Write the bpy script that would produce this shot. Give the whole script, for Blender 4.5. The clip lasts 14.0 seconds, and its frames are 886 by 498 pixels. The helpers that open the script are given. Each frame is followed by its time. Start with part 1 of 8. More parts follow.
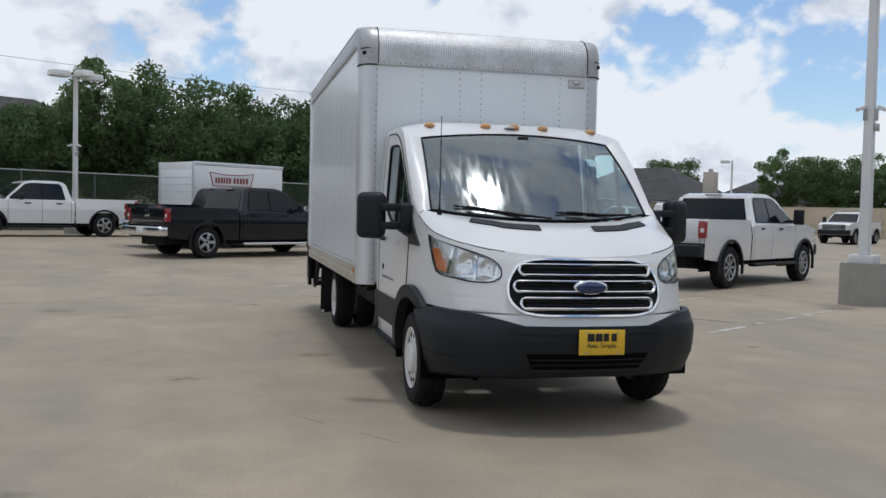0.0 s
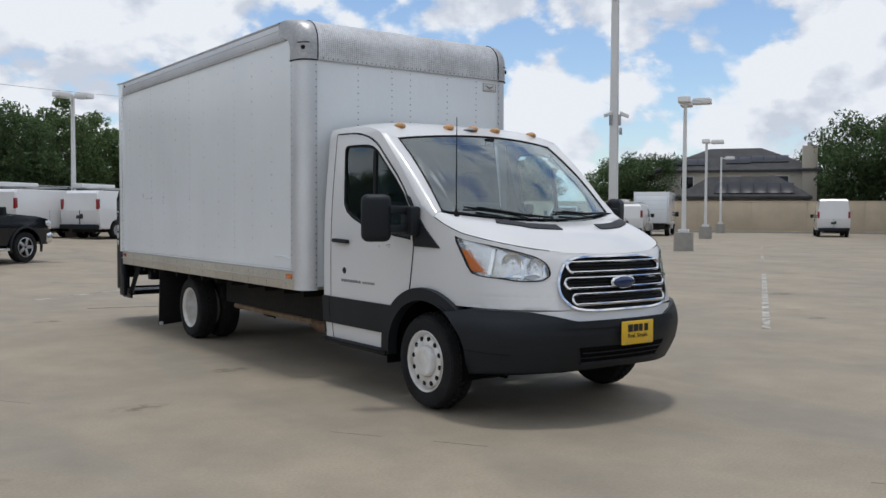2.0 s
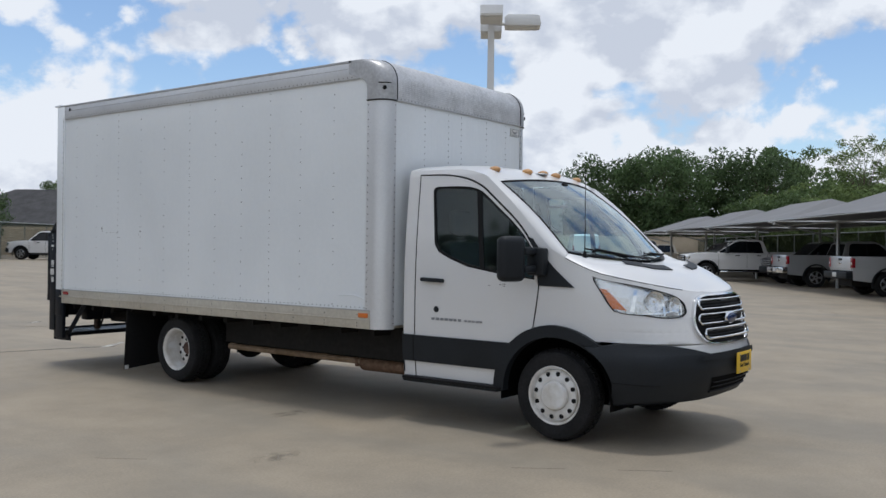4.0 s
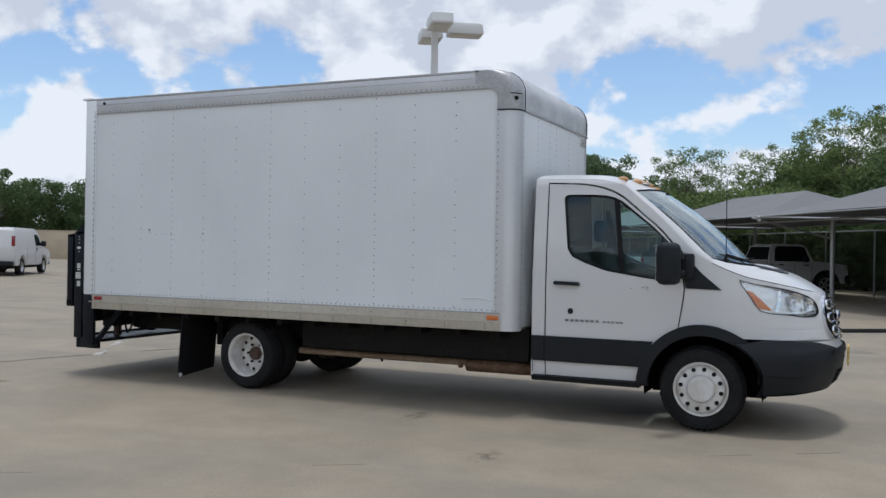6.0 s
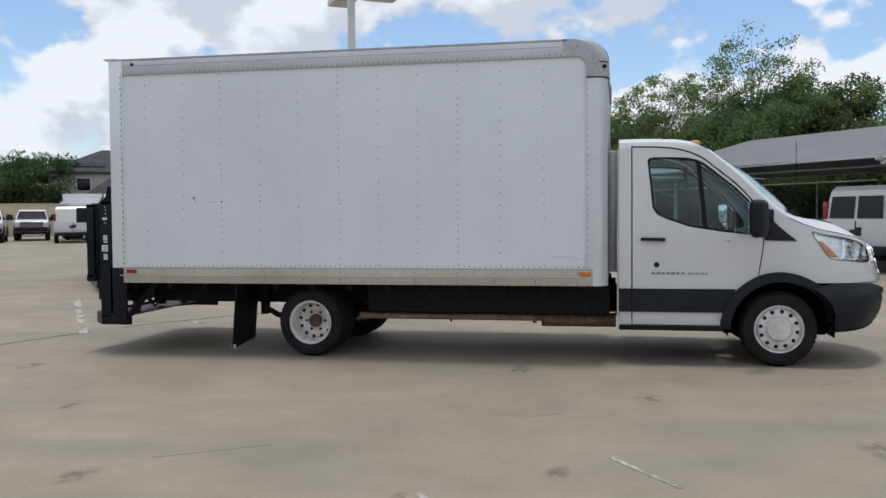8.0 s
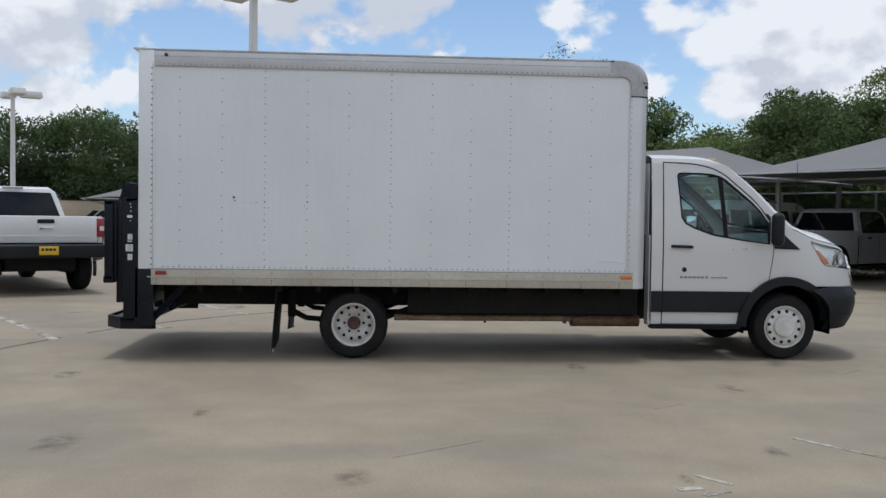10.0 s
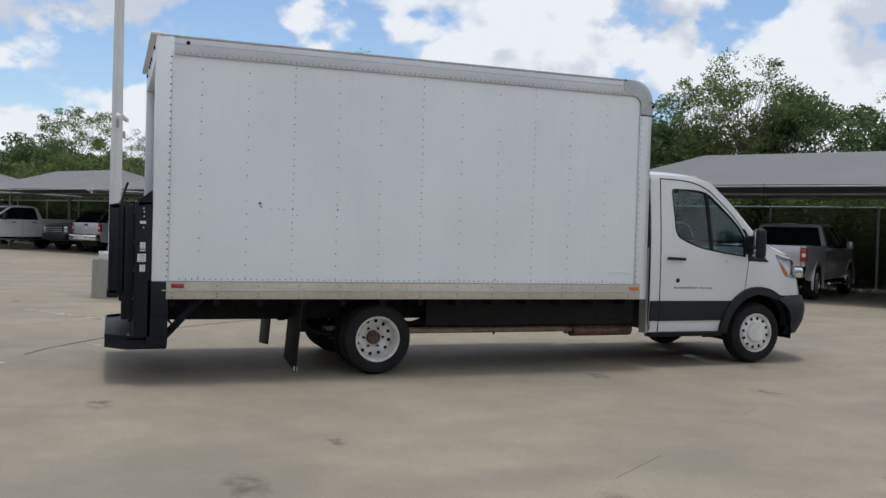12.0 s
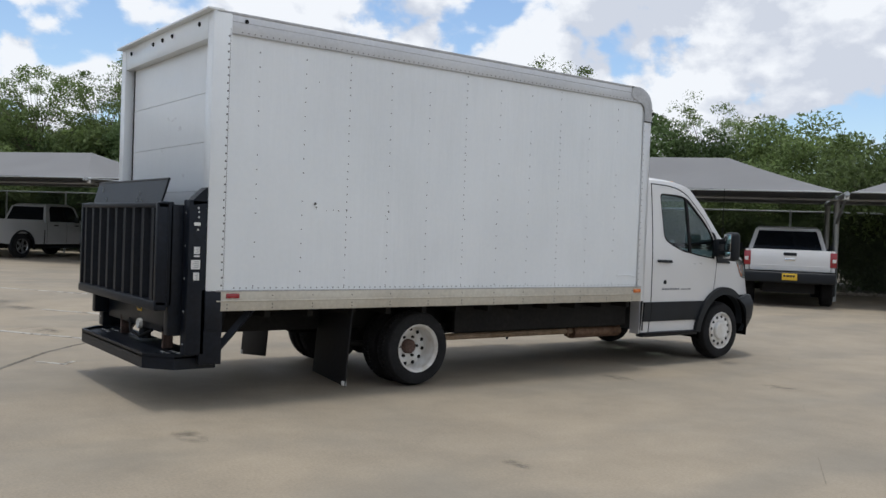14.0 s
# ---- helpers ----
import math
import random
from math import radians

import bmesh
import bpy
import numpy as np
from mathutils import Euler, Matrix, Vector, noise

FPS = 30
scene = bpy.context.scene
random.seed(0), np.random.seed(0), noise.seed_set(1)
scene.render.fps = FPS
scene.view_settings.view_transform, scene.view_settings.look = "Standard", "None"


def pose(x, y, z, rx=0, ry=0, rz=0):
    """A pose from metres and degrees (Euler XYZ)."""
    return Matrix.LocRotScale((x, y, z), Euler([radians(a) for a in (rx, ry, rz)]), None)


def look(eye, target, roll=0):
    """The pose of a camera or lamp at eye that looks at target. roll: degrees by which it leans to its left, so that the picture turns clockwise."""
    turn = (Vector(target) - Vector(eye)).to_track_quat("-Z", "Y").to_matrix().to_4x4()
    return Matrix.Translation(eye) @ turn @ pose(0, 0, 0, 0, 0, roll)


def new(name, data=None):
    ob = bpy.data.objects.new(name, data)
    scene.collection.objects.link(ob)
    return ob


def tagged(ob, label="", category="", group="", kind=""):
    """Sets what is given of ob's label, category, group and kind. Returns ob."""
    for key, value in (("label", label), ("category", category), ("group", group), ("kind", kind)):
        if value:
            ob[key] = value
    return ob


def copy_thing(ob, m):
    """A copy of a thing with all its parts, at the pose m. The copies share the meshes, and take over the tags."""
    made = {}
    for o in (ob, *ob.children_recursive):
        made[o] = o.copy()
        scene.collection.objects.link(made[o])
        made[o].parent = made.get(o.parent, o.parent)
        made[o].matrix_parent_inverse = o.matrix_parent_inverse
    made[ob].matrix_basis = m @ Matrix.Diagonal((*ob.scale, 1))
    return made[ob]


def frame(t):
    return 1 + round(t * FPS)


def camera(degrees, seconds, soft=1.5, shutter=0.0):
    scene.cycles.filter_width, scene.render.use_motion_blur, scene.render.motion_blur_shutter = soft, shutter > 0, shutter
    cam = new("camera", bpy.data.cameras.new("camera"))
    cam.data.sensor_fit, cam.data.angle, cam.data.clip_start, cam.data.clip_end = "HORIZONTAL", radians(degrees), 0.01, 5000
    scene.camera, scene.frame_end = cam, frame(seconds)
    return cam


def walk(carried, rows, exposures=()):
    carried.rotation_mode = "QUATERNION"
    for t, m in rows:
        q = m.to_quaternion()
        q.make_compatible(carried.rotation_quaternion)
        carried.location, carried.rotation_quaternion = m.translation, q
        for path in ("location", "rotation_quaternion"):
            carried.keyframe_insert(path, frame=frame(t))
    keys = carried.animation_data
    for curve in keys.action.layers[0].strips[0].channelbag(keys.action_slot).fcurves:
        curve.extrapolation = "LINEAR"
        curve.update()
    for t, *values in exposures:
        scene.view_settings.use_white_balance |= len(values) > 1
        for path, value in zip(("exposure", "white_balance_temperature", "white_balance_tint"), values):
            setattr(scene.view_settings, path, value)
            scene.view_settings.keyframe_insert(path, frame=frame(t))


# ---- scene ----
cam = camera(52.5, 14.0)
METRES, EYE, TILT, LEAN, TURN = 19.7, 1.40, 0.0, 0.0, -13.4
ROWS = [
    (0.0, 0.0, 0.0, 0.0, 0.05, -2.28, -1.29),
    (0.5, -0.0337, 0.0041, 0.0001, -5.76, -1.61, -1.33),
    (1.0, -0.0654, 0.0102, 0.0, -11.83, -1.8, -0.66),
    (1.5, -0.0988, 0.0181, 0.0002, -16.74, -1.59, -0.08),
    (2.0, -0.1305, 0.0272, 0.0002, -22.71, -2.22, -0.24),
    (2.5, -0.1624, 0.0413, 0.0007, -26.99, -2.13, -0.35),
    (5.0, -0.319, 0.1352, 0.0035, -45.26, 0.09, -0.28),
    (5.5, -0.3427, 0.1596, 0.003, -47.17, -0.32, -0.17),
    (6.0, -0.3705, 0.1832, 0.0028, -51.77, 0.07, -0.91),
    (6.5, -0.3946, 0.2096, 0.0026, -55.84, -1.14, -0.01),
    (7.0, -0.418, 0.2371, 0.0021, -59.43, -2.32, 0.22),
    (7.5, -0.4382, 0.2664, 0.0017, -62.25, -2.31, 0.44),
    (10.0, -0.5141, 0.4304, 0.0013, -80.4, -1.85, -0.81),
    (10.5, -0.5192, 0.4662, 0.0017, -84.16, -1.57, -0.9),
    (11.0, -0.5181, 0.5029, 0.0011, -88.12, -1.44, -1.4),
    (11.5, -0.5166, 0.5396, 0.002, -92.09, -1.48, -1.73),
    (12.0, -0.5078, 0.5752, 0.0014, -96.94, -1.22, -1.66),
    (12.5, -0.4999, 0.6109, 0.0026, -100.69, -0.98, -1.61),
    (13.0, -0.486, 0.6437, 0.0019, -105.0, -0.77, -1.83),
    (13.5, -0.4725, 0.6771, 0.0023, -108.71, -0.88, -2.38),
    (14.0, -0.4543, 0.7066, 0.0017, -113.0, -1.14, -2.13),
]
walk(cam, [(t, pose(0, 0, EYE, TILT, LEAN, TURN) @ pose(METRES * x, METRES * y, METRES * z, 90 + pitch, roll, yaw)) for t, x, y, z, yaw, pitch, roll in ROWS],
     [(0.0, -0.13, 6060, 10), (2.5, -0.12, 6120, 10), (5.0, -0.12, 5930, 10), (6.5, -0.10, 5920, 10), (7.5, -0.04, 6080, 10), (10.5, -0.12, 6070, 10), (12.5, -0.08, 6150, 10), (14.0, 0.0, 6180, 10)])

# ---------------------------------------------------------------- light
SUN_TILT, SUN_FROM = 1.6, 95.0      # degrees off the zenith; bearing from +y towards +x
sun_data = bpy.data.lights.new("sun", "SUN")
sun_data.energy, sun_data.angle, sun_data.color = 1.6, radians(7.0), (1.0, 0.95, 0.87)
sun = new("sun", sun_data)
sun.matrix_world = look((40 * math.sin(radians(SUN_TILT)) * math.sin(radians(SUN_FROM)),
                         40 * math.sin(radians(SUN_TILT)) * math.cos(radians(SUN_FROM)), 40), (0, 0, 0))

world = bpy.data.worlds.new("sky")
scene.world = world
world.use_nodes = True
wn, wl = world.node_tree.nodes, world.node_tree.links
wn.clear()


def wnode(kind, **values):
    n = wn.new(kind)
    for k, v in values.items():
        n.inputs[k].default_value = v
    return n


w_out = wn.new("ShaderNodeOutputWorld")
w_sky = wn.new("ShaderNodeTexSky")
w_sky.sky_type, w_sky.sun_disc = "NISHITA", False
w_sky.sun_elevation, w_sky.sun_rotation = radians(90 - SUN_TILT), radians(SUN_FROM)
w_sky.air_density, w_sky.dust_density, w_sky.ozone_density = 1.0, 0.6, 1.5
w_blue = wnode("ShaderNodeBackground", Strength=0.15)
wl.new(w_sky.outputs["Color"], w_blue.inputs["Color"])
w_co = wn.new("ShaderNodeTexCoord")
# cumulus: billows on a broad field, with grey undersides


def math_node(op, a, b):
    n = wn.new("ShaderNodeMath")
    n.operation = op
    for k, v in enumerate((a, b)):
        if isinstance(v, (int, float)):
            n.inputs[k].default_value = v
        else:
            wl.new(v, n.inputs[k])
    return n.outputs[0]


def billows(lift):
    """Cloud thickness; lift: sampled that much higher up."""
    mp = wnode("ShaderNodeMapping", Location=(2.3, 0.7, 0.35 + lift), Scale=(1.0, 1.0, 1.45))
    wl.new(w_co.outputs["Generated"], mp.inputs["Vector"])
    nz = wnode("ShaderNodeTexNoise", Scale=4.1, Detail=9.0, Roughness=0.57, Distortion=0.1)
    wl.new(mp.outputs["Vector"], nz.inputs["Vector"])
    warp = wn.new("ShaderNodeVectorMath")
    warp.operation = "MULTIPLY_ADD"
    warp.inputs[1].default_value = (0.10, 0.10, 0.10)
    wl.new(nz.outputs["Color"], warp.inputs[0])
    wl.new(mp.outputs["Vector"], warp.inputs[2])
    total = nz.outputs["Fac"]
    for scale, share in ((8.5, 0.19), (19.0, 0.115), (43.0, 0.055)):
        vo = wn.new("ShaderNodeTexVoronoi")
        vo.feature = "SMOOTH_F1"
        vo.inputs["Scale"].default_value, vo.inputs["Smoothness"].default_value = scale, 0.35
        wl.new(warp.outputs[0], vo.inputs["Vector"])
        total = math_node("SUBTRACT", total, math_node("MULTIPLY", vo.outputs["Distance"], share))
    # the cover thins a little to the north-east
    drift = wn.new("ShaderNodeVectorMath")
    drift.operation = "DOT_PRODUCT"
    drift.inputs[1].default_value = (-0.003, -0.004, 0.0)
    wl.new(w_co.outputs["Generated"], drift.inputs[0])
    return math_node("ADD", total, drift.outputs["Value"])


w_here, w_above = billows(0.0), billows(0.07)
w_mask = wn.new("ShaderNodeMapRange")
w_mask.interpolation_type = "SMOOTHSTEP"
w_mask.inputs["From Min"].default_value, w_mask.inputs["From Max"].default_value = 0.218, 0.288
wl.new(w_here, w_mask.inputs["Value"])
w_shade = wn.new("ShaderNodeValToRGB")
w_shade.color_ramp.elements[0].position, w_shade.color_ramp.elements[0].color = 0.20, (0.62, 0.645, 0.70, 1)
w_shade.color_ramp.elements[1].position, w_shade.color_ramp.elements[1].color = 0.60, (0.88, 0.885, 0.89, 1)
w_lit = math_node("MULTIPLY", math_node("SUBTRACT", w_here, w_above), 4.2)
wl.new(math_node("ADD", math_node("SUBTRACT", w_lit, math_node("MULTIPLY", w_here, 0.55)), 0.745), w_shade.inputs["Fac"])
w_cloud = wnode("ShaderNodeBackground", Strength=1.05)
wl.new(w_shade.outputs["Color"], w_cloud.inputs["Color"])
w_mix = wn.new("ShaderNodeMixShader")
wl.new(w_mask.outputs["Result"], w_mix.inputs["Fac"])
wl.new(w_blue.outputs[0], w_mix.inputs[1])
wl.new(w_cloud.outputs[0], w_mix.inputs[2])
wl.new(w_mix.outputs[0], w_out.inputs["Surface"])

# ---------------------------------------------------------------- materials


def material(name, base, rough=0.6, metal=0.0, vary=0.12, grain=40.0, blotch=1.2, bump=0.0, dark=None, coat=0.0, per_object=0.0, spec=0.5):
    """A surface with blotches and grain at real size; dark: the colour it is stained towards."""
    m = bpy.data.materials.new(name)
    m.use_nodes = True
    n, l = m.node_tree.nodes, m.node_tree.links
    b = n["Principled BSDF"]
    b.inputs["Roughness"].default_value, b.inputs["Metallic"].default_value = rough, metal
    b.inputs["Coat Weight"].default_value = coat
    b.inputs["Coat Roughness"].default_value = 0.06
    b.inputs["Specular IOR Level"].default_value = spec
    co = n.new("ShaderNodeTexCoord")
    big, fine = n.new("ShaderNodeTexNoise"), n.new("ShaderNodeTexNoise")
    big.inputs["Scale"].default_value, big.inputs["Detail"].default_value = blotch, 5
    fine.inputs["Scale"].default_value, fine.inputs["Detail"].default_value = grain, 4
    for t in (big, fine):
        l.new(co.outputs["Object"], t.inputs["Vector"])
    ramp = n.new("ShaderNodeValToRGB")
    d = dark or tuple(c * (1 - vary) for c in base)
    ramp.color_ramp.elements[0].position, ramp.color_ramp.elements[0].color = 0.36, (*d, 1)
    ramp.color_ramp.elements[1].position, ramp.color_ramp.elements[1].color = 0.62, (*base, 1)
    l.new(big.outputs["Fac"], ramp.inputs["Fac"])
    mix = n.new("ShaderNodeMix")
    mix.data_type, mix.blend_type = "RGBA", "OVERLAY"
    mix.inputs["Factor"].default_value = min(1.0, vary * 1.6)
    l.new(ramp.outputs["Color"], mix.inputs["A"])
    l.new(fine.outputs["Fac"], mix.inputs["B"])
    last = mix.outputs["Result"]
    if per_object:
        info, hsv, mr = n.new("ShaderNodeObjectInfo"), n.new("ShaderNodeHueSaturation"), n.new("ShaderNodeMapRange")
        mr.inputs["To Min"].default_value, mr.inputs["To Max"].default_value = 1 - per_object, 1 + per_object
        l.new(info.outputs["Random"], mr.inputs["Value"])
        l.new(mr.outputs["Result"], hsv.inputs["Value"])
        l.new(last, hsv.inputs["Color"])
        last = hsv.outputs["Color"]
    l.new(last, b.inputs["Base Color"])
    if bump:
        bp = n.new("ShaderNodeBump")
        bp.inputs["Strength"].default_value, bp.inputs["Distance"].default_value = bump, 0.01
        l.new(fine.outputs["Fac"], bp.inputs["Height"])
        l.new(bp.outputs["Normal"], b.inputs["Normal"])
    return m


def glass(name, tint, rough=0.02, mirror=0.08, streaks=False, dust=0.03):
    """Thin glazing: part mirror, part tinted see-through."""
    m = bpy.data.materials.new(name)
    m.use_nodes = True
    n, l = m.node_tree.nodes, m.node_tree.links
    n.clear()
    out, tr, gl, mx, fr = (n.new(k) for k in ("ShaderNodeOutputMaterial", "ShaderNodeBsdfTransparent", "ShaderNodeBsdfGlossy", "ShaderNodeMixShader", "ShaderNodeLayerWeight"))
    tr.inputs["Color"].default_value = (*tint, 1)
    gl.inputs["Roughness"].default_value = rough
    gl.inputs["Color"].default_value = (0.88, 0.96, 0.98, 1)
    fr.inputs["Blend"].default_value = 0.5
    pw, gloss = n.new("ShaderNodeMath"), n.new("ShaderNodeMath")
    pw.operation, gloss.operation = "POWER", "MULTIPLY_ADD"
    pw.inputs[1].default_value = 4.0
    gloss.inputs[1].default_value, gloss.inputs[2].default_value = 1 - mirror, mirror
    l.new(fr.outputs["Facing"], pw.inputs[0])
    l.new(pw.outputs[0], gloss.inputs[0])
    if streaks:
        # dust and wiper haze blur the mirror in long strokes
        co, mp, nz, mr = (n.new(k) for k in ("ShaderNodeTexCoord", "ShaderNodeMapping", "ShaderNodeTexNoise", "ShaderNodeMapRange"))
        mp.inputs["Rotation"].default_value = (0, 0.25, 0)
        mp.inputs["Scale"].default_value = (9.0, 1.5, 1.5)
        nz.inputs["Scale"].default_value, nz.inputs["Detail"].default_value, nz.inputs["Distortion"].default_value = 1.6, 6, 1.0
        mr.inputs["From Min"].default_value, mr.inputs["From Max"].default_value = 0.42, 0.60
        mr.inputs["To Min"].default_value, mr.inputs["To Max"].default_value = 0.04, 0.20
        l.new(co.outputs["Object"], mp.inputs["Vector"])
        l.new(mp.outputs["Vector"], nz.inputs["Vector"])
        l.new(nz.outputs["Fac"], mr.inputs["Value"])
        l.new(mr.outputs["Result"], gl.inputs["Roughness"])
    l.new(gloss.outputs[0], mx.inputs["Fac"])
    l.new(tr.outputs[0], mx.inputs[1])
    l.new(gl.outputs[0], mx.inputs[2])
    film, df, nz2, mr2 = (n.new(k) for k in ("ShaderNodeMixShader", "ShaderNodeBsdfDiffuse", "ShaderNodeTexNoise", "ShaderNodeMapRange"))
    df.inputs["Color"].default_value = (0.62, 0.62, 0.60, 1)
    nz2.inputs["Scale"].default_value, nz2.inputs["Detail"].default_value = 2.2, 5
    mr2.inputs["From Min"].default_value, mr2.inputs["From Max"].default_value = 0.35, 0.7
    mr2.inputs["To Min"].default_value, mr2.inputs["To Max"].default_value = dust * 0.4, dust * 1.8
    l.new(nz2.outputs["Fac"], mr2.inputs["Value"])
    l.new(mr2.outputs["Result"], film.inputs["Fac"])
    l.new(mx.outputs[0], film.inputs[1])
    l.new(df.outputs[0], film.inputs[2])
    l.new(film.outputs[0], out.inputs["Surface"])
    return m


def concrete():
    m = material("lot_concrete", (0.315, 0.262, 0.190), 0.75, vary=0.16, grain=55, blotch=0.35, bump=0.15, dark=(0.262, 0.222, 0.166))
    n, l = m.node_tree.nodes, m.node_tree.links
    b = n["Principled BSDF"]
    src = b.inputs["Base Color"].links[0].from_socket
    co = n.new("ShaderNodeTexCoord")
    # grey cleaned patches, large stains, oil spots
    st = n.new("ShaderNodeTexNoise")
    st.inputs["Scale"].default_value, st.inputs["Detail"].default_value, st.inputs["Distortion"].default_value = 0.9, 6, 0.6
    mp = n.new("ShaderNodeMapping")
    mp.inputs["Rotation"].default_value = (0, 0, 0.6)
    mp.inputs["Scale"].default_value = (1, 0.45, 1)
    l.new(co.outputs["Object"], mp.inputs["Vector"])
    l.new(mp.outputs["Vector"], st.inputs["Vector"])
    r = n.new("ShaderNodeMapRange")
    r.inputs["From Min"].default_value, r.inputs["From Max"].default_value = 0.44, 0.64
    r.inputs["To Max"].default_value = 0.6
    l.new(st.outputs["Fac"], r.inputs["Value"])
    mx = n.new("ShaderNodeMix")
    mx.data_type = "RGBA"
    mx.inputs["B"].default_value = (0.212, 0.190, 0.152, 1)
    l.new(r.outputs["Result"], mx.inputs["Factor"])
    l.new(src, mx.inputs["A"])
    vo = n.new("ShaderNodeTexVoronoi")
    vo.inputs["Scale"].default_value, vo.inputs["Randomness"].default_value = 0.22, 1.0
    ds = n.new("ShaderNodeTexNoise")
    ds.inputs["Scale"].default_value = 3.0
    ad = n.new("ShaderNodeMix")
    ad.data_type, ad.blend_type = "RGBA", "LINEAR_LIGHT"
    ad.inputs["Factor"].default_value = 0.35
    l.new(co.outputs["Object"], ds.inputs["Vector"])
    l.new(co.outputs["Object"], ad.inputs["A"])
    l.new(ds.outputs["Color"], ad.inputs["B"])
    l.new(ad.outputs["Result"], vo.inputs["Vector"])
    sp = n.new("ShaderNodeMapRange")
    sp.inputs["From Min"].default_value, sp.inputs["From Max"].default_value = 0.035, 0.075
    sp.inputs["To Min"].default_value, sp.inputs["To Max"].default_value = 0.55, 0.0
    l.new(vo.outputs["Distance"], sp.inputs["Value"])
    mx2 = n.new("ShaderNodeMix")
    mx2.data_type = "RGBA"
    mx2.inputs["B"].default_value = (0.12, 0.105, 0.085, 1)
    l.new(sp.outputs["Result"], mx2.inputs["Factor"])
    l.new(mx.outputs["Result"], mx2.inputs["A"])
    # hand-sized mottling of the broomed surface
    mid, mot = n.new("ShaderNodeTexNoise"), n.new("ShaderNodeMix")
    mid.inputs["Scale"].default_value, mid.inputs["Detail"].default_value, mid.inputs["Roughness"].default_value = 1.7, 9, 0.68
    l.new(co.outputs["Object"], mid.inputs["Vector"])
    mot.data_type, mot.blend_type = "RGBA", "OVERLAY"
    mot.inputs["Factor"].default_value = 0.30
    l.new(mx2.outputs["Result"], mot.inputs["A"])
    l.new(mid.outputs["Fac"], mot.inputs["B"])
    l.new(mot.outputs["Result"], b.inputs["Base Color"])
    return m


M_LOT = concrete()
M_SKID = material("tyre_mark", (0.17, 0.15, 0.12), 0.8, vary=0.2)
M_JOINT = material("joint_filler", (0.275, 0.235, 0.18), 0.9, vary=0.3)
M_LINE = material("worn_line_paint", (0.46, 0.44, 0.40), 0.8, vary=0.35, grain=18, blotch=2.2, dark=(0.33, 0.30, 0.25))
M_STAIN = material("oil_stain", (0.13, 0.115, 0.09), 0.7, vary=0.3, grain=12, blotch=9, dark=(0.17, 0.15, 0.12))


def soft_edged(m):
    """Lets a mark thin out towards its rim and in spots, so that the slab shows through."""
    n, l = m.node_tree.nodes, m.node_tree.links
    co, ctr, rad, nz = n.new("ShaderNodeTexCoord"), n.new("ShaderNodeVectorMath"), n.new("ShaderNodeMapRange"), n.new("ShaderNodeTexNoise")
    ctr.operation = "DISTANCE"
    ctr.inputs[1].default_value = (0.5, 0.5, 0.5)
    flat = n.new("ShaderNodeVectorMath")
    flat.operation = "MULTIPLY_ADD"
    flat.inputs[1].default_value, flat.inputs[2].default_value = (1, 1, 0), (0, 0, 0.5)
    l.new(co.outputs["Generated"], flat.inputs[0])
    l.new(flat.outputs[0], ctr.inputs[0])
    rad.inputs["From Min"].default_value, rad.inputs["From Max"].default_value = 0.10, 0.46
    rad.inputs["To Min"].default_value, rad.inputs["To Max"].default_value = 0.48, 0.0
    l.new(ctr.outputs["Value"], rad.inputs["Value"])
    nz.inputs["Scale"].default_value, nz.inputs["Detail"].default_value = 9.0, 5
    l.new(co.outputs["Object"], nz.inputs["Vector"])
    cut, mul = n.new("ShaderNodeMapRange"), n.new("ShaderNodeMath")
    cut.inputs["From Min"].default_value, cut.inputs["From Max"].default_value = 0.36, 0.62
    l.new(nz.outputs["Fac"], cut.inputs["Value"])
    mul.operation = "MULTIPLY"
    l.new(rad.outputs["Result"], mul.inputs[0])
    l.new(cut.outputs["Result"], mul.inputs[1])
    tr, mx = n.new("ShaderNodeBsdfTransparent"), n.new("ShaderNodeMixShader")
    l.new(mul.outputs[0], mx.inputs["Fac"])
    l.new(tr.outputs[0], mx.inputs[1])
    l.new(n["Principled BSDF"].outputs[0], mx.inputs[2])
    l.new(mx.outputs[0], n["Material Output"].inputs["Surface"])
    return m


def thin_paint(m, share):
    """Worn paint: flakes off in patches down to the slab."""
    n, l = m.node_tree.nodes, m.node_tree.links
    co, nz, cut = n.new("ShaderNodeTexCoord"), n.new("ShaderNodeTexNoise"), n.new("ShaderNodeMapRange")
    nz.inputs["Scale"].default_value, nz.inputs["Detail"].default_value, nz.inputs["Roughness"].default_value = 5.0, 8, 0.7
    l.new(co.outputs["Object"], nz.inputs["Vector"])
    cut.inputs["From Min"].default_value, cut.inputs["From Max"].default_value = share - 0.08, share + 0.1
    l.new(nz.outputs["Fac"], cut.inputs["Value"])
    tr, mx = n.new("ShaderNodeBsdfTransparent"), n.new("ShaderNodeMixShader")
    l.new(cut.outputs["Result"], mx.inputs["Fac"])
    l.new(tr.outputs[0], mx.inputs[1])
    l.new(n["Principled BSDF"].outputs[0], mx.inputs[2])
    l.new(mx.outputs[0], n["Material Output"].inputs["Surface"])
    return m


soft_edged(M_STAIN)
thin_paint(M_LINE, 0.41)
thin_paint(M_SKID, 0.44)
M_WHITE = material("white_paint", (0.655, 0.655, 0.655), 0.3, vary=0.04, grain=90, blotch=0.8, coat=0.5)
M_BOXSKIN = material("box_panel_white", (0.765, 0.795, 0.815), 0.36, vary=0.06, grain=25, blotch=0.9, dark=(0.72, 0.75, 0.77), coat=0.35)


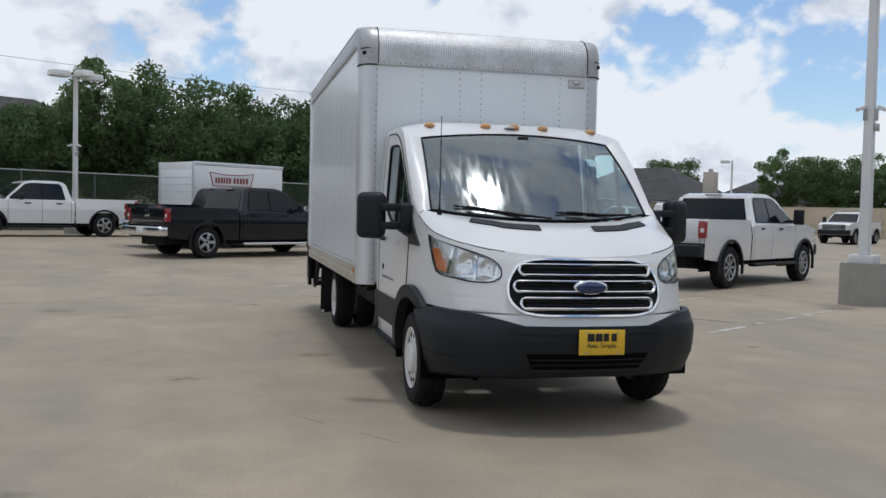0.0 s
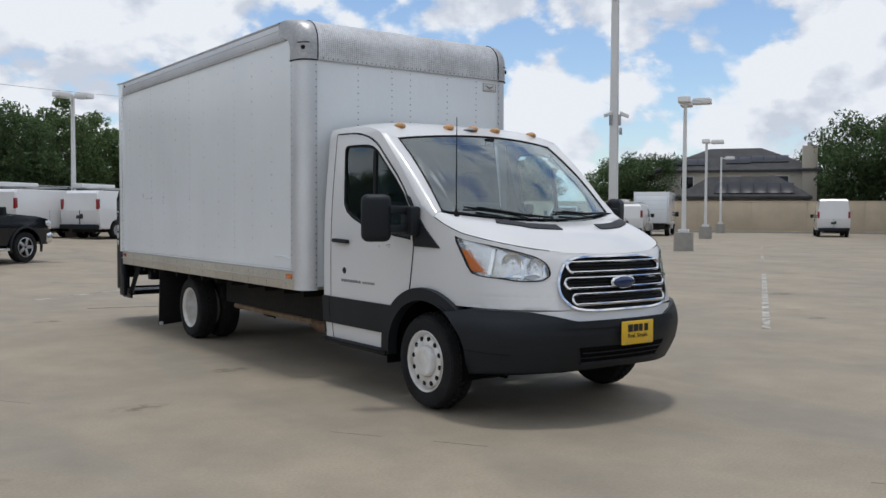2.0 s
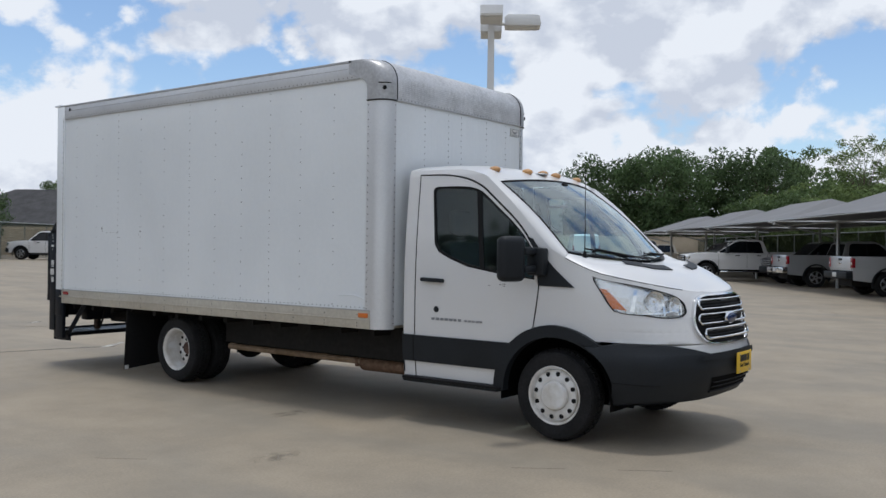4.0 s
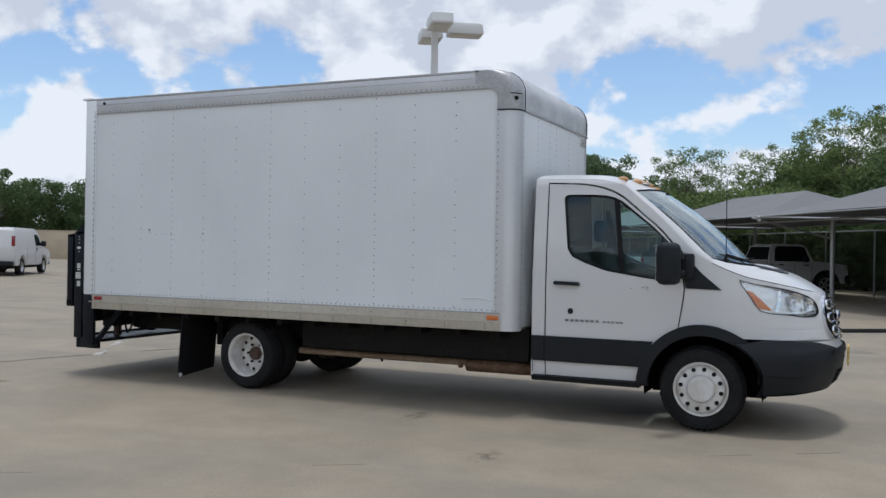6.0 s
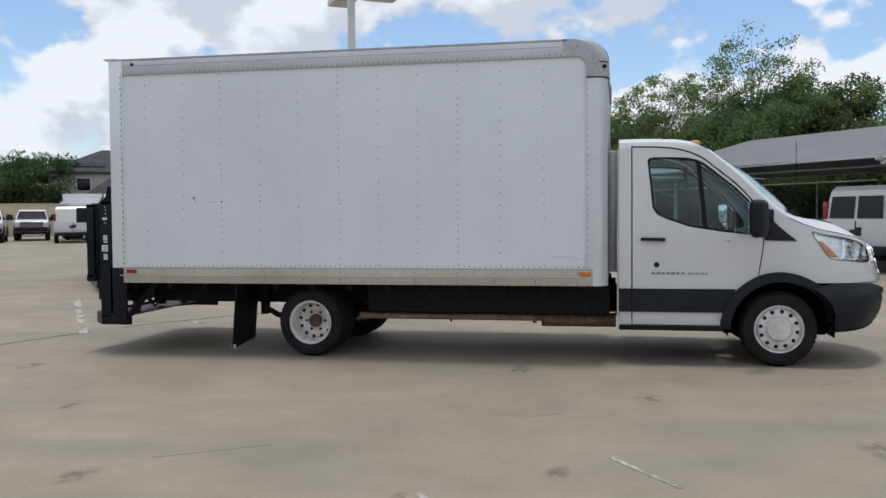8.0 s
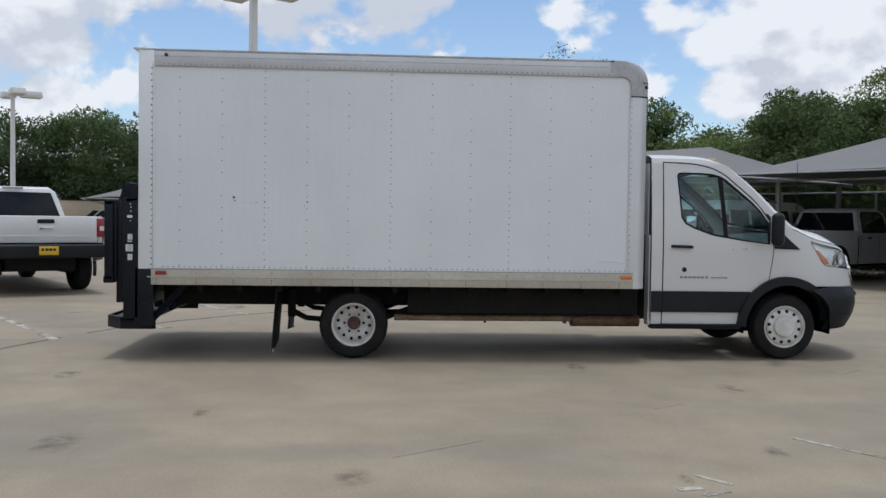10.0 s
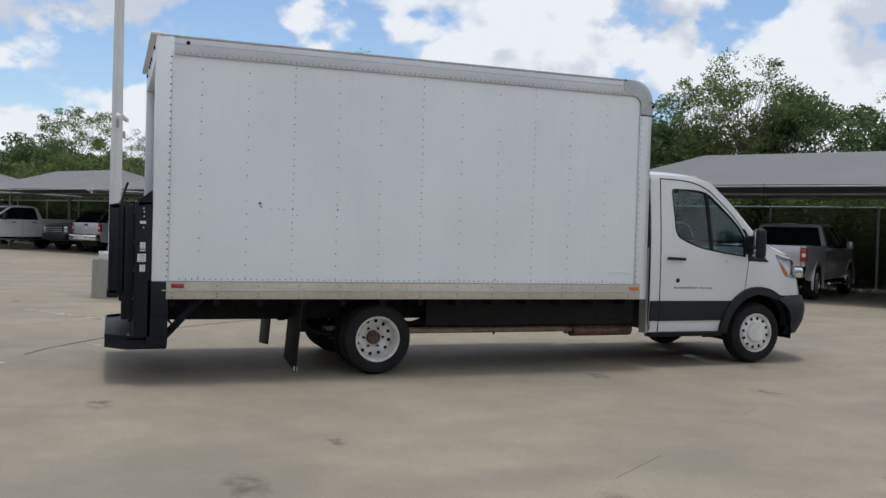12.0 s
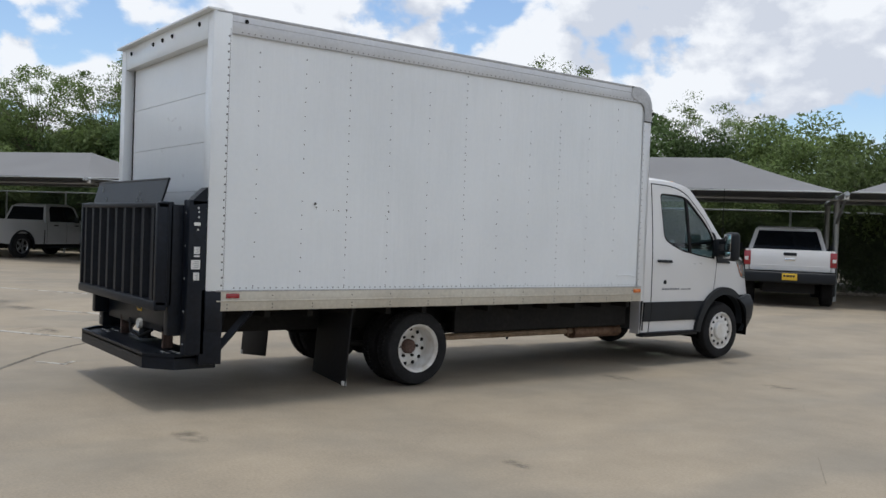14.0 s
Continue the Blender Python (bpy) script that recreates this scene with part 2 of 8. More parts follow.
def rippled(m, strength):
    """Long upright ripples of a thin glossy sheet glued to posts."""
    n, l = m.node_tree.nodes, m.node_tree.links
    co, mp, nz, bp = (n.new(k) for k in ("ShaderNodeTexCoord", "ShaderNodeMapping", "ShaderNodeTexNoise", "ShaderNodeBump"))
    mp.inputs["Scale"].default_value = (7.0, 7.0, 0.9)
    nz.inputs["Scale"].default_value, nz.inputs["Detail"].default_value = 1.6, 3.0
    bp.inputs["Strength"].default_value, bp.inputs["Distance"].default_value = strength, 0.02
    l.new(co.outputs["Object"], mp.inputs["Vector"])
    l.new(mp.outputs["Vector"], nz.inputs["Vector"])
    l.new(nz.outputs["Fac"], bp.inputs["Height"])
    b = n["Principled BSDF"]
    l.new(bp.outputs["Normal"], b.inputs["Normal"])
    l.new(bp.outputs["Normal"], b.inputs["Coat Normal"])


rippled(M_BOXSKIN, 0.22)
M_RAIL = material("weathered_rail", (0.53, 0.50, 0.43), 0.5, 0.45, vary=0.12, grain=30, blotch=1.5, dark=(0.46, 0.425, 0.36))
M_TOPRAIL = material("top_rail_alu", (0.62, 0.63, 0.65), 0.45, 0.4, vary=0.1, grain=40, blotch=1.2)
M_POSTALU = material("corner_post", (0.66, 0.67, 0.69), 0.34, 0.45, vary=0.08, grain=50, blotch=1.5)
M_CASTGREY = material("corner_casting", (0.43, 0.43, 0.435), 0.42, 0.5, vary=0.16, grain=40, blotch=5)
M_PLASTIC = material("dark_plastic", (0.013, 0.016, 0.020), 0.52, vary=0.25, grain=120, blotch=2, bump=0.06, spec=0.26)
M_BLACKPAINT = material("black_steel", (0.006, 0.009, 0.015), 0.42, vary=0.4, grain=30, blotch=4, dark=(0.010, 0.012, 0.017), spec=0.2)
M_CHASSIS = material("chassis_black", (0.007, 0.007, 0.0075), 0.75, vary=0.5, grain=25, blotch=3, dark=(0.012, 0.011, 0.010), spec=0.25)
M_PIPE = material("tan_pipe", (0.34, 0.25, 0.17), 0.7, 0.15, vary=0.3, grain=30, blotch=4, dark=(0.22, 0.15, 0.09), bump=0.1)
M_RUST = material("rusty_pipe", (0.20, 0.125, 0.08), 0.75, 0.2, vary=0.45, grain=30, blotch=6, dark=(0.11, 0.06, 0.035), bump=0.2)
M_TYRE = material("tyre_rubber", (0.018, 0.018, 0.019), 0.82, vary=0.35, grain=60, blotch=6, bump=0.1, spec=0.2)
M_RIM = material("white_rim", (0.72, 0.72, 0.71), 0.4, vary=0.14, grain=30, blotch=7, dark=(0.55, 0.52, 0.47))
M_HUBRUST = material("rusty_hub", (0.11, 0.065, 0.05), 0.8, vary=0.5, grain=60, blotch=20)
M_CHROME = material("chrome", (0.78, 0.79, 0.80), 0.09, 1.0, vary=0.02)
M_ALLOY = material("alloy_rim", (0.45, 0.46, 0.48), 0.3, 0.9, vary=0.08)
M_AMBER = material("amber_lens", (0.66, 0.17, 0.025), 0.2, vary=0.12, grain=80, coat=0.5)
M_AMBERDULL = material("faded_amber_lens", (0.55, 0.30, 0.12), 0.35, vary=0.2, grain=60)
M_RED = material("red_lens", (0.28, 0.012, 0.02), 0.2, vary=0.15, grain=70, coat=0.5)
M_LAMPGREY = material("lamp_reflector", (0.82, 0.83, 0.84), 0.2, 0.85, vary=0.12, grain=45, bump=0.6)
M_LENS = glass("clear_lens", (0.97, 0.98, 0.98), mirror=0.05)
M_GLASS = glass("cab_glass", (0.70, 0.87, 0.86), mirror=0.05, dust=0.004)
M_SCREEN = glass("windscreen_glass", (0.66, 0.86, 0.90), mirror=0.18, streaks=True, dust=0.015)
M_CARGLASS = material("car_glass", (0.006, 0.008, 0.011), 0.06, vary=0.1, spec=0.28)
M_INTERIOR = material("cab_trim", (0.050, 0.053, 0.057), 0.75, vary=0.2, grain=80)
M_SEAT = material("seat_cloth", (0.045, 0.046, 0.050), 0.9, vary=0.25, grain=150)
M_HEADLINER = material("headliner", (0.42, 0.42, 0.42), 0.9, vary=0.1)
M_RUBBER = material("black_rubber", (0.009, 0.009, 0.010), 0.65, vary=0.3, spec=0.2)
M_BADGE = material("grey_badge", (0.22, 0.23, 0.25), 0.4, 0.4, vary=0.1)
M_YELLOW = material("yellow_plate", (0.72, 0.46, 0.03), 0.45, vary=0.06)
M_INK = material("black_ink", (0.015, 0.015, 0.015), 0.5, vary=0.1)
# near-black: shade inside the intake and wheel arches, put into the colour
M_RECESS_SHADE = material("recess_shade", (0.003, 0.003, 0.0035), 0.9, vary=0.3, spec=0.1)
M_BLUE = material("dark_blue_enamel", (0.012, 0.03, 0.10), 0.25, vary=0.1, coat=0.6)
M_PAPER = material("white_decal", (0.66, 0.66, 0.64), 0.6, vary=0.1, grain=200)
M_GREYINK = material("grey_print", (0.28, 0.28, 0.29), 0.6, vary=0.2)
M_REDINK = material("dark_red_print", (0.22, 0.02, 0.03), 0.5, vary=0.1)
M_RIVET = material("rivet_head", (0.15, 0.15, 0.155), 0.5, 0.2, vary=0.4, blotch=3)
M_SCUFF = material("panel_scuff", (0.12, 0.12, 0.12), 0.8, vary=0.4, grain=60)
M_POLE = material("painted_pole", (0.70, 0.70, 0.69), 0.45, vary=0.07, grain=20, blotch=0.8)
M_BASE = material("cast_concrete", (0.35, 0.335, 0.30), 0.85, vary=0.10, grain=25, blotch=3.5, bump=0.05, dark=(0.31, 0.295, 0.265))
M_TARP = material("grey_shade_cloth", (0.25, 0.25, 0.255), 0.8, vary=0.08, grain=120, blotch=0.5)


def lets_light(m, share):
    n, l = m.node_tree.nodes, m.node_tree.links
    b, out = n["Principled BSDF"], n["Material Output"]
    tl, mx = n.new("ShaderNodeBsdfTranslucent"), n.new("ShaderNodeMixShader")
    l.new(b.inputs["Base Color"].links[0].from_socket, tl.inputs["Color"])
    mx.inputs["Fac"].default_value = share
    l.new(b.outputs[0], mx.inputs[1])
    l.new(tl.outputs[0], mx.inputs[2])
    l.new(mx.outputs[0], out.inputs["Surface"])
    return m


lets_light(M_TARP, 0.22)
M_STEEL = material("galvanised_steel", (0.42, 0.43, 0.43), 0.45, 0.6, vary=0.15, grain=30)
M_WALL = material("tan_block_wall", (0.50, 0.42, 0.31), 0.9, vary=0.12, grain=20, blotch=0.8, bump=0.2)
M_STUCCO = material("beige_stucco", (0.46, 0.42, 0.35), 0.9, vary=0.1, grain=25, blotch=0.6)
M_SHINGLE = material("grey_shingles", (0.055, 0.054, 0.056), 0.9, vary=0.35, grain=9, blotch=1.2, bump=0.3)
M_SOLAR = material("solar_panel", (0.008, 0.010, 0.018), 0.4, vary=0.1, spec=0.25)
M_BARK = material("bark", (0.13, 0.10, 0.075), 0.95, vary=0.35, grain=25, blotch=4, bump=0.5)
M_GRAVEL = material("gravel", (0.33, 0.30, 0.26), 0.95, vary=0.4, grain=14, blotch=3, bump=0.6, dark=(0.20, 0.18, 0.15))
M_CARWHITE = material("car_white", (0.70, 0.70, 0.70), 0.25, vary=0.03, coat=0.7)
M_CARBLACK = material("car_black", (0.004, 0.005, 0.009), 0.14, vary=0.15, coat=0.1, spec=0.42)
M_CARGREY = material("car_grey", (0.15, 0.155, 0.16), 0.28, 0.35, vary=0.06, coat=0.6)
M_CARSILVER = material("car_silver", (0.44, 0.45, 0.46), 0.28, 0.4, vary=0.05, coat=0.6)
M_CARPALE = material("car_pale_silver", (0.60, 0.61, 0.62), 0.28, 0.3, vary=0.05, coat=0.6)
M_CARTAN = material("car_tan", (0.40, 0.36, 0.29), 0.3, 0.2, vary=0.06, coat=0.5)


def screen_cloth():
    m = material("fence_mesh", (0.040, 0.058, 0.034), 0.9, vary=0.3, grain=20, blotch=0.7)
    n, l = m.node_tree.nodes, m.node_tree.links
    b, out = n["Principled BSDF"], n["Material Output"]
    tr, mx = n.new("ShaderNodeBsdfTransparent"), n.new("ShaderNodeMixShader")
    mx.inputs["Fac"].default_value = 0.36
    l.new(tr.outputs[0], mx.inputs[1])
    l.new(b.outputs[0], mx.inputs[2])
    l.new(mx.outputs[0], out.inputs["Surface"])
    return m


M_MESH = screen_cloth()


def leaves(name, base):
    m = material(name, base, 0.6, vary=0.25, grain=3, blotch=0.45, per_object=0.18, spec=0.3)
    n, l = m.node_tree.nodes, m.node_tree.links
    b, out = n["Principled BSDF"], n["Material Output"]
    geo, hsv, mr = n.new("ShaderNodeNewGeometry"), n.new("ShaderNodeHueSaturation"), n.new("ShaderNodeMapRange")
    mr.inputs["To Min"].default_value, mr.inputs["To Max"].default_value = 0.6, 1.5
    src = b.inputs["Base Color"].links[0].from_socket
    l.new(geo.outputs["Random Per Island"], mr.inputs["Value"])
    l.new(mr.outputs["Result"], hsv.inputs["Value"])
    l.new(src, hsv.inputs["Color"])
    l.new(hsv.outputs["Color"], b.inputs["Base Color"])
    tl, mx = n.new("ShaderNodeBsdfTranslucent"), n.new("ShaderNodeMixShader")
    l.new(hsv.outputs["Color"], tl.inputs["Color"])
    mx.inputs["Fac"].default_value = 0.42
    l.new(b.outputs[0], mx.inputs[1])
    l.new(tl.outputs[0], mx.inputs[2])
    l.new(mx.outputs[0], out.inputs["Surface"])
    return m


M_LEAF = leaves("oak_leaves", (0.108, 0.162, 0.062))
M_LEAF2 = leaves("brush_leaves", (0.158, 0.215, 0.075))
M_LEAF3 = leaves("dark_leaves", (0.082, 0.128, 0.052))

# ---------------------------------------------------------------- building helpers
GRID = radians(34.4)                 # the lot's stalls run along this bearing
UX, UY = math.cos(GRID), math.sin(GRID)


def lot(u, v):
    """A place on the lot's own grid, in world metres."""
    return UX * u - UY * v, UY * u + UX * v


def rise(x, y):
    """The lot climbs gently towards the north fence."""
    v = -UY * x + UX * y
    return 0.31 * min(1.0, max(0.0, (v - 17) / 13.0))


def stand(u, v, turn=0.0):
    """A pose on the ground of the lot's grid; turn: degrees from the grid's u axis."""
    x, y = lot(u, v)
    return pose(x, y, rise(x, y), 0, 0, math.degrees(GRID) + turn)


def finish(name, bm, mat, smooth=0.0):
    bmesh.ops.recalc_face_normals(bm, faces=bm.faces)
    me = bpy.data.meshes.new(name)
    bm.to_mesh(me)
    bm.free()
    me.materials.append(mat)
    if smooth:
        me.shade_smooth()
        me.set_sharp_from_angle(angle=radians(smooth))
    return me


def part(name, bm, mat, parent=None, label="", smooth=26.0):
    ob = new(name, finish(name, bm, mat, smooth))
    ob.parent = parent
    if label:
        ob["label"] = label
    return ob


def thing(name, m, label, category, group="", kind=""):
    ob = new(name)
    ob.matrix_world = m
    ob.empty_display_size = 0.2
    return tagged(ob, label, category, group, kind)


def box(bm, x0, x1, y0, y1, z0, z1, bevel=0.0, seg=2):
    r = bmesh.ops.create_cube(bm, size=1.0, matrix=Matrix.LocRotScale(((x0 + x1) / 2, (y0 + y1) / 2, (z0 + z1) / 2), None, (abs(x1 - x0), abs(y1 - y0), abs(z1 - z0))))
    if bevel:
        es = {e for v in r["verts"] for e in v.link_edges}
        bmesh.ops.bevel(bm, geom=list(es), offset=bevel, segments=seg, affect="EDGES", profile=0.5)
    return bm


def boxed(*a, **k):
    return box(bmesh.new(), *a, **k)


def rod(bm, p, q, r0, r1=None, seg=10, caps=True):
    p, q = Vector(p), Vector(q)
    turn = (q - p).to_track_quat("Z", "Y").to_matrix().to_4x4()
    bmesh.ops.create_cone(bm, cap_ends=caps, segments=seg, radius1=r0, radius2=r0 if r1 is None else r1, depth=(q - p).length,
                          matrix=Matrix.Translation((p + q) / 2) @ turn)
    return bm


def rodded(*a, **k):
    return rod(bmesh.new(), *a, **k)


def prism(bm, outline, y0, y1, bevel=0.0, seg=2):
    """An outline in (x, z) pulled from y0 to y1, its rims rounded."""
    vs = [bm.verts.new((x, y0, z)) for x, z in outline]
    f = bm.faces.new(vs)
    g = bmesh.ops.extrude_face_region(bm, geom=[f])
    up = [v for v in g["geom"] if isinstance(v, bmesh.types.BMVert)]
    bmesh.ops.translate(bm, verts=up, vec=(0, y1 - y0, 0))
    if bevel:
        rims = {e for v in vs + up for e in v.link_edges if abs(e.verts[0].co.y - e.verts[1].co.y) < 1e-6}
        bmesh.ops.bevel(bm, geom=list(rims), offset=bevel, segments=seg, affect="EDGES", profile=0.5)
    return bm


def lathe(bm, outline, axis_y0=0.0, seg=32, centre=(0, 0, 0)):
    """An outline in (radius, y) turned about the y axis through centre."""
    rings = []
    for r, y in outline:
        rings.append([bm.verts.new((centre[0] + r * math.cos(2 * math.pi * k / seg), centre[1] + y, centre[2] + r * math.sin(2 * math.pi * k / seg))) for k in range(seg)])
    for a, b in zip(rings, rings[1:]):
        for k in range(seg):
            bm.faces.new((a[k], a[(k + 1) % seg], b[(k + 1) % seg], b[k]))
    return bm


def arc(cx, cz, r, a0, a1, n):
    return [(cx + r * math.cos(radians(a0 + (a1 - a0) * k / n)), cz + r * math.sin(radians(a0 + (a1 - a0) * k / n))) for k in range(n + 1)]


def patch(bm, rows):
    """A skin through rows of points, all of one length."""
    vs = [[bm.verts.new(p) for p in row] for row in rows]
    for a, b in zip(vs, vs[1:]):
        for k in range(len(a) - 1):
            bm.faces.new((a[k], a[k + 1], b[k + 1], b[k]))
    return bm


def plate(bm, outline, shape, thick=0.0, step=0.05, holes=(), inward=(0, 0, 0)):
    """A skin over an outline in (s, z), with holes, bent by shape(s, z) -> place; thick along the vector inward."""
    loops = [outline, *holes]
    levels = sorted({round(z, 4) for lp in loops for _, z in lp})
    zs = [levels[0]]
    for z in levels[1:]:
        k = max(1, math.ceil((z - zs[-1]) / step))
        z0 = zs[-1]
        zs += [z0 + (z - z0) * i / k for i in range(1, k + 1)]

    def cuts(z, mid):
        got = []
        for lp in loops:
            for (s0, a), (s1, b) in zip(lp, lp[1:] + lp[:1]):
                if min(a, b) < mid < max(a, b):
                    got.append(s0 + (s1 - s0) * (z - a) / (b - a))
        return got

    cache = {}

    def vert(s, z):
        key = (round(s, 4), round(z, 4))
        if key not in cache:
            cache[key] = bm.verts.new(shape(s, z))
        return cache[key]

    cells, level = [], {}
    for lo, hi in zip(zs, zs[1:]):
        if hi - lo < 1e-5:
            continue
        mid = (lo + hi) / 2
        order = sorted(range(len(cuts(mid, mid))), key=lambda k: cuts(mid, mid)[k])
        at_lo, at_hi = cuts(lo, mid), cuts(hi, mid)
        for i, j in zip(order[::2], order[1::2]):
            n = max(1, round(max(abs(at_lo[j] - at_lo[i]), abs(at_hi[j] - at_hi[i])) / (step * 1.6)))
            for k in range(n):
                q = [at_lo[i] + (at_lo[j] - at_lo[i]) * e / n for e in (k, k + 1)]
                p = [at_hi[i] + (at_hi[j] - at_hi[i]) * e / n for e in (k, k + 1)]
                cells.append((lo, hi, q, p))
                for z, pair in ((lo, q), (hi, p)):
                    level.setdefault(round(z, 4), set()).update(round(e, 4) for e in pair)
    made = []
    # every cell takes in the neighbours' corners that lie on its edges, so that no crack opens
    for lo, hi, q, p in cells:
        vs = []
        for z, (s0, s1), back in ((lo, q, False), (hi, p, True)):
            run = sorted(e for e in level[round(z, 4)] if round(min(s0, s1), 4) <= e <= round(max(s0, s1), 4))
            for e in (run[::-1] if back else run):
                v = vert(e, z)
                if v not in vs:
                    vs.append(v)
        if len(vs) > 2 and not bm.faces.get(vs):
            made.append(bm.faces.new(vs))
    if thick:
        g = bmesh.ops.extrude_face_region(bm, geom=made)
        bmesh.ops.translate(bm, verts=[v for v in g["geom"] if isinstance(v, bmesh.types.BMVert)], vec=Vector(inward) * thick)
    return bm


def bars(parent, name, place, width, height, count, mat, thick=0.003, seed=1):
    """A line of writing as plain bars, each a piece of its own: place(s, z, proud) -> point."""
    rng = random.Random(seed)
    s, unit = 0.0, width / (count * 1.3)
    for _ in range(count):
        bm = bmesh.new()
        w = unit * rng.uniform(0.85, 1.12)
        ring = [(s, 0), (s + w, 0), (s + w, height), (s, height)]
        lo, hi = [bm.verts.new(place(a, b, 0.0)) for a, b in ring], [bm.verts.new(place(a, b, thick)) for a, b in ring]
        bm.faces.new(hi)
        for k in range(4):
            bm.faces.new((lo[k], lo[(k + 1) % 4], hi[(k + 1) % 4], hi[k]))
        part(name, bm, mat, parent, smooth=0)
        s += unit * 1.3


# ---------------------------------------------------------------- ground
def build_ground():
    bm = bmesh.new()
    side = [-1200, -500, -250, -120, -60, -30, -10, 10, 17, 20, 23, 26, 30, 40, 60, 90, 150, 300, 600, 1200]
    span = [-1200, -500, -200, -100, -50, 0, 50, 100, 200, 500, 1200]
    rows = []
    for v in side:
        row = []
        for u in span:
            x, y = lot(u, v)
            row.append((x, y, rise(x, y)))
        rows.append(row)
    patch(bm, rows)
    return tagged(part("ground", bm, M_LOT, smooth=0), "tan broom-finished concrete car lot, stained and patched", "ground", kind="structure")


build_ground()


def ground_strip(name, mat, pts, width, lift, label, worn=0.0, seed=0):
    """A thin strip lying on the ground along points of the world; worn: the share that is missing."""
    rng = random.Random(seed)
    bm = bmesh.new()
    for (x0, y0), (x1, y1) in zip(pts, pts[1:]):
        d = Vector((x1 - x0, y1 - y0))
        n = Vector((-d.y, d.x)).normalized() * width / 2
        k = max(1, int(d.length / 0.35))
        for i in range(k):
            if rng.random() < worn:
                continue
            a, b = i / k, (i + 1) / k
            j0, j1 = 1 + rng.uniform(-worn, worn) * 0.5, 1 + rng.uniform(-worn, worn) * 0.5
            corner = []
            for f, s, j in ((a, -1, j0), (b, -1, j1), (b, 1, j1), (a, 1, j0)):
                px, py = x0 + d.x * f + s * n.x * j, y0 + d.y * f + s * n.y * j
                corner.append((px, py, rise(px, py) + lift))
            low = [bm.verts.new((p[0], p[1], p[2] - lift)) for p in corner]
            top = [bm.verts.new(p) for p in corner]
            bm.faces.new(top)
            for e in range(4):
                bm.faces.new((low[e], low[(e + 1) % 4], top[(e + 1) % 4], top[e]))
    return tagged(part(name, bm, mat, smooth=0), label, "marking" if "line" in name else "joint", kind="structure")


def stall_lines():
    for k, (u0, u1, v, w) in enumerate(((10.5, 21.6, 2.18, 0.06), (10.3, 14.6, 4.95, 0.08), (10.0, 14.0, 13.2, 0.3), (10.2, 15.2, 10.35, 0.2),
                                        (11.6, 15.0, 7.31, 0.1), (-2.5, 2.2, -0.2, 0.75), (27.5, 33, 2.2, 0.3), (37, 43, 2.2, 0.5), (44, 50, 18, 0.5))):
        ground_strip("parking_line", M_LINE, [lot(u0, v), lot(u1, v)], 0.10, 0.004, "worn white parking stall line painted on concrete", w, k)
    # faded stall number and scuffs, and a curved tyre mark
    for k, (a, b, w) in enumerate((((10.94, 8.95), (10.58, 8.93), 0.06), ((10.92, 8.57), (10.66, 8.74), 0.06), ((10.89, 8.43), (10.66, 8.56), 0.06), ((10.62, 8.93), (10.66, 8.74), 0.05),
                                   ((2.54, 8.94), (2.31, 8.93), 0.035), ((2.43, 9.25), (2.37, 9.12), 0.05), ((2.28, 9.22), (2.25, 9.05), 0.04), ((2.70, 7.66), (2.05, 7.66), 0.035))):
        ground_strip("parking_line", M_LINE, [lot(*a), lot(*b)], w, 0.004, "faded scrap of white paint on the concrete", 0.1, k + 30)
    bend = [(9.3, 11.55), (9.77, 11.02), (10.36, 10.26), (10.88, 9.47), (11.32, 8.41), (11.56, 7.37), (11.66, 6.4), (11.7, 5.2)]
    ground_strip("tyre_mark_line", M_SKID, [lot(u, v) for u, v in bend], 0.045, 0.003, "dark curved tyre mark on the concrete", 0.05, 77)
    # joints of the slabs
    for k in range(-2, 7):
        ground_strip("slab_joint", M_JOINT, [lot(3.84 + 9.2 * k, -12), lot(3.84 + 9.2 * k, 34)], 0.004, 0.002, "thin dark joint between concrete slabs", 0.74, k + 90)
    for k, v in enumerate((-3.2, 12.9, 22.0)):
        ground_strip("slab_joint", M_JOINT, [lot(-30, v), lot(72, v)], 0.004, 0.002, "thin dark joint between concrete slabs", 0.74, k + 50)


stall_lines()


def stains():
    """Small oil marks and scuffs that lie on the slabs."""
    rng = random.Random(5)
    spots = [(0.3, 13.4, 0.32), (-2.44, 8.13, 0.22), (-1.7, 6.25, 0.35), (0.82, 8.7, 0.3), (-2.98, 10.75, 0.3), (-3.04, 8.89, 0.16), (-1.3, 11.9, 0.2), (6.5, 12.9, 0.5), (9.6, 12.6, 0.55),
             (-0.35, 7.6, 0.3), (5.6, 8.8, 0.25), (15.0, 17.0, 0.5), (9.0, 8.0, 0.3), (12.0, 10.5, 0.5), (-0.6, 20.5, 0.4), (9.75, 14.81, 0.3), (-1.2, 4.6, 0.4), (-2.2, 12.6, 0.4)]
    for x, y, r in spots:
        bm = bmesh.new()
        n = 18
        ring = [(x + r * rng.uniform(0.55, 1.0) * math.cos(2 * math.pi * k / n), y + 0.5 * r * rng.uniform(0.5, 1.0) * math.sin(2 * math.pi * k / n)) for k in range(n)]
        low, top = [bm.verts.new((a, b, 0.0)) for a, b in ring], [bm.verts.new((a, b, 0.0025)) for a, b in ring]
        bm.faces.new(top)
        for k in range(n):
            bm.faces.new((low[k], low[(k + 1) % n], top[(k + 1) % n], top[k]))
        tagged(part("oil_stain", bm, M_STAIN, smooth=0), "dark dried oil stain on the concrete", "stain", "oil stains", "structure")


stains()


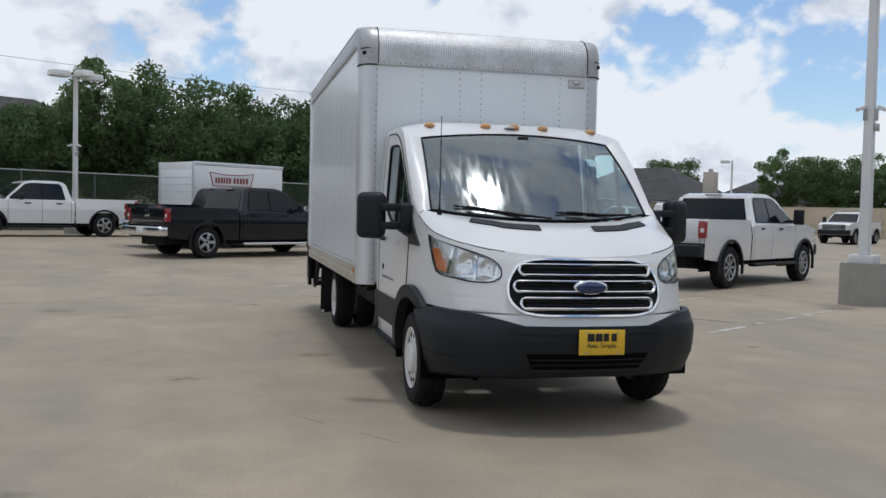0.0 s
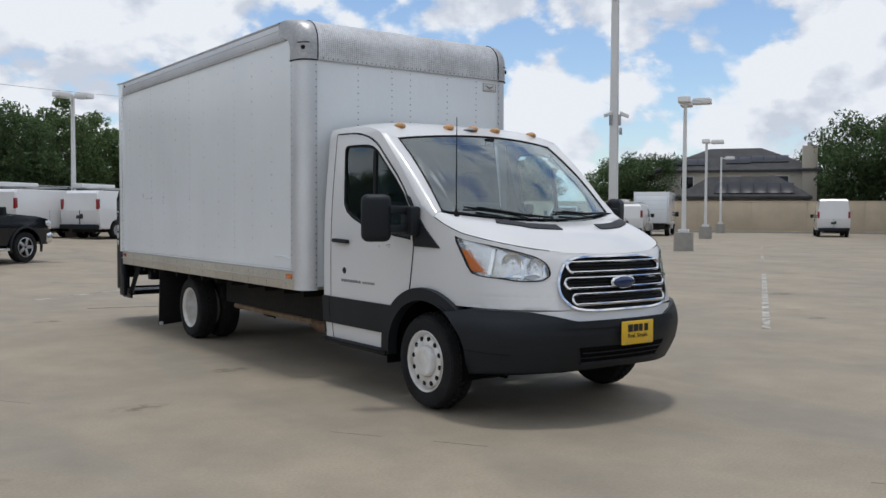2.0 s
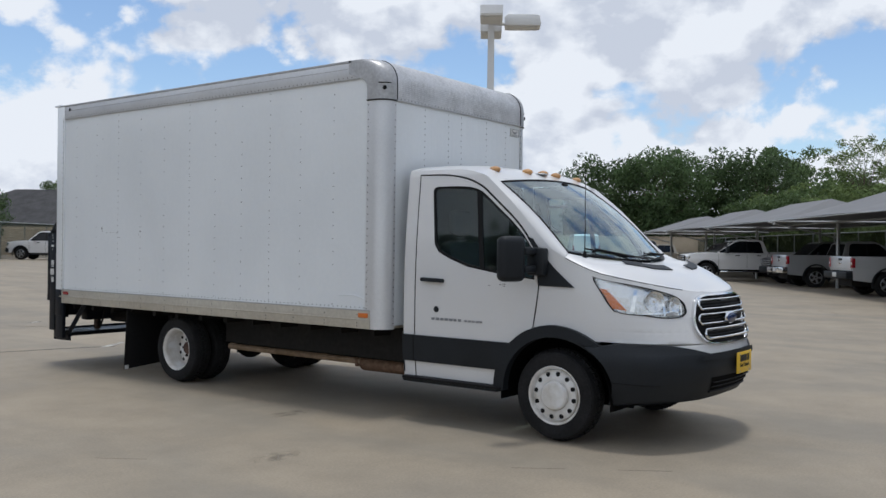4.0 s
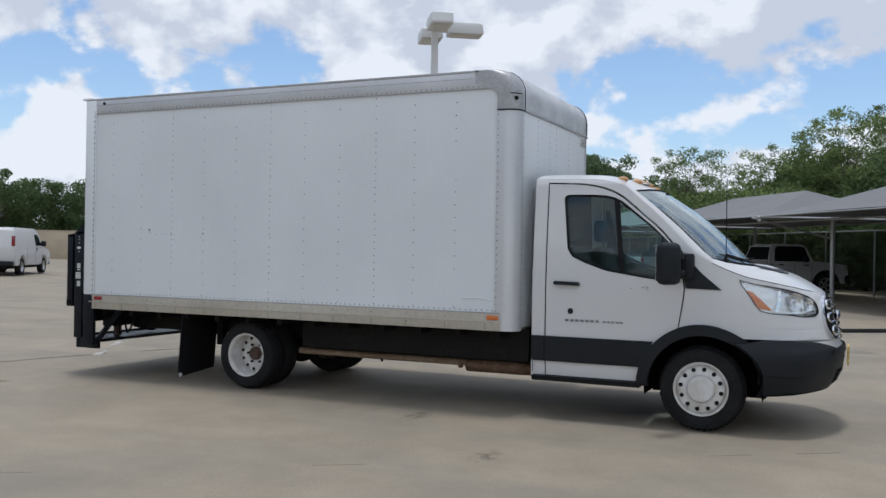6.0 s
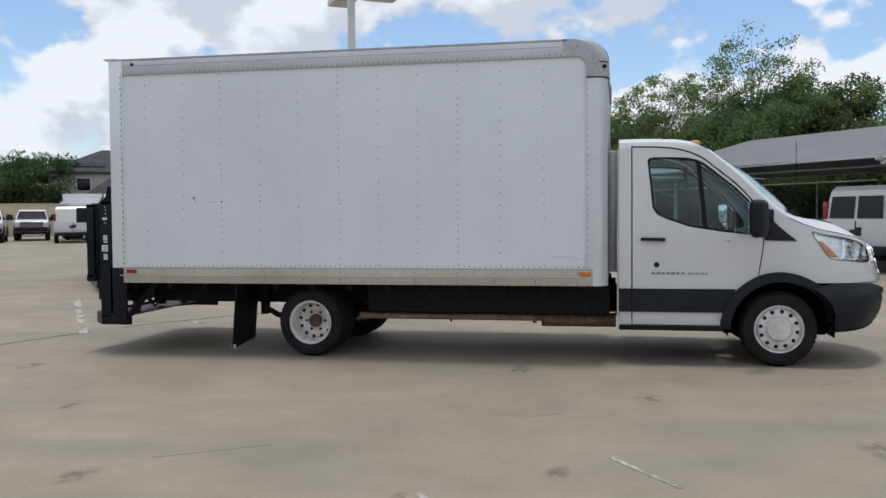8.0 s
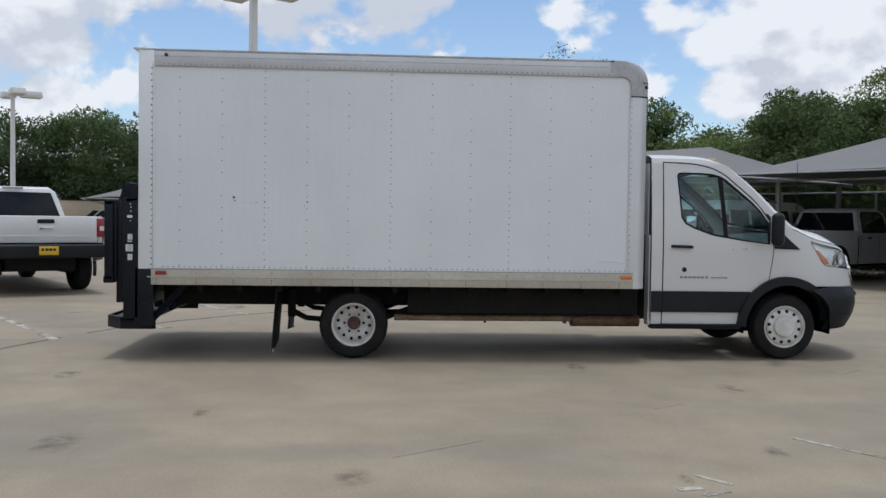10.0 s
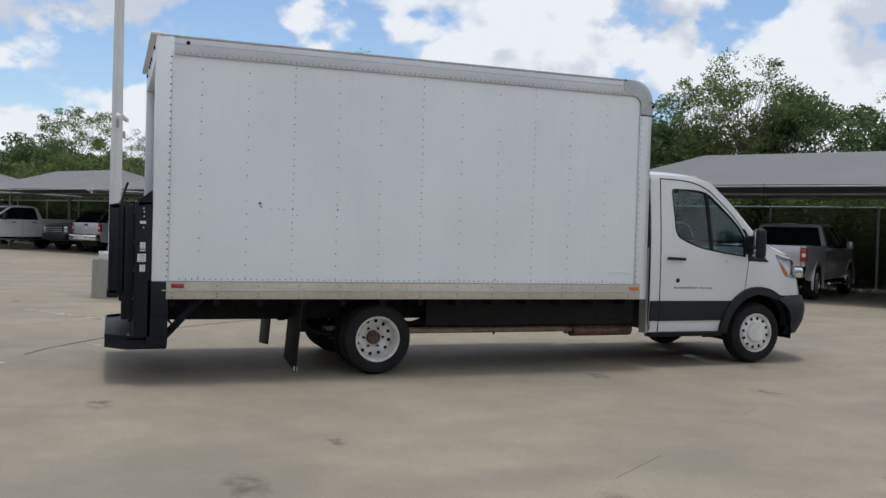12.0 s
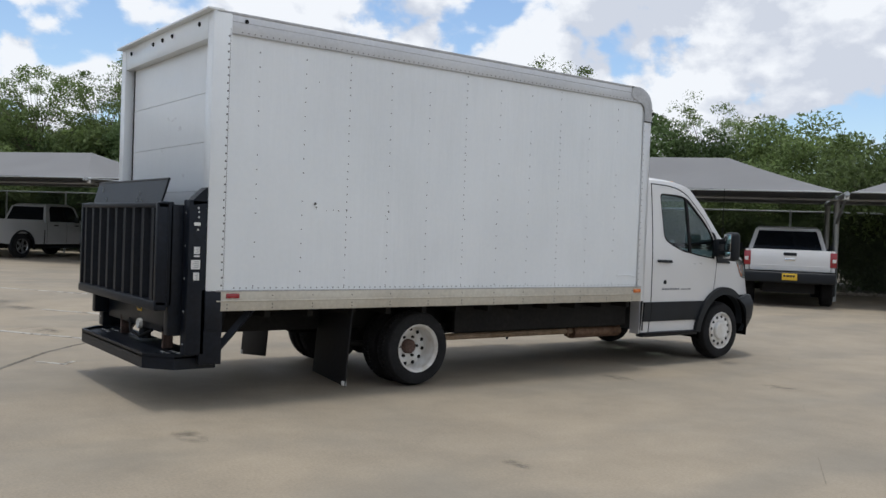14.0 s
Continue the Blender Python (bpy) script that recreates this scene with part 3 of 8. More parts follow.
def wheel_stop(u, v):
    x, y = lot(u, v)
    w = thing("wheel_stop", pose(x, y, 0, 0, 0, math.degrees(GRID)), "low black rubber wheel stop with tapered ends", "wheel stop", "rubber wheel stops")
    bm = bmesh.new()
    rows = []
    for q, h in ((-0.92, 0.012), (-0.72, 0.07), (0.72, 0.07), (0.92, 0.012)):
        rows.append([(-0.075, q, 0.0), (-0.06, q, h * 0.6), (-0.035, q, h), (0.035, q, h), (0.06, q, h * 0.6), (0.075, q, 0.0)])
    patch(bm, rows)
    for r in (rows[0], rows[-1]):
        bm.faces.new([bm.verts.new(p) for p in r])
    bmesh.ops.remove_doubles(bm, verts=bm.verts, dist=0.001)
    part("block", bm, M_TYRE, w, smooth=0)
    for q in (-0.6, 0.6):
        part("bolt", rodded((0, q, 0.066), (0, q, 0.076), 0.02, seg=8), M_RUST, w)


wheel_stop(13.45, -2.85)
wheel_stop(13.45, -5.7)


# ---------------------------------------------------------------- walls, fences, canopies, houses
def wall_east():
    x, y = lot(76, 0)
    w = thing("wall_east", pose(x, y, 0, 0, 0, math.degrees(GRID)), "long tan concrete panel wall along the lot's edge", "wall", kind="structure")
    for k in range(17):
        v0 = -13.8 + 4.2 * k
        part("panel", boxed(-0.09, 0.09, v0 + 0.004, v0 + 4.196, -0.1, 2.5 + 0.3 * (k > 11), 0.006), M_WALL, w)
    part("coping", boxed(-0.13, 0.13, -13.8, 57.6, 2.5, 2.58, 0.01), M_WALL, w)
    part("kerb", boxed(-0.9, -0.72, -13.8, 57.6, -0.05, 0.15, 0.02), M_BASE, w)


wall_east()


def fence(name, u0, u1, v, height, label, z0=0.0):
    """A chain-link fence with dark mesh behind a row of steel posts."""
    x, y = lot(0, v)
    f = thing(name, pose(x, y, z0, 0, 0, math.degrees(GRID)), label, "fence", kind="structure")
    n = round((u1 - u0) / 3.0)
    post = finish("post", rodded((0, 0, -0.1), (0, 0, height + 0.05), 0.035, seg=10), M_STEEL, 40)
    for k in range(n + 1):
        o = new("post", post)
        o.parent, o.location = f, (u0 + (u1 - u0) * k / n, 0, 0)
    part("top_rail", rodded((u0, 0, height), (u1, 0, height), 0.025, seg=8), M_STEEL, f)
    part("mesh", boxed(u0, u1, -0.05, -0.042, 0.05, height - 0.02), M_MESH, f, "dark green mesh cloth on chain link", smooth=0)


fence("fence_south", -33, 76, -13.2, 2.42, "galvanised chain-link fence with dark green screening")
fence("fence_north", -24, 72, 36.0, 2.42, "galvanised chain-link fence in front of the trees", 0.31)


def gravel_bed():
    rng = random.Random(3)
    verts, faces = [], []
    for _ in range(5200):
        u, v = rng.uniform(-4, 26), rng.uniform(-14.6, -12.3)
        x, y = lot(u, v)
        s = rng.uniform(0.03, 0.09)
        b = len(verts)
        for dx, dy, dz in ((-1, -0.8, 0), (1, -0.9, 0), (0.9, 1, 0), (-0.8, 0.9, 0), (0.1, 0, 1.0)):
            verts.append((x + dx * s * rng.uniform(0.6, 1), y + dy * s * rng.uniform(0.6, 1), 0.02 + dz * s * rng.uniform(0.6, 1.1)))
        faces += [(b, b + 1, b + 4), (b + 1, b + 2, b + 4), (b + 2, b + 3, b + 4), (b + 3, b, b + 4)]
    me = bpy.data.meshes.new("gravel")
    me.from_pydata(verts, [], faces)
    me.materials.append(M_GRAVEL)
    tagged(new("gravel", me), "strip of loose pale gravel under the fence", "gravel", kind="stuff")


gravel_bed()


def canopy(u0):
    """A hipped shade cloth stretched over a steel frame on two posts at each end."""
    L, v0, v1, eave, ridge = 10.5, -6.5, -13.0, 2.66, 3.72
    x, y = lot(u0, 0)
    c = thing("shade_canopy", pose(x, y, 0, 0, 0, math.degrees(GRID)), "grey hipped shade-cloth carport canopy on steel posts", "canopy", "carport canopies")
    vm = (v0 + v1) / 2
    r0, r1 = (2.65, vm, ridge), (L - 2.65, vm, ridge)
    cs = [(0, v0, eave), (L, v0, eave), (L, v1, eave), (0, v1, eave)]

    def face(a, b, p, q, n=10, m=6):
        """The cloth between an eave a-b and the ridge p-q, sagging a little."""
        rows = []
        for i in range(m + 1):
            f = i / m
            row = []
            for k in range(n + 1):
                g = k / n
                lo, hi = Vector(a).lerp(b, g), Vector(p).lerp(q, g)
                w = lo.lerp(hi, f)
                w.z -= 0.10 * math.sin(math.pi * f) * (0.4 + 0.6 * math.sin(math.pi * g)) - 0.05 * math.sin(math.pi * g) * (1 - f)
                row.append(w)
            rows.append(row)
        return rows

    bm = bmesh.new()
    for rows in (face(cs[0], cs[1], r0, r1), face(cs[2], cs[3], r1, r0), face(cs[1], cs[2], r1, r1), face(cs[3], cs[0], r0, r0)):
        patch(bm, rows)
    bmesh.ops.remove_doubles(bm, verts=bm.verts, dist=0.002)
    bmesh.ops.recalc_face_normals(bm, faces=bm.faces)
    bmesh.ops.solidify(bm, geom=bm.faces[:], thickness=0.012)
    part("cloth", bm, M_TARP, c, smooth=25)
    # one row of posts serves this canopy's end and its neighbour's
    up = L + 0.075
    for vv in (-9.0, -12.2):
        part("post", rodded((up, vv, -0.05), (up, vv, eave + 0.05), 0.075, seg=14), M_STEEL, c)
    part("strut", rodded((up, -9.0, 2.0), (up, v0 + 0.25, eave - 0.05), 0.035, seg=8), M_STEEL, c)
    part("cross_beam", rodded((up, v0 + 0.1, eave - 0.04), (up, v1 + 0.1, eave - 0.04), 0.06, seg=10), M_STEEL, c)
    part("corner_bracket", boxed(up - 0.05, up + 0.05, v0 - 0.02, v0 + 0.06, eave - 0.16, eave + 0.01, 0.01), M_POLE, c, "white corner bracket")
    for vv in (v0 + 0.06, v1 + 0.06):
        part("eave_cable", rodded((0.1, vv, eave), (L - 0.1, vv, eave), 0.02, seg=6), M_STEEL, c)
    part("ridge_tube", rodded((2.6, vm, ridge - 0.05), (L - 2.6, vm, ridge - 0.05), 0.045, seg=8), M_STEEL, c)
    part("purlin", rodded((-0.07, -8.0, eave - 0.10), (L + 0.07, -8.0, eave - 0.10), 0.03, seg=8), M_STEEL, c)
    return c


first_canopy = canopy(-18.85)
for k in range(1, 8):
    x, y = lot(-18.85 + 10.65 * k, 0)
    copy_thing(first_canopy, pose(x, y, 0, 0, 0, math.degrees(GRID)))


def light_pole(u, v, heads, label, height=6.25, cameras=False):
    p = thing("lot_light", stand(u, v), label, "light pole", "parking lot lights")
    bm = rodded((0, 0, -0.05), (0, 0, 0.715), 0.385, 0.38, 40)
    bmesh.ops.bevel(bm, geom=[e for e in bm.edges if abs(e.verts[0].co.z - 0.715) + abs(e.verts[1].co.z - 0.715) < 1e-4], offset=0.02, segments=2, affect="EDGES")
    part("plinth", bm, M_BASE, p, "round grey cast concrete plinth")
    part("base_plate", boxed(-0.2, 0.2, -0.2, 0.2, 0.715, 0.85, 0.012), M_POLE, p)
    bm = bmesh.new()
    bmesh.ops.create_cone(bm, cap_ends=True, segments=4, radius1=0.122, radius2=0.09, depth=height - 0.85, matrix=Matrix.Translation((0, 0, (height + 0.85) / 2)) @ Matrix.Rotation(radians(45), 4, "Z"))
    bmesh.ops.bevel(bm, geom=bm.edges[:], offset=0.012, segments=2, affect="EDGES")
    part("pole", bm, M_POLE, p)
    for a in heads:
        turn = Matrix.Rotation(radians(a), 4, "Z")
        bm = rodded((0.05, 0, height - 0.12), (0.32, 0, height - 0.12), 0.035, seg=8)
        bmesh.ops.transform(bm, matrix=turn, verts=bm.verts)
        part("arm", bm, M_POLE, p)
        bm = bmesh.new()
        prism(bm, [(0.28, height - 0.20), (0.98, height - 0.20), (1.0, height - 0.16), (0.97, height + 0.01), (0.9, height + 0.03), (0.34, height + 0.03), (0.27, height - 0.02)], -0.22, 0.22, 0.02)
        bmesh.ops.transform(bm, matrix=turn, verts=bm.verts)
        head = part("lamp_head", bm, M_POLE, p)
        bm = boxed(0.33, 0.93, -0.17, 0.17, height - 0.214, height - 0.202, 0.003)
        bmesh.ops.transform(bm, matrix=turn, verts=bm.verts)
        part("lens", bm, M_PAPER, head)
    if cameras:
        for a in (-75, 150):
            turn = Matrix.Rotation(radians(a), 4, "Z")
            bm = bmesh.new()
            prism(bm, [(0.10, 3.33), (0.27, 3.27), (0.28, 3.33), (0.11, 3.40)], -0.038, 0.038, 0.01)
            bmesh.ops.transform(bm, matrix=turn, verts=bm.verts)
            cam_body = part("security_camera", bm, M_POLE, p, "white bullet camera")
            bm = boxed(0.07, 0.13, -0.025, 0.025, 3.13, 3.33, 0.008)
            bmesh.ops.transform(bm, matrix=turn, verts=bm.verts)
            part("bracket", bm, M_CASTGREY, cam_body)
        part("junction_box", boxed(-0.05, 0.05, -0.15, -0.10, 2.95, 3.08, 0.01), M_CASTGREY, p)
    return p


HEADS = (180, -90, 0)                 # lamp heads along the grid: back, aside, ahead
light_pole(16.2, 4.97, HEADS, "tall white lot light with three box lamps on a concrete plinth", 6.13, cameras=True)
light_pole(35.4, 5.15, HEADS, "white lot light with three box lamps on a concrete plinth", 5.95)
light_pole(54.6, 5.4, HEADS[:2], "white lot light with two box lamps on a concrete plinth", 5.85)
light_pole(73.0, 5.3, (-90,), "white lot light with one box lamp near the wall", 6.0)
light_pole(15.83, 33.2, HEADS, "white lot light with box lamps by the north fence", 6.05, cameras=True)
light_pole(30.8, 31.0, HEADS[:2], "white lot light with two box lamps among parked vans", 6.3)
light_pole(73.0, 33.3, (90,), "white lot light with one box lamp near the wall", 6.1)


def house(name, u, v, w, d, eave, ridge, label, solar=False, chimney=None, storeys=1, turn=0):
    x, y = lot(u, v)
    h = thing(name, pose(x, y, 0, 0, 0, math.degrees(GRID) + turn), label, "house", "houses past the wall")
    part("wall", boxed(-d / 2, d / 2, -w / 2, w / 2, -0.1, eave, 0.02), M_STUCCO, h)

    def hip(dd, ww, z0, z1, off=(0, 0)):
        bm = bmesh.new()
        o = 0.45
        a = [(-dd / 2 - o, -ww / 2 - o), (dd / 2 + o, -ww / 2 - o), (dd / 2 + o, ww / 2 + o), (-dd / 2 - o, ww / 2 + o)]
        lo = [bm.verts.new((p + off[0], q + off[1], z0)) for p, q in a]
        li = [bm.verts.new((p + off[0], q + off[1], z0 - 0.2)) for p, q in a]
        s = dd / 2
        r = [bm.verts.new((off[0], -ww / 2 + s + off[1], z1)), bm.verts.new((off[0], ww / 2 - s + off[1], z1))]
        bm.faces.new((lo[0], lo[1], r[0]))
        bm.faces.new((lo[1], lo[2], r[1], r[0]))
        bm.faces.new((lo[2], lo[3], r[1]))
        bm.faces.new((lo[3], lo[0], r[0], r[1]))
        bm.faces.new(li)
        for k in range(4):
            bm.faces.new((lo[k], lo[(k + 1) % 4], li[(k + 1) % 4], li[k]))
        return bm

    part("roof", hip(d, w, eave, ridge), M_SHINGLE, h, "dark grey shingle hip roof", smooth=0)
    if solar:
        part("lower_wall", boxed(-d / 2 - 3.6, -d / 2, -w * 0.42, w * 0.30, -0.1, 3.0, 0.02), M_STUCCO, h)
        part("lower_roof", hip(4.4, w * 0.74, 3.0, 4.75, (-d / 2 - 1.8, -w * 0.06)), M_SHINGLE, h, smooth=0)
        run = math.hypot(d / 2 + 0.45, ridge - eave)
        nx, nz = (d / 2 + 0.45) / run, (ridge - eave) / run

        def panel(f, q, base_x, base_z, ax, az, wide=1.0, long=1.6):
            bm = boxed(0, long, 0, wide, 0.05, 0.10, 0.006)
            sl = Matrix(((ax, 0, -az, base_x + ax * f), (0, 1, 0, q), (az, 0, ax, base_z + az * f), (0, 0, 0, 1)))
            bmesh.ops.transform(bm, matrix=sl, verts=bm.verts)
            part("solar_panel", bm, M_SOLAR, h)

        for k in range(4):
            panel(1.0, w / 2 - 4.6 + 1.06 * k, -d / 2 - 0.45, eave, nx, nz)
        for k in range(5):
            panel(1.6 - 0.25 * (k > 2), -w / 2 + 2.2 + 1.06 * k, -d / 2 - 0.45, eave, nx, nz)
        r2 = math.hypot(2.65, 1.75)
        for k in range(6):
            panel(0.35, -w * 0.36 + 1.06 * k, -d / 2 - 1.8 - 2.65, 3.0, 2.65 / r2, 1.75 / r2)
    if chimney:
        cx, cy, cz = chimney
        ch = part("chimney", boxed(cx - 0.55, cx + 0.55, cy - 0.6, cy + 0.6, 0, cz, 0.03), M_STUCCO, h)
        part("cap", boxed(cx - 0.2, cx + 0.2, cy - 0.2, cy + 0.2, cz, cz + 0.35, 0.03), M_CASTGREY, ch)
    for k in range(3):
        q = -w / 2 + w * (k + 0.7) / 3.4
        win = part("window", boxed(-d / 2 - 0.03, -d / 2 + 0.02, q - 0.6, q + 0.6, eave - 1.7, eave - 0.5, 0.01), M_PAPER, h)
        part("pane", boxed(-d / 2 - 0.04, -d / 2 - 0.02, q - 0.52, q + 0.52, eave - 1.62, eave - 0.58, 0.004), M_CARGLASS, win)
    return h


house("house", 86.5, 4.6, 13.5, 9.0, 5.4, 7.6, "beige two-storey house with solar panels on its roof", True, (-4.2, -6.2, 7.4))
house("house", 92, 52.4, 18, 12, 3.3, 7.1, "low house with dark hip roof and chimney behind the wall", chimney=(-2, -9.0, 6.4))
house("house", 94, 39.6, 8.4, 8, 3.3, 5.8, "small house with a dark pyramid roof behind the wall")
house("house", 92, 76, 20, 12, 3.4, 6.0, "low house with a dark hip roof behind the wall", chimney=(-3, -4.0, 6.4))
house("house", 24.2, 62, 16, 11, 4.8, 8.5, "house roof showing over the trees", turn=90)


def utility_pole(u, v, h):
    p = thing("utility_pole", stand(u, v), "weathered wooden utility pole with crossarm", "utility pole", "utility poles")
    part("pole", rodded((0, 0, 0), (0, 0, h), 0.16, 0.11, 10), M_BARK, p)
    part("crossarm", boxed(-1.1, 1.1, -0.06, 0.06, h - 0.7, h - 0.56), M_BARK, p)
    for k in (-0.95, 0, 0.95):
        part("insulator", rodded((k, 0, h - 0.56), (k, 0, h - 0.36), 0.05, 0.03, 8), M_CASTGREY, p)


utility_pole(54, 46, 10.2)
utility_pole(2, 52, 10.2)


def cable(u0, u1, v0, v1, z, sag):
    bm = bmesh.new()
    pts = []
    for k in range(25):
        f = k / 24
        x, y = lot(u0 + (u1 - u0) * f, v0 + (v1 - v0) * f)
        pts.append((x, y, z - sag * 4 * f * (1 - f)))
    for a, b in zip(pts, pts[1:]):
        rod(bm, a, b, 0.013, seg=5, caps=False)
    tagged(part("power_cable", bm, M_GREYINK), "thin black overhead power cable between poles", "cable", "power cables")


cable(2, 54, 52, 46, 9.9, 0.7)
cable(-50, 2, 57, 52, 9.9, 0.7)

# ---------------------------------------------------------------- trees
def tree_meshes(seed, height, spread, trunk_h, leaf, count, mat, airy=0.5, low=0.25, clumps=46):
    """A trunk with limbs, and a crown of many small leaves gathered in uneven clumps round the twigs."""
    rng = random.Random(seed)
    nr = np.random.RandomState(seed)
    bm = bmesh.new()
    base = Vector((0, 0, -0.1))
    top = Vector((rng.uniform(-0.4, 0.4), rng.uniform(-0.4, 0.4), height * 0.62))
    r0 = 0.035 * height * 0.55
    mid = Vector((rng.uniform(-0.25, 0.25), rng.uniform(-0.25, 0.25), trunk_h))
    rod(bm, base, mid, r0, r0 * 0.75, 8, False)
    rod(bm, mid, top, r0 * 0.75, r0 * 0.25, 7, False)
    tips = []
    for k in range(clumps):
        a = 2.399 * k + rng.uniform(-0.4, 0.4)
        f = (k + 0.5) / clumps
        z = height * (low + (1 - low) * f) * rng.uniform(0.88, 1.04)
        wide = spread * math.sin(math.pi * min(1.0, 0.18 + 0.82 * (1 - f) ** 0.8)) ** 0.7 * rng.uniform(0.35, 1.05)
        tips.append(Vector((math.cos(a) * wide, math.sin(a) * wide, z)))
    for k, t in enumerate(tips):
        f = min(0.95, max(0.05, (t.z * 0.72 - trunk_h * 0.6) / (top.z)))
        root = mid.lerp(top, f)
        knee = root.lerp(t, 0.55) + Vector((0, 0, 0.12 * (t - root).length))
        rr = r0 * (0.28 if airy < 1 else 0.15) * (1 - 0.5 * f)
        rod(bm, root, knee, rr, rr * 0.6, 5, False)
        rod(bm, knee, t, rr * 0.6, rr * 0.15, 4, False)
    trunk = finish("trunk", bm, M_BARK, 50)
    per = count // len(tips)
    verts, faces = [], []
    for t in tips:
        size = spread * (0.20 + 0.16 * nr.rand()) * (1.15 - 0.45 * airy)
        n = int(per * (0.6 + 0.8 * nr.rand()))
        d = nr.normal(size=(n, 3))
        d /= np.linalg.norm(d, axis=1)[:, None] + 1e-6
        c = np.array(t) + d * (nr.rand(n, 1) ** 0.45) * size * np.array([1.1, 1.1, 0.75])
        a = nr.normal(size=(n, 3))
        a /= np.linalg.norm(a, axis=1)[:, None] + 1e-6
        b = np.cross(a, nr.normal(size=(n, 3)))
        b /= np.linalg.norm(b, axis=1)[:, None] + 1e-6
        s = leaf * (0.6 + 0.8 * nr.rand(n, 1))
        quad = np.stack([c - a * s, c + b * s * 0.75, c + a * s], 1).reshape(-1, 3)
        k = len(verts)
        verts += quad.tolist()
        faces += [(k + 3 * i, k + 3 * i + 1, k + 3 * i + 2) for i in range(n)]
    crown = bpy.data.meshes.new("crown")
    crown.from_pydata(verts, [], faces)
    crown.materials.append(mat)
    return trunk, crown


def tree(meshes, m, label, category, group, size=1.0):
    t = thing("tree" if category == "tree" else "bush", m @ Matrix.Scale(size, 4), label, category, group)
    for name, me in zip(("trunk", "crown"), meshes):
        o = new(name, me)
        o.parent = t
    return t


OAKS = [tree_meshes(11, 7.4, 3.1, 1.8, 0.135, 17000, M_LEAF, 0.35, 0.2, 60), tree_meshes(12, 7.0, 3.4, 1.6, 0.135, 17000, M_LEAF3, 0.3, 0.18, 60),
        tree_meshes(13, 8.0, 2.8, 2.2, 0.135, 15000, M_LEAF, 0.5, 0.22, 56)]
AIRY = [tree_meshes(21, 9.2, 3.0, 3.0, 0.074, 10500, M_LEAF2, 1.35, 0.34, 115), tree_meshes(22, 8.2, 2.8, 2.4, 0.074, 11000, M_LEAF2, 1.3, 0.3, 110)]
BRUSH = [tree_meshes(31, 4.6, 2.4, 0.7, 0.078, 30000, M_LEAF2, 0.2, 0.05, 75), tree_meshes(32, 5.2, 2.2, 0.8, 0.078, 30000, M_LEAF, 0.25, 0.06, 75),
         tree_meshes(33, 4.0, 2.6, 0.6, 0.078, 30000, M_LEAF2, 0.15, 0.05, 75)]
FAR_BRUSH = [tree_meshes(34, 4.6, 2.4, 0.7, 0.13, 10000, M_LEAF2, 0.2, 0.05, 60), tree_meshes(35, 5.2, 2.2, 0.8, 0.13, 10000, M_LEAF, 0.25, 0.06, 60)]


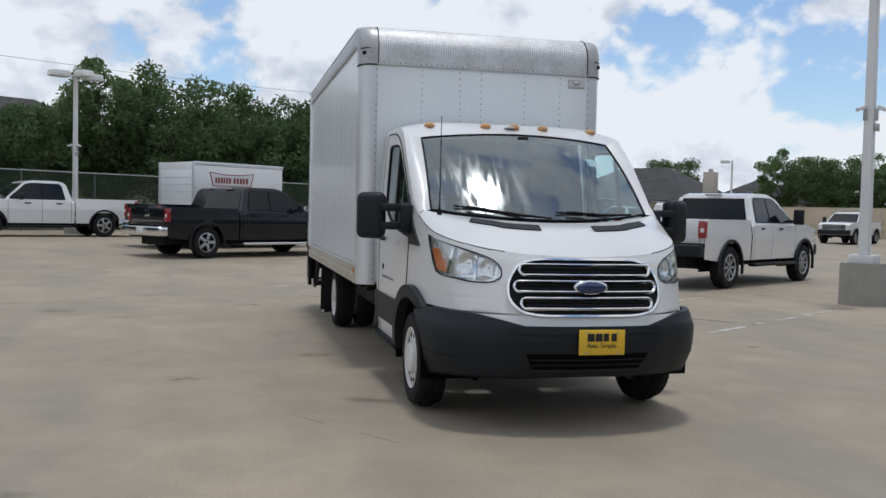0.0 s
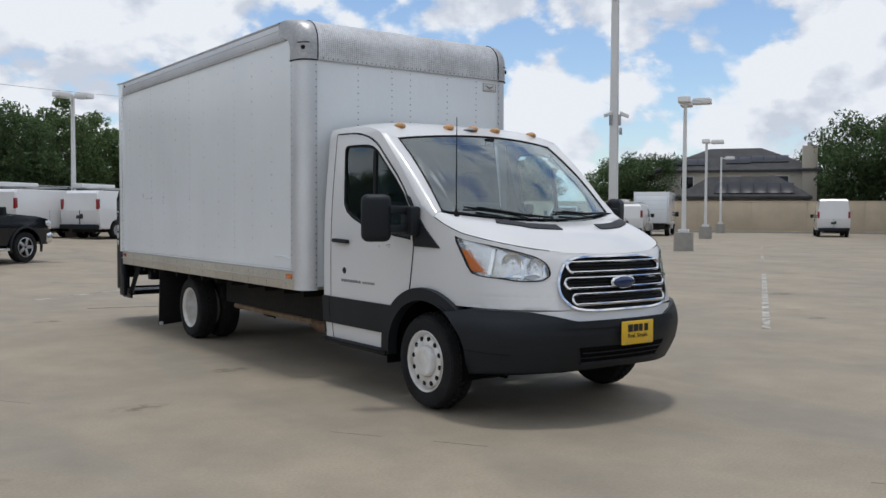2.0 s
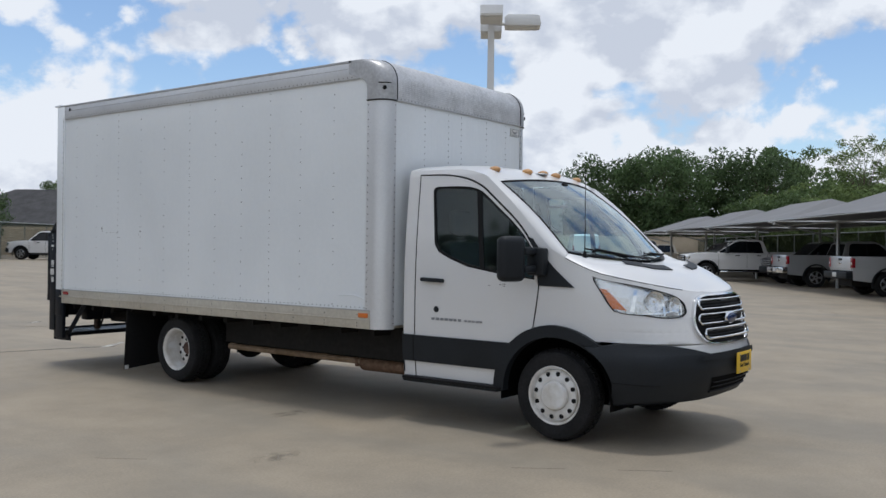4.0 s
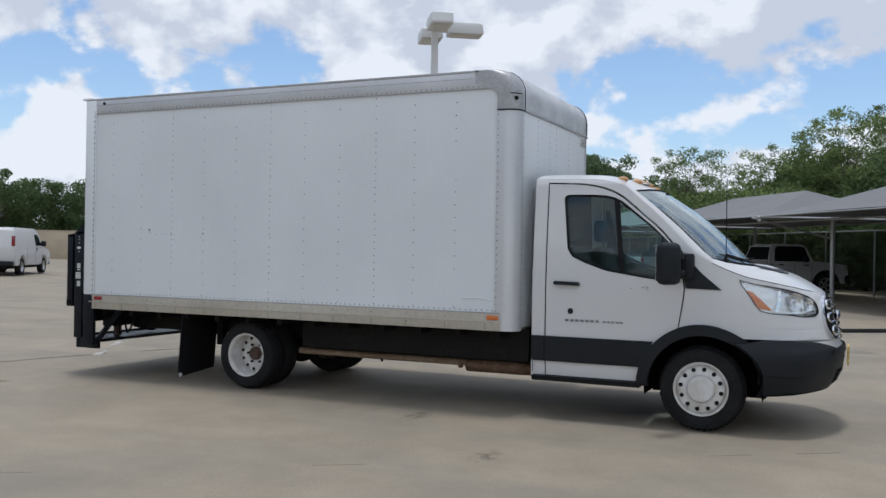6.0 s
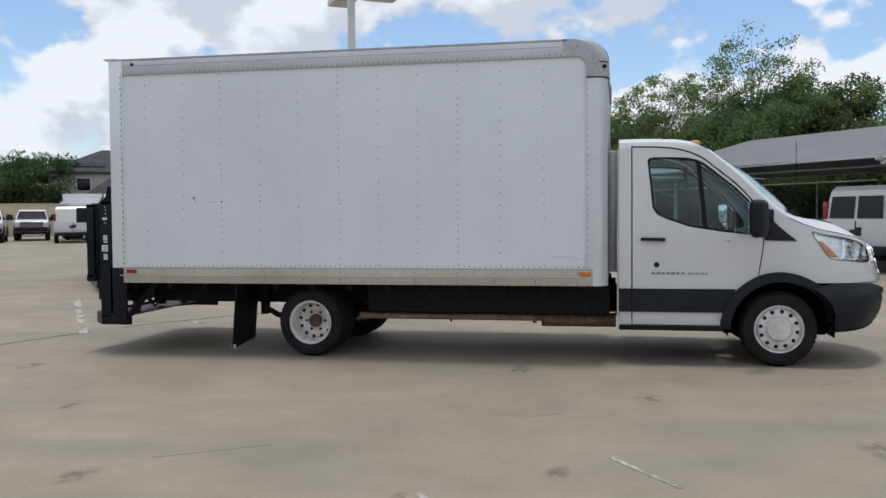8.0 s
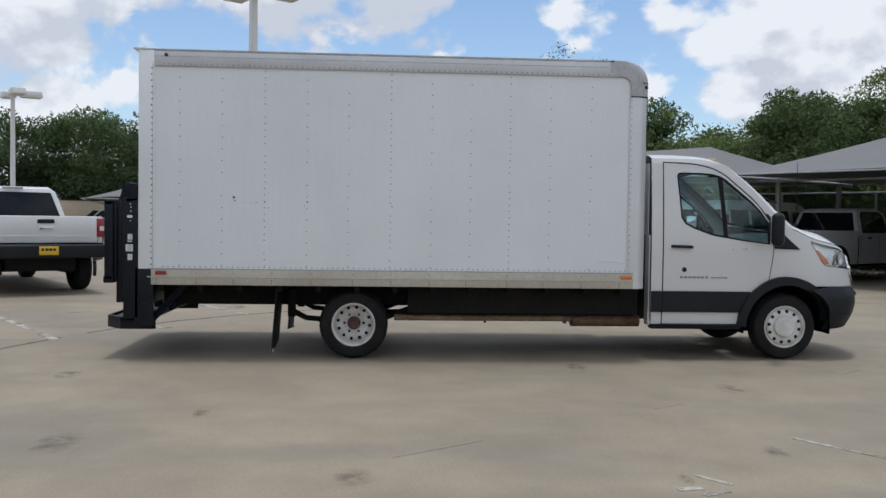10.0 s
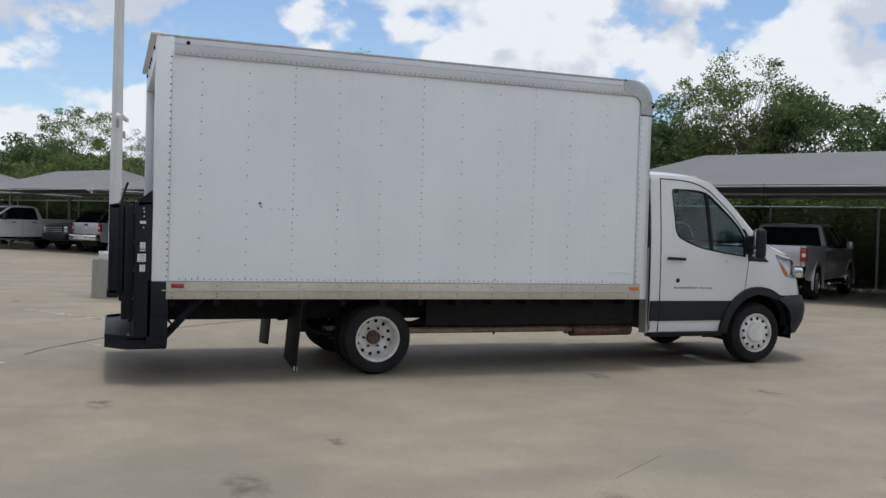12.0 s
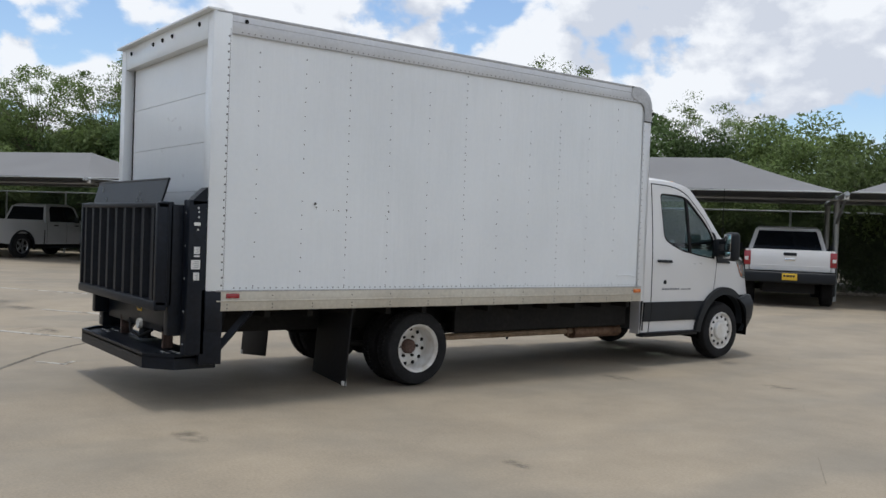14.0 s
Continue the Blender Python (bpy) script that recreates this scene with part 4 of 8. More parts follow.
def planting():
    rng = random.Random(8)
    # thick brush behind the south fence
    u = -34.0
    while u < 79:
        for v, s in ((-16.0, 0.98), (-19.4, 1.2)):
            k = rng.randrange(3)
            tree(BRUSH[k] if -14 < u < 32 else FAR_BRUSH[k % 2], stand(u + rng.uniform(-0.7, 0.7), v + rng.uniform(-0.7, 0.7), rng.uniform(0, 360)),
                 "dense green brush behind the screened fence", "bush", "brush behind the fence", s * rng.uniform(0.82, 1.12))
        u += 2.9
    for u, v, k, s in ((11.4, -17.6, 0, 0.85), (13.6, -18.6, 1, 0.92), (30.2, -18.0, 0, 1.0), (33.6, -18.6, 0, 0.9), (37.0, -18.2, 1, 1.05), (26.4, -18.6, 1, 0.86), (40.6, -18.8, 1, 0.88), (43.0, -18.2, 1, 0.9),
                       (53.4, -18.0, 1, 1.04), (48.0, -19.5, 0, 0.72), (-6, -21, 1, 0.8), (6.5, -21.5, 0, 0.75), (18.5, -20, 1, 0.82), (-14, -20, 0, 0.9)):
        tree(AIRY[k], stand(u, v, rng.uniform(0, 360)), "tall open-crowned tree with thin branches and sparse leaves", "tree", "trees behind the canopies", s)
    # oaks along the north fence
    u = -26.0
    while u < 62:
        for v, s in ((39.8, 0.8), (44.6, 0.9)):
            k, du, dv, a, q = rng.randrange(3), rng.uniform(-1, 1), rng.uniform(-0.8, 0.8), rng.uniform(0, 360), rng.uniform(0.72, 1.16)
            if not 14.5 < u + du < 35.5:
                tree(OAKS[k], stand(u + du, v + dv, a), "dense dark green oak behind the chain-link fence", "tree", "trees along the north fence", s * q)
        u += 4.2
    # the stretch beside the black pickup: three taller crowns over lower ones
    for u, v, k, top in ((15.6, 40.2, 1, 5.2), (18.2, 41.6, 0, 5.3), (21.6, 42.0, 2, 7.9), (24.0, 40.0, 1, 6.2), (26.2, 42.0, 0, 7.6), (28.4, 40.4, 1, 5.7), (30.4, 41.0, 1, 6.0), (32.6, 42.0, 0, 7.3), (35.2, 41.0, 1, 6.4),
                         (19.6, 45.0, 1, 5.6), (23.6, 45.6, 0, 6.6), (29.0, 45.6, 0, 6.2), (33.6, 45.4, 1, 6.4)):
        tree(OAKS[k], stand(u, v, rng.uniform(0, 360)), "dense dark green oak behind the chain-link fence", "tree", "trees along the north fence", top / (7.4, 7.0, 8.0)[k])
    # trees past the wall
    for u, v, k, s in ((82, -6, 1, 1.35), (80, -10.5, 1, 1.4), (84, -15, 1, 1.45), (80, -20, 1, 1.4), (88, -24, 2, 1.4), (82, 12.2, 1, 0.95), (83, 15.0, 1, 0.9), (83, 22.8, 0, 0.8), (84, 28.7, 0, 0.92),
                       (84, 33.4, 2, 0.92), (96, 26, 2, 1.0), (96, 14, 1, 1.0), (100, 53, 0, 1.08), (84, 60, 0, 1.0), (100, -4, 1, 1.2), (83, 25.6, 1, 0.85), (98, 36, 1, 1.0)):
        tree(OAKS[k], stand(u, v, rng.uniform(0, 360)), "broad dark green tree past the wall", "tree", "trees past the wall", s)


planting()

# ---------------------------------------------------------------- parked vehicles
def wheel(parent, x, y, r, side, rim_mat, width=0.26, spokes=5):
    """side: +1 when the outer face looks along +y."""
    bm = bmesh.new()
    w = width / 2
    lathe(bm, [(r * 0.62, side * w * 0.86), (r * 0.70, side * w), (r * 0.92, side * w), (r, side * w * 0.72), (r, -side * w * 0.72), (r * 0.92, -side * w), (r * 0.62, -side * w)], seg=28, centre=(x, y, r))
    t = part("tyre", bm, M_TYRE, parent)
    bm = bmesh.new()
    lathe(bm, [(r * 0.63, side * w * 0.88), (r * 0.58, side * w * 0.55), (r * 0.5, side * w * 0.2), (0.02, side * w * 0.1)], seg=28, centre=(x, y, r))
    rim = part("rim", bm, M_CHASSIS if spokes else rim_mat, t)
    if spokes:
        for k in range(spokes):
            a = 2 * math.pi * k / spokes
            bm = boxed(0.03, r * 0.60, -0.20 / spokes, 0.20 / spokes, -0.02, 0.02, 0.008)
            m = Matrix.Translation((x, y + side * w * 0.72, r)) @ Matrix.Rotation(-a, 4, "Y") @ Matrix.Rotation(radians(90), 4, "X")
            bmesh.ops.transform(bm, matrix=m, verts=bm.verts)
            part("spoke", bm, rim_mat, t)
        bm = bmesh.new()
        lathe(bm, [(r * 0.64, side * w * 0.9), (r * 0.60, side * w * 0.95), (r * 0.57, side * w * 0.8)], seg=28, centre=(x, y, r))
        part("rim_lip", bm, rim_mat, t)
    return t


def pane(parent, pts, mat=M_CARGLASS, name="window", lift=(0, 0, 0), label=""):
    """A window pane through four or more points of one plane, a little proud."""
    bm = bmesh.new()
    off = Vector(lift)
    lo, hi = [bm.verts.new(Vector(p) - off) for p in pts], [bm.verts.new(Vector(p) + off) for p in pts]
    bm.faces.new(hi)
    n = len(pts)
    for k in range(n):
        bm.faces.new((lo[k], lo[(k + 1) % n], hi[(k + 1) % n], hi[k]))
    return part(name, bm, mat, parent, label, smooth=0)


def pickup(m, paint, label, hd=False, chrome=False, dark_trim=True, plate_mat=None, rack=False, group="parked pickups", cap=0.0, wb=0.0):
    """A crew-cab pickup: x ahead from the rear axle, y to its left."""
    r = 0.43 if hd else 0.40
    lift = 0.10 if hd else 0.0
    wb, hw = wb or (3.95 if hd else 3.68), 1.03 if hd else 1.0
    c = thing("pickup_truck", m, label, "pickup truck", group)
    f, z0 = wb + 0.92, 0.46 + lift                 # nose, sill
    belt, bed, roof = 1.20 + lift, 1.30 + lift, 1.88 + lift
    ar = r + 0.10
    trim = M_PLASTIC if dark_trim else M_CHROME

    def flank(x, z, s, proud=0.0):
        """The body's side: full at the waist, drawn in above, below and round the nose."""
        w = np.interp(z, (z0 - 0.1, z0 + 0.12, 0.82 + lift, 0.97 + lift, 1.01 + lift, bed + 0.02), (0.955, 0.982, 0.992, 1.0, 0.985, 0.962))
        nose, tail = max(0.0, (x - wb + 0.2) / (f - wb + 0.2)), max(0.0, (-0.6 - x) / 0.6)
        return Vector((x, s * (hw * w * (1 - 0.085 * nose ** 2.2 - 0.02 * tail ** 2) + proud), z))

    # cab and bonnet
    low = [(1.02, z0)] + [(x, z) for x, z in arc(wb, r, ar, 180 - math.degrees(math.asin(max(-1, min(1, (z0 - r) / ar)))), math.degrees(math.asin((z0 - r) / ar)), 12)]
    top = [(f - 0.10, z0), (f, z0 + 0.12), (f + 0.01, 0.85 + lift), (f, 1.02 + lift), (f - 0.03, 1.09 + lift), (f - 0.10, 1.135 + lift), (f - 0.5, 1.20 + lift), (wb - 0.28, 1.25 + lift), (wb - 0.62, belt), (1.02, belt)]
    bm = bmesh.new()
    for s in (1, -1):
        plate(bm, low + top, lambda x, z: flank(x, z, s), step=0.16)
    rows = []
    for x, z in top:
        e = flank(x, z, 1).y
        rows.append([(x + 0.05 * (1 - g * g) * (z < 1.1 + lift), e * g, z + 0.03 * (1 - abs(g) ** 3) * (z > 1.1 + lift)) for g in (-1, -0.97, -0.88, -0.6, 0, 0.6, 0.88, 0.97, 1)])
    patch(bm, rows)
    bmesh.ops.remove_doubles(bm, verts=bm.verts, dist=0.004)
    part("body", bm, paint, c, smooth=35)
    # cabin
    bm = bmesh.new()
    side = [(1.06, belt - 0.01), (1.28, roof - 0.06), (1.55, roof), (2.35, roof), (2.62, roof - 0.07), (wb - 0.42, belt - 0.01)]
    left, right = [], []
    for x, z in side:
        inset = 0.06 + 0.20 * (z - belt) / (roof - belt)
        left.append(bm.verts.new((x, hw - inset, z)))
        right.append(bm.verts.new((x, -hw + inset, z)))
    bm.faces.new(left)
    bm.faces.new(right)
    for k in range(len(side)):
        j = (k + 1) % len(side)
        bm.faces.new((left[k], left[j], right[j], right[k]))
    bmesh.ops.bevel(bm, geom=[e for e in bm.edges if e.verts[0].co.z > belt + 0.3 and e.verts[1].co.z > belt + 0.3], offset=0.04, segments=2, affect="EDGES")
    cab = part("cabin", bm, paint, c)

    def wall(x, z, s):
        return (x, s * (hw - 0.06 - 0.20 * (z - belt) / (roof - belt) + 0.004), z)

    for s in (1, -1):
        off = (0, s * 0.006, 0)
        dlo = ((1.30, belt + 0.045), (1.385, roof - 0.19), (1.47, roof - 0.095), (2.38, roof - 0.085), (2.56, roof - 0.13), (wb - 0.60, belt + 0.10), (wb - 0.62, belt + 0.045))
        pane(cab, [wall(x, z, s) for x, z in dlo], M_RUBBER, "window_surround", (0, s * 0.004, 0))
        a = [wall(x, z, s) for x, z in ((1.335, belt + 0.065), (1.41, roof - 0.20), (1.49, roof - 0.115), (2.02, roof - 0.108), (2.02, belt + 0.065))]
        b = [wall(x, z, s) for x, z in ((2.085, belt + 0.065), (2.085, roof - 0.107), (2.375, roof - 0.105), (2.54, roof - 0.15), (wb - 0.645, belt + 0.11), (wb - 0.66, belt + 0.065))]
        for q in (a, b):
            pane(cab, q, lift=(0, s * 0.009, 0))
        for x in (1.42, 2.42):
            part("door_handle", boxed(x, x + 0.2, s * hw - 0.01, s * (hw + 0.02), belt - 0.10, belt - 0.06, 0.008), trim if dark_trim else M_CHROME, c)
        for x in (2.06, 1.12, wb - 0.56):
            part("door_seam", plate(bmesh.new(), [(x, z0 + 0.02), (x + 0.012, z0 + 0.02), (x + 0.012, belt - 0.01), (x, belt - 0.01)], lambda p, q: flank(p, q, s, 0.0025), step=0.1), M_RUBBER, c, smooth=0)
        mir = part("mirror", boxed(wb - 0.98, wb - 0.86, s * (hw + 0.08), s * (hw + (0.30 if hd else 0.24)), belt + 0.02, belt + (0.36 if hd else 0.24), 0.03, 3), M_PLASTIC if dark_trim or hd else paint, c)
        part("mirror_arm", boxed(wb - 0.93, wb - 0.87, s * (hw - 0.12), s * (hw + 0.1), belt + 0.06, belt + 0.12, 0.01), M_PLASTIC, mir)
        part("rocker_step", boxed(1.1, wb - ar - 0.08, s * (hw - 0.12), s * (hw + 0.05), z0 - 0.14, z0 - 0.07, 0.015), M_CHROME if chrome else M_PLASTIC, c)
        # bed side with its wheel arch
        bs = [(-1.12, z0 + 0.06)] + arc(0, r, ar, 180 - math.degrees(math.asin((z0 - r) / ar)), math.degrees(math.asin((z0 - r) / ar)), 12)
        bs += [(0.98, z0), (0.98, bed), (-1.14, bed), (-1.16, bed - 0.05)]
        bm = plate(bmesh.new(), bs, lambda x, z: flank(x, z, s), step=0.16)
        box(bm, -1.13, 0.97, s * (hw - 0.13), s * (hw * 0.96 - 0.002), 0.82 + lift, bed - 0.001, 0.012)
        part("bed_side", bm, paint, c, smooth=35)
        for ax in (0, wb):
            bm = bmesh.new()
            ring_o, ring_i = arc(ax, r, ar + 0.045, 195, -15, 14), arc(ax, r, ar - 0.005, 195, -15, 14)
            prism(bm, ring_o + ring_i[::-1], s * (hw - 0.03), s * (hw + 0.025), 0.006)
            part("arch_trim", bm, M_PLASTIC if (hd or dark_trim) else paint, c)
            bm = prism(bmesh.new(), arc(ax, r, ar + 0.01, 190, -10, 12), s * (hw - 0.45), s * (hw - 0.40))
            part("wheel_well", bm, M_CHASSIS, c, smooth=0)
            wheel(c, ax, s * (hw - 0.14), r, s, M_ALLOY, 0.27, 8 if hd else 5)
        tail = part("tail_lamp", boxed(-1.17, -1.06, s * (hw - 0.16), s * (hw * 0.982 + 0.003), 0.93 + lift, bed - 0.04, 0.012), M_RED, c, "red tail lamp")
        part("reverse_lens", boxed(-1.176, -1.12, s * (hw - 0.11), s * (hw - 0.03), 1.04 + lift, 1.12 + lift, 0.004), M_PAPER, tail)
        head = part("head_lamp", boxed(f - 0.18, f + 0.032, s * (hw - 0.38), s * (hw * 0.925), 0.93 + lift, 1.09 + lift, 0.02), M_LAMPGREY, c)
        part("lens", boxed(f - 0.17, f + 0.035, s * (hw - 0.37), s * (hw * 0.92), 0.86 + lift, 0.92 + lift, 0.012), M_LAMPGREY, head)
    if cap:
        part("bed_cover", boxed(-1.1, 0.98, -hw + 0.06, hw - 0.06, bed, bed + cap, 0.03), M_BLACKPAINT, c)
    tg = part("tailgate", boxed(-1.16, -1.07, -hw + 0.14, hw - 0.14, 0.82 + lift, bed, 0.02), paint, c)
    part("gate_handle", boxed(-1.18, -1.15, -0.14, 0.14, bed - 0.13, bed - 0.06, 0.01), M_PLASTIC, tg)
    part("badge", boxed(-1.172, -1.155, -0.11, 0.11, bed - 0.25, bed - 0.19, 0.004), M_CHROME, tg, "plain chrome badge")
    part("gate_crease", boxed(-1.168, -1.15, -0.75, 0.75, 0.93 + lift, 0.95 + lift, 0.003), M_BADGE if paint is M_CARBLACK else paint, tg)
    part("bed_floor", boxed(-1.08, 1.0, -hw + 0.08, hw - 0.08, 0.78 + lift, 0.84 + lift), M_CHASSIS, c)
    part("front_bed_wall", boxed(0.92, 0.99, -hw + 0.08, hw - 0.08, 0.8 + lift, bed - 0.005, 0.01), paint, c)
    rb = part("rear_bumper", boxed(-1.36, -1.12, -hw + 0.03, hw - 0.03, 0.56 + lift, 0.80 + lift, 0.04, 3), M_CHROME if chrome else M_PLASTIC, c)
    part("plate", boxed(-1.372, -1.35, -0.16, 0.16, 0.62 + lift, 0.77 + lift, 0.004), plate_mat or M_PAPER, rb, "yellow dealer plate" if plate_mat else "pale number plate")
    if plate_mat:
        bars(c, "plate_bar", lambda s, z, o: (-1.373 - o, 0.13 - s, 0.69 + lift + z), 0.26, 0.045, 4, M_INK)
    part("front_bumper", boxed(f - 0.16, f + 0.11, -hw * 0.93, hw * 0.93, 0.48 + lift, 0.78 + lift, 0.07, 3), M_CHROME if chrome else M_PLASTIC, c)
    gr = part("grille", boxed(f - 0.05, f + 0.07, -hw + 0.36, hw - 0.36, 0.80 + lift, 1.10 + lift, 0.02), M_PLASTIC, c)
    for k in range(3):
        part("grille_bar", boxed(f + 0.06, f + 0.085, -hw + 0.38, hw - 0.38, 0.85 + lift + 0.085 * k, 0.88 + lift + 0.085 * k, 0.006), M_CHROME if chrome else M_CASTGREY, gr)
    # front and rear glass lie on the cabin's slopes
    def slope(x0, zz0, x1, zz1, f0, f1, grow):
        rows = []
        for ff in (f0, f1):
            x, z = x0 + (x1 - x0) * ff, zz0 + (zz1 - zz0) * ff
            w = hw - 0.06 - 0.20 * (z - belt) / (roof - belt) - grow
            rows.append([(x, w, z), (x, -w, z)])
        return [rows[0][0], rows[0][1], rows[1][1], rows[1][0]]

    pane(cab, slope(wb - 0.42, belt, 2.62, roof - 0.07, 0.06, 0.94, 0.06), lift=(0.006, 0, 0.008), name="windscreen")
    pane(cab, slope(1.06, belt, 1.28, roof - 0.06, 0.14, 0.90, 0.10), lift=(-0.008, 0, 0.003), name="rear_window")
    part("brake_light", boxed(1.22, 1.30, -0.18, 0.18, roof - 0.055, roof - 0.02, 0.006), M_CASTGREY, cab)
    part("underbody", boxed(-1.0, f - 0.3, -0.55, 0.55, 0.32 + lift, z0 + 0.1), M_CHASSIS, c)
    part("rear_axle", rodded((0, -hw + 0.2, r), (0, hw - 0.2, r), 0.07, seg=10), M_CHASSIS, c)
    if rack:
        for x in (-0.9, 0.7, 2.2):
            rk = part("rack_hoop", rodded((x, -hw + 0.1, roof + 0.16), (x, hw - 0.1, roof + 0.16), 0.025, seg=8), M_STEEL, c)
            for s in (1, -1):
                part("rack_post", rodded((x, s * (hw - 0.1), bed if x < 1 else roof - 0.05), (x, s * (hw - 0.1), roof + 0.16), 0.022, seg=8), M_STEEL, rk)
        for s in (1, -1):
            part("rack_rail", rodded((-1.0, s * (hw - 0.1), roof + 0.16), (2.4, s * (hw - 0.1), roof + 0.16), 0.025, seg=8), M_STEEL, c)
    return c


def van(m, label, rack=False, windows=False, high=0.0, plate_mat=None, group="parked vans", scale=1.0):
    """A white work van: x ahead from the rear axle, y to its left."""
    r, wb, hw, roof = 0.37, 3.43, 1.0, 2.05 + high
    c = thing("cargo_van", m, label, "van", group)
    z0, f, ar = 0.42, wb + 0.98, 0.46
    aa = math.degrees(math.asin((z0 - r) / ar))
    o = [(-1.15, z0 + 0.1)] + [(-1.1, z0)] + arc(0, r, ar, 180 - aa, aa, 10) + arc(wb, r, ar, 180 - aa, aa, 10)
    o += [(f - 0.08, z0), (f, z0 + 0.2), (f - 0.02, 0.98), (f - 0.2, 1.10), (wb + 0.05, 1.22), (wb - 0.75, roof - 0.10), (wb - 1.1, roof), (-0.95, roof), (-1.08, roof - 0.12), (-1.17, 1.2)]
    bm = prism(bmesh.new(), o, -hw, hw, 0.0)
    bmesh.ops.bisect_plane(bm, geom=bm.verts[:] + bm.edges[:] + bm.faces[:], plane_co=(0, 0, 1.2), plane_no=(0, 0, 1))
    for v in bm.verts:
        if v.co.z > 1.21:
            v.co.y *= 1 - 0.16 * (v.co.z - 1.2) / (roof - 1.2)
    bmesh.ops.bevel(bm, geom=[e for e in bm.edges if abs(abs(e.verts[0].co.y) - abs(e.verts[1].co.y)) < 0.2 and abs(e.verts[0].co.y - e.verts[1].co.y) < 0.3
                              and len(e.link_faces) == 2 and e.calc_face_angle(0) > 0.9], offset=0.05, segments=2, affect="EDGES")
    part("body", bm, M_CARWHITE, c)

    def wall(x, z, s):
        return (x, s * (hw * (1 - 0.16 * max(0.0, z - 1.2) / (roof - 1.2)) + 0.004), z)

    for s in (1, -1):
        off = (0, s * 0.006, 0)
        pane(c, [wall(x, z, s) for x, z in ((2.0, 1.28), (2.02, 1.78), (wb - 0.95, 1.78), (wb - 0.5, 1.30))], lift=off)
        if windows:
            for x0 in (-0.95, 0.0, 0.98):
                pane(c, [wall(x, z, s) for x, z in ((x0, 1.28), (x0 + 0.04, 1.80), (x0 + 0.82, 1.80), (x0 + 0.82, 1.28))], lift=off)
        for x in (1.94, 0.62, wb - 0.42):
            part("door_seam", boxed(x, x + 0.014, s * (hw - 0.012), s * (hw + 0.002), 0.5, 1.19), M_RUBBER, c, smooth=0)
        part("door_handle", boxed(2.06, 2.14, s * hw - 0.01, s * (hw + 0.025), 1.03, 1.20, 0.01), M_PLASTIC, c)
        part("mirror", boxed(wb - 0.78, wb - 0.66, s * (hw + 0.02), s * (hw + 0.24), 1.26, 1.50, 0.03), M_PLASTIC, c)
        part("tail_lamp", boxed(-1.19, -1.08, s * (hw - 0.14), s * (hw - 0.015), 1.25, 1.68, 0.012), M_RED, c, "tall red tail lamp")
        part("head_lamp", boxed(f - 0.1, f + 0.01, s * (hw - 0.36), s * (hw - 0.04), 0.82, 0.98, 0.02), M_LAMPGREY, c)
        if windows:
            pane(c, [(-1.182, s * 0.05, 1.27), (-1.182, s * 0.78, 1.27), (-1.125, s * 0.74, 1.80), (-1.125, s * 0.05, 1.80)], lift=(-0.006, 0, 0), name="rear_window")
        for ax in (0, wb):
            wheel(c, ax, s * (hw - 0.14), r, s, M_ALLOY, 0.24, 0)
    part("rear_seam", boxed(-1.19, -1.12, -0.008, 0.008, 0.6, 1.22), M_RUBBER, c, smooth=0)
    part("rear_handle", boxed(-1.2, -1.15, -0.16, -0.04, 1.0, 1.06, 0.008), M_PLASTIC, c)
    rb = part("rear_bumper", boxed(-1.30, -1.10, -hw + 0.04, hw - 0.04, 0.42, 0.62, 0.03), M_PLASTIC, c)
    part("plate", boxed(-1.2, -1.165, -0.16, 0.16, 0.86, 1.00, 0.005), plate_mat or M_INK, rb)
    part("front_bumper", boxed(f - 0.12, f + 0.1, -hw + 0.03, hw - 0.03, 0.4, 0.66, 0.05), M_PLASTIC, c)
    part("grille", boxed(f - 0.05, f + 0.015, -hw + 0.4, hw - 0.4, 0.72, 0.98, 0.02), M_PLASTIC, c)
    pane(c, [(wb - 0.02, 0.86, 1.27), (wb - 0.02, -0.86, 1.27), (wb - 0.73, -0.76, roof - 0.16), (wb - 0.73, 0.76, roof - 0.16)], lift=(0.02, 0, 0.02), name="windscreen")
    part("underbody", boxed(-1.0, f - 0.4, -0.55, 0.55, 0.28, 0.5), M_CHASSIS, c)
    if rack:
        for x in (-0.7, 0.5, 1.7):
            part("rack_bar", rodded((x, -0.8, roof + 0.10), (x, 0.8, roof + 0.10), 0.025, seg=8), M_STEEL, c)
        for s in (1, -1):
            part("rack_rail", rodded((-0.9, s * 0.76, roof + 0.10), (1.9, s * 0.76, roof + 0.10), 0.022, seg=8), M_STEEL, c)
            part("rack_foot", boxed(-0.72, -0.66, s * 0.72, s * 0.78, roof - 0.06, roof + 0.1), M_STEEL, c)
        part("rack_box", boxed(-0.9, 1.2, 0.12, 0.62, roof + 0.12, roof + 0.30, 0.02), M_POLE, c)
    return c


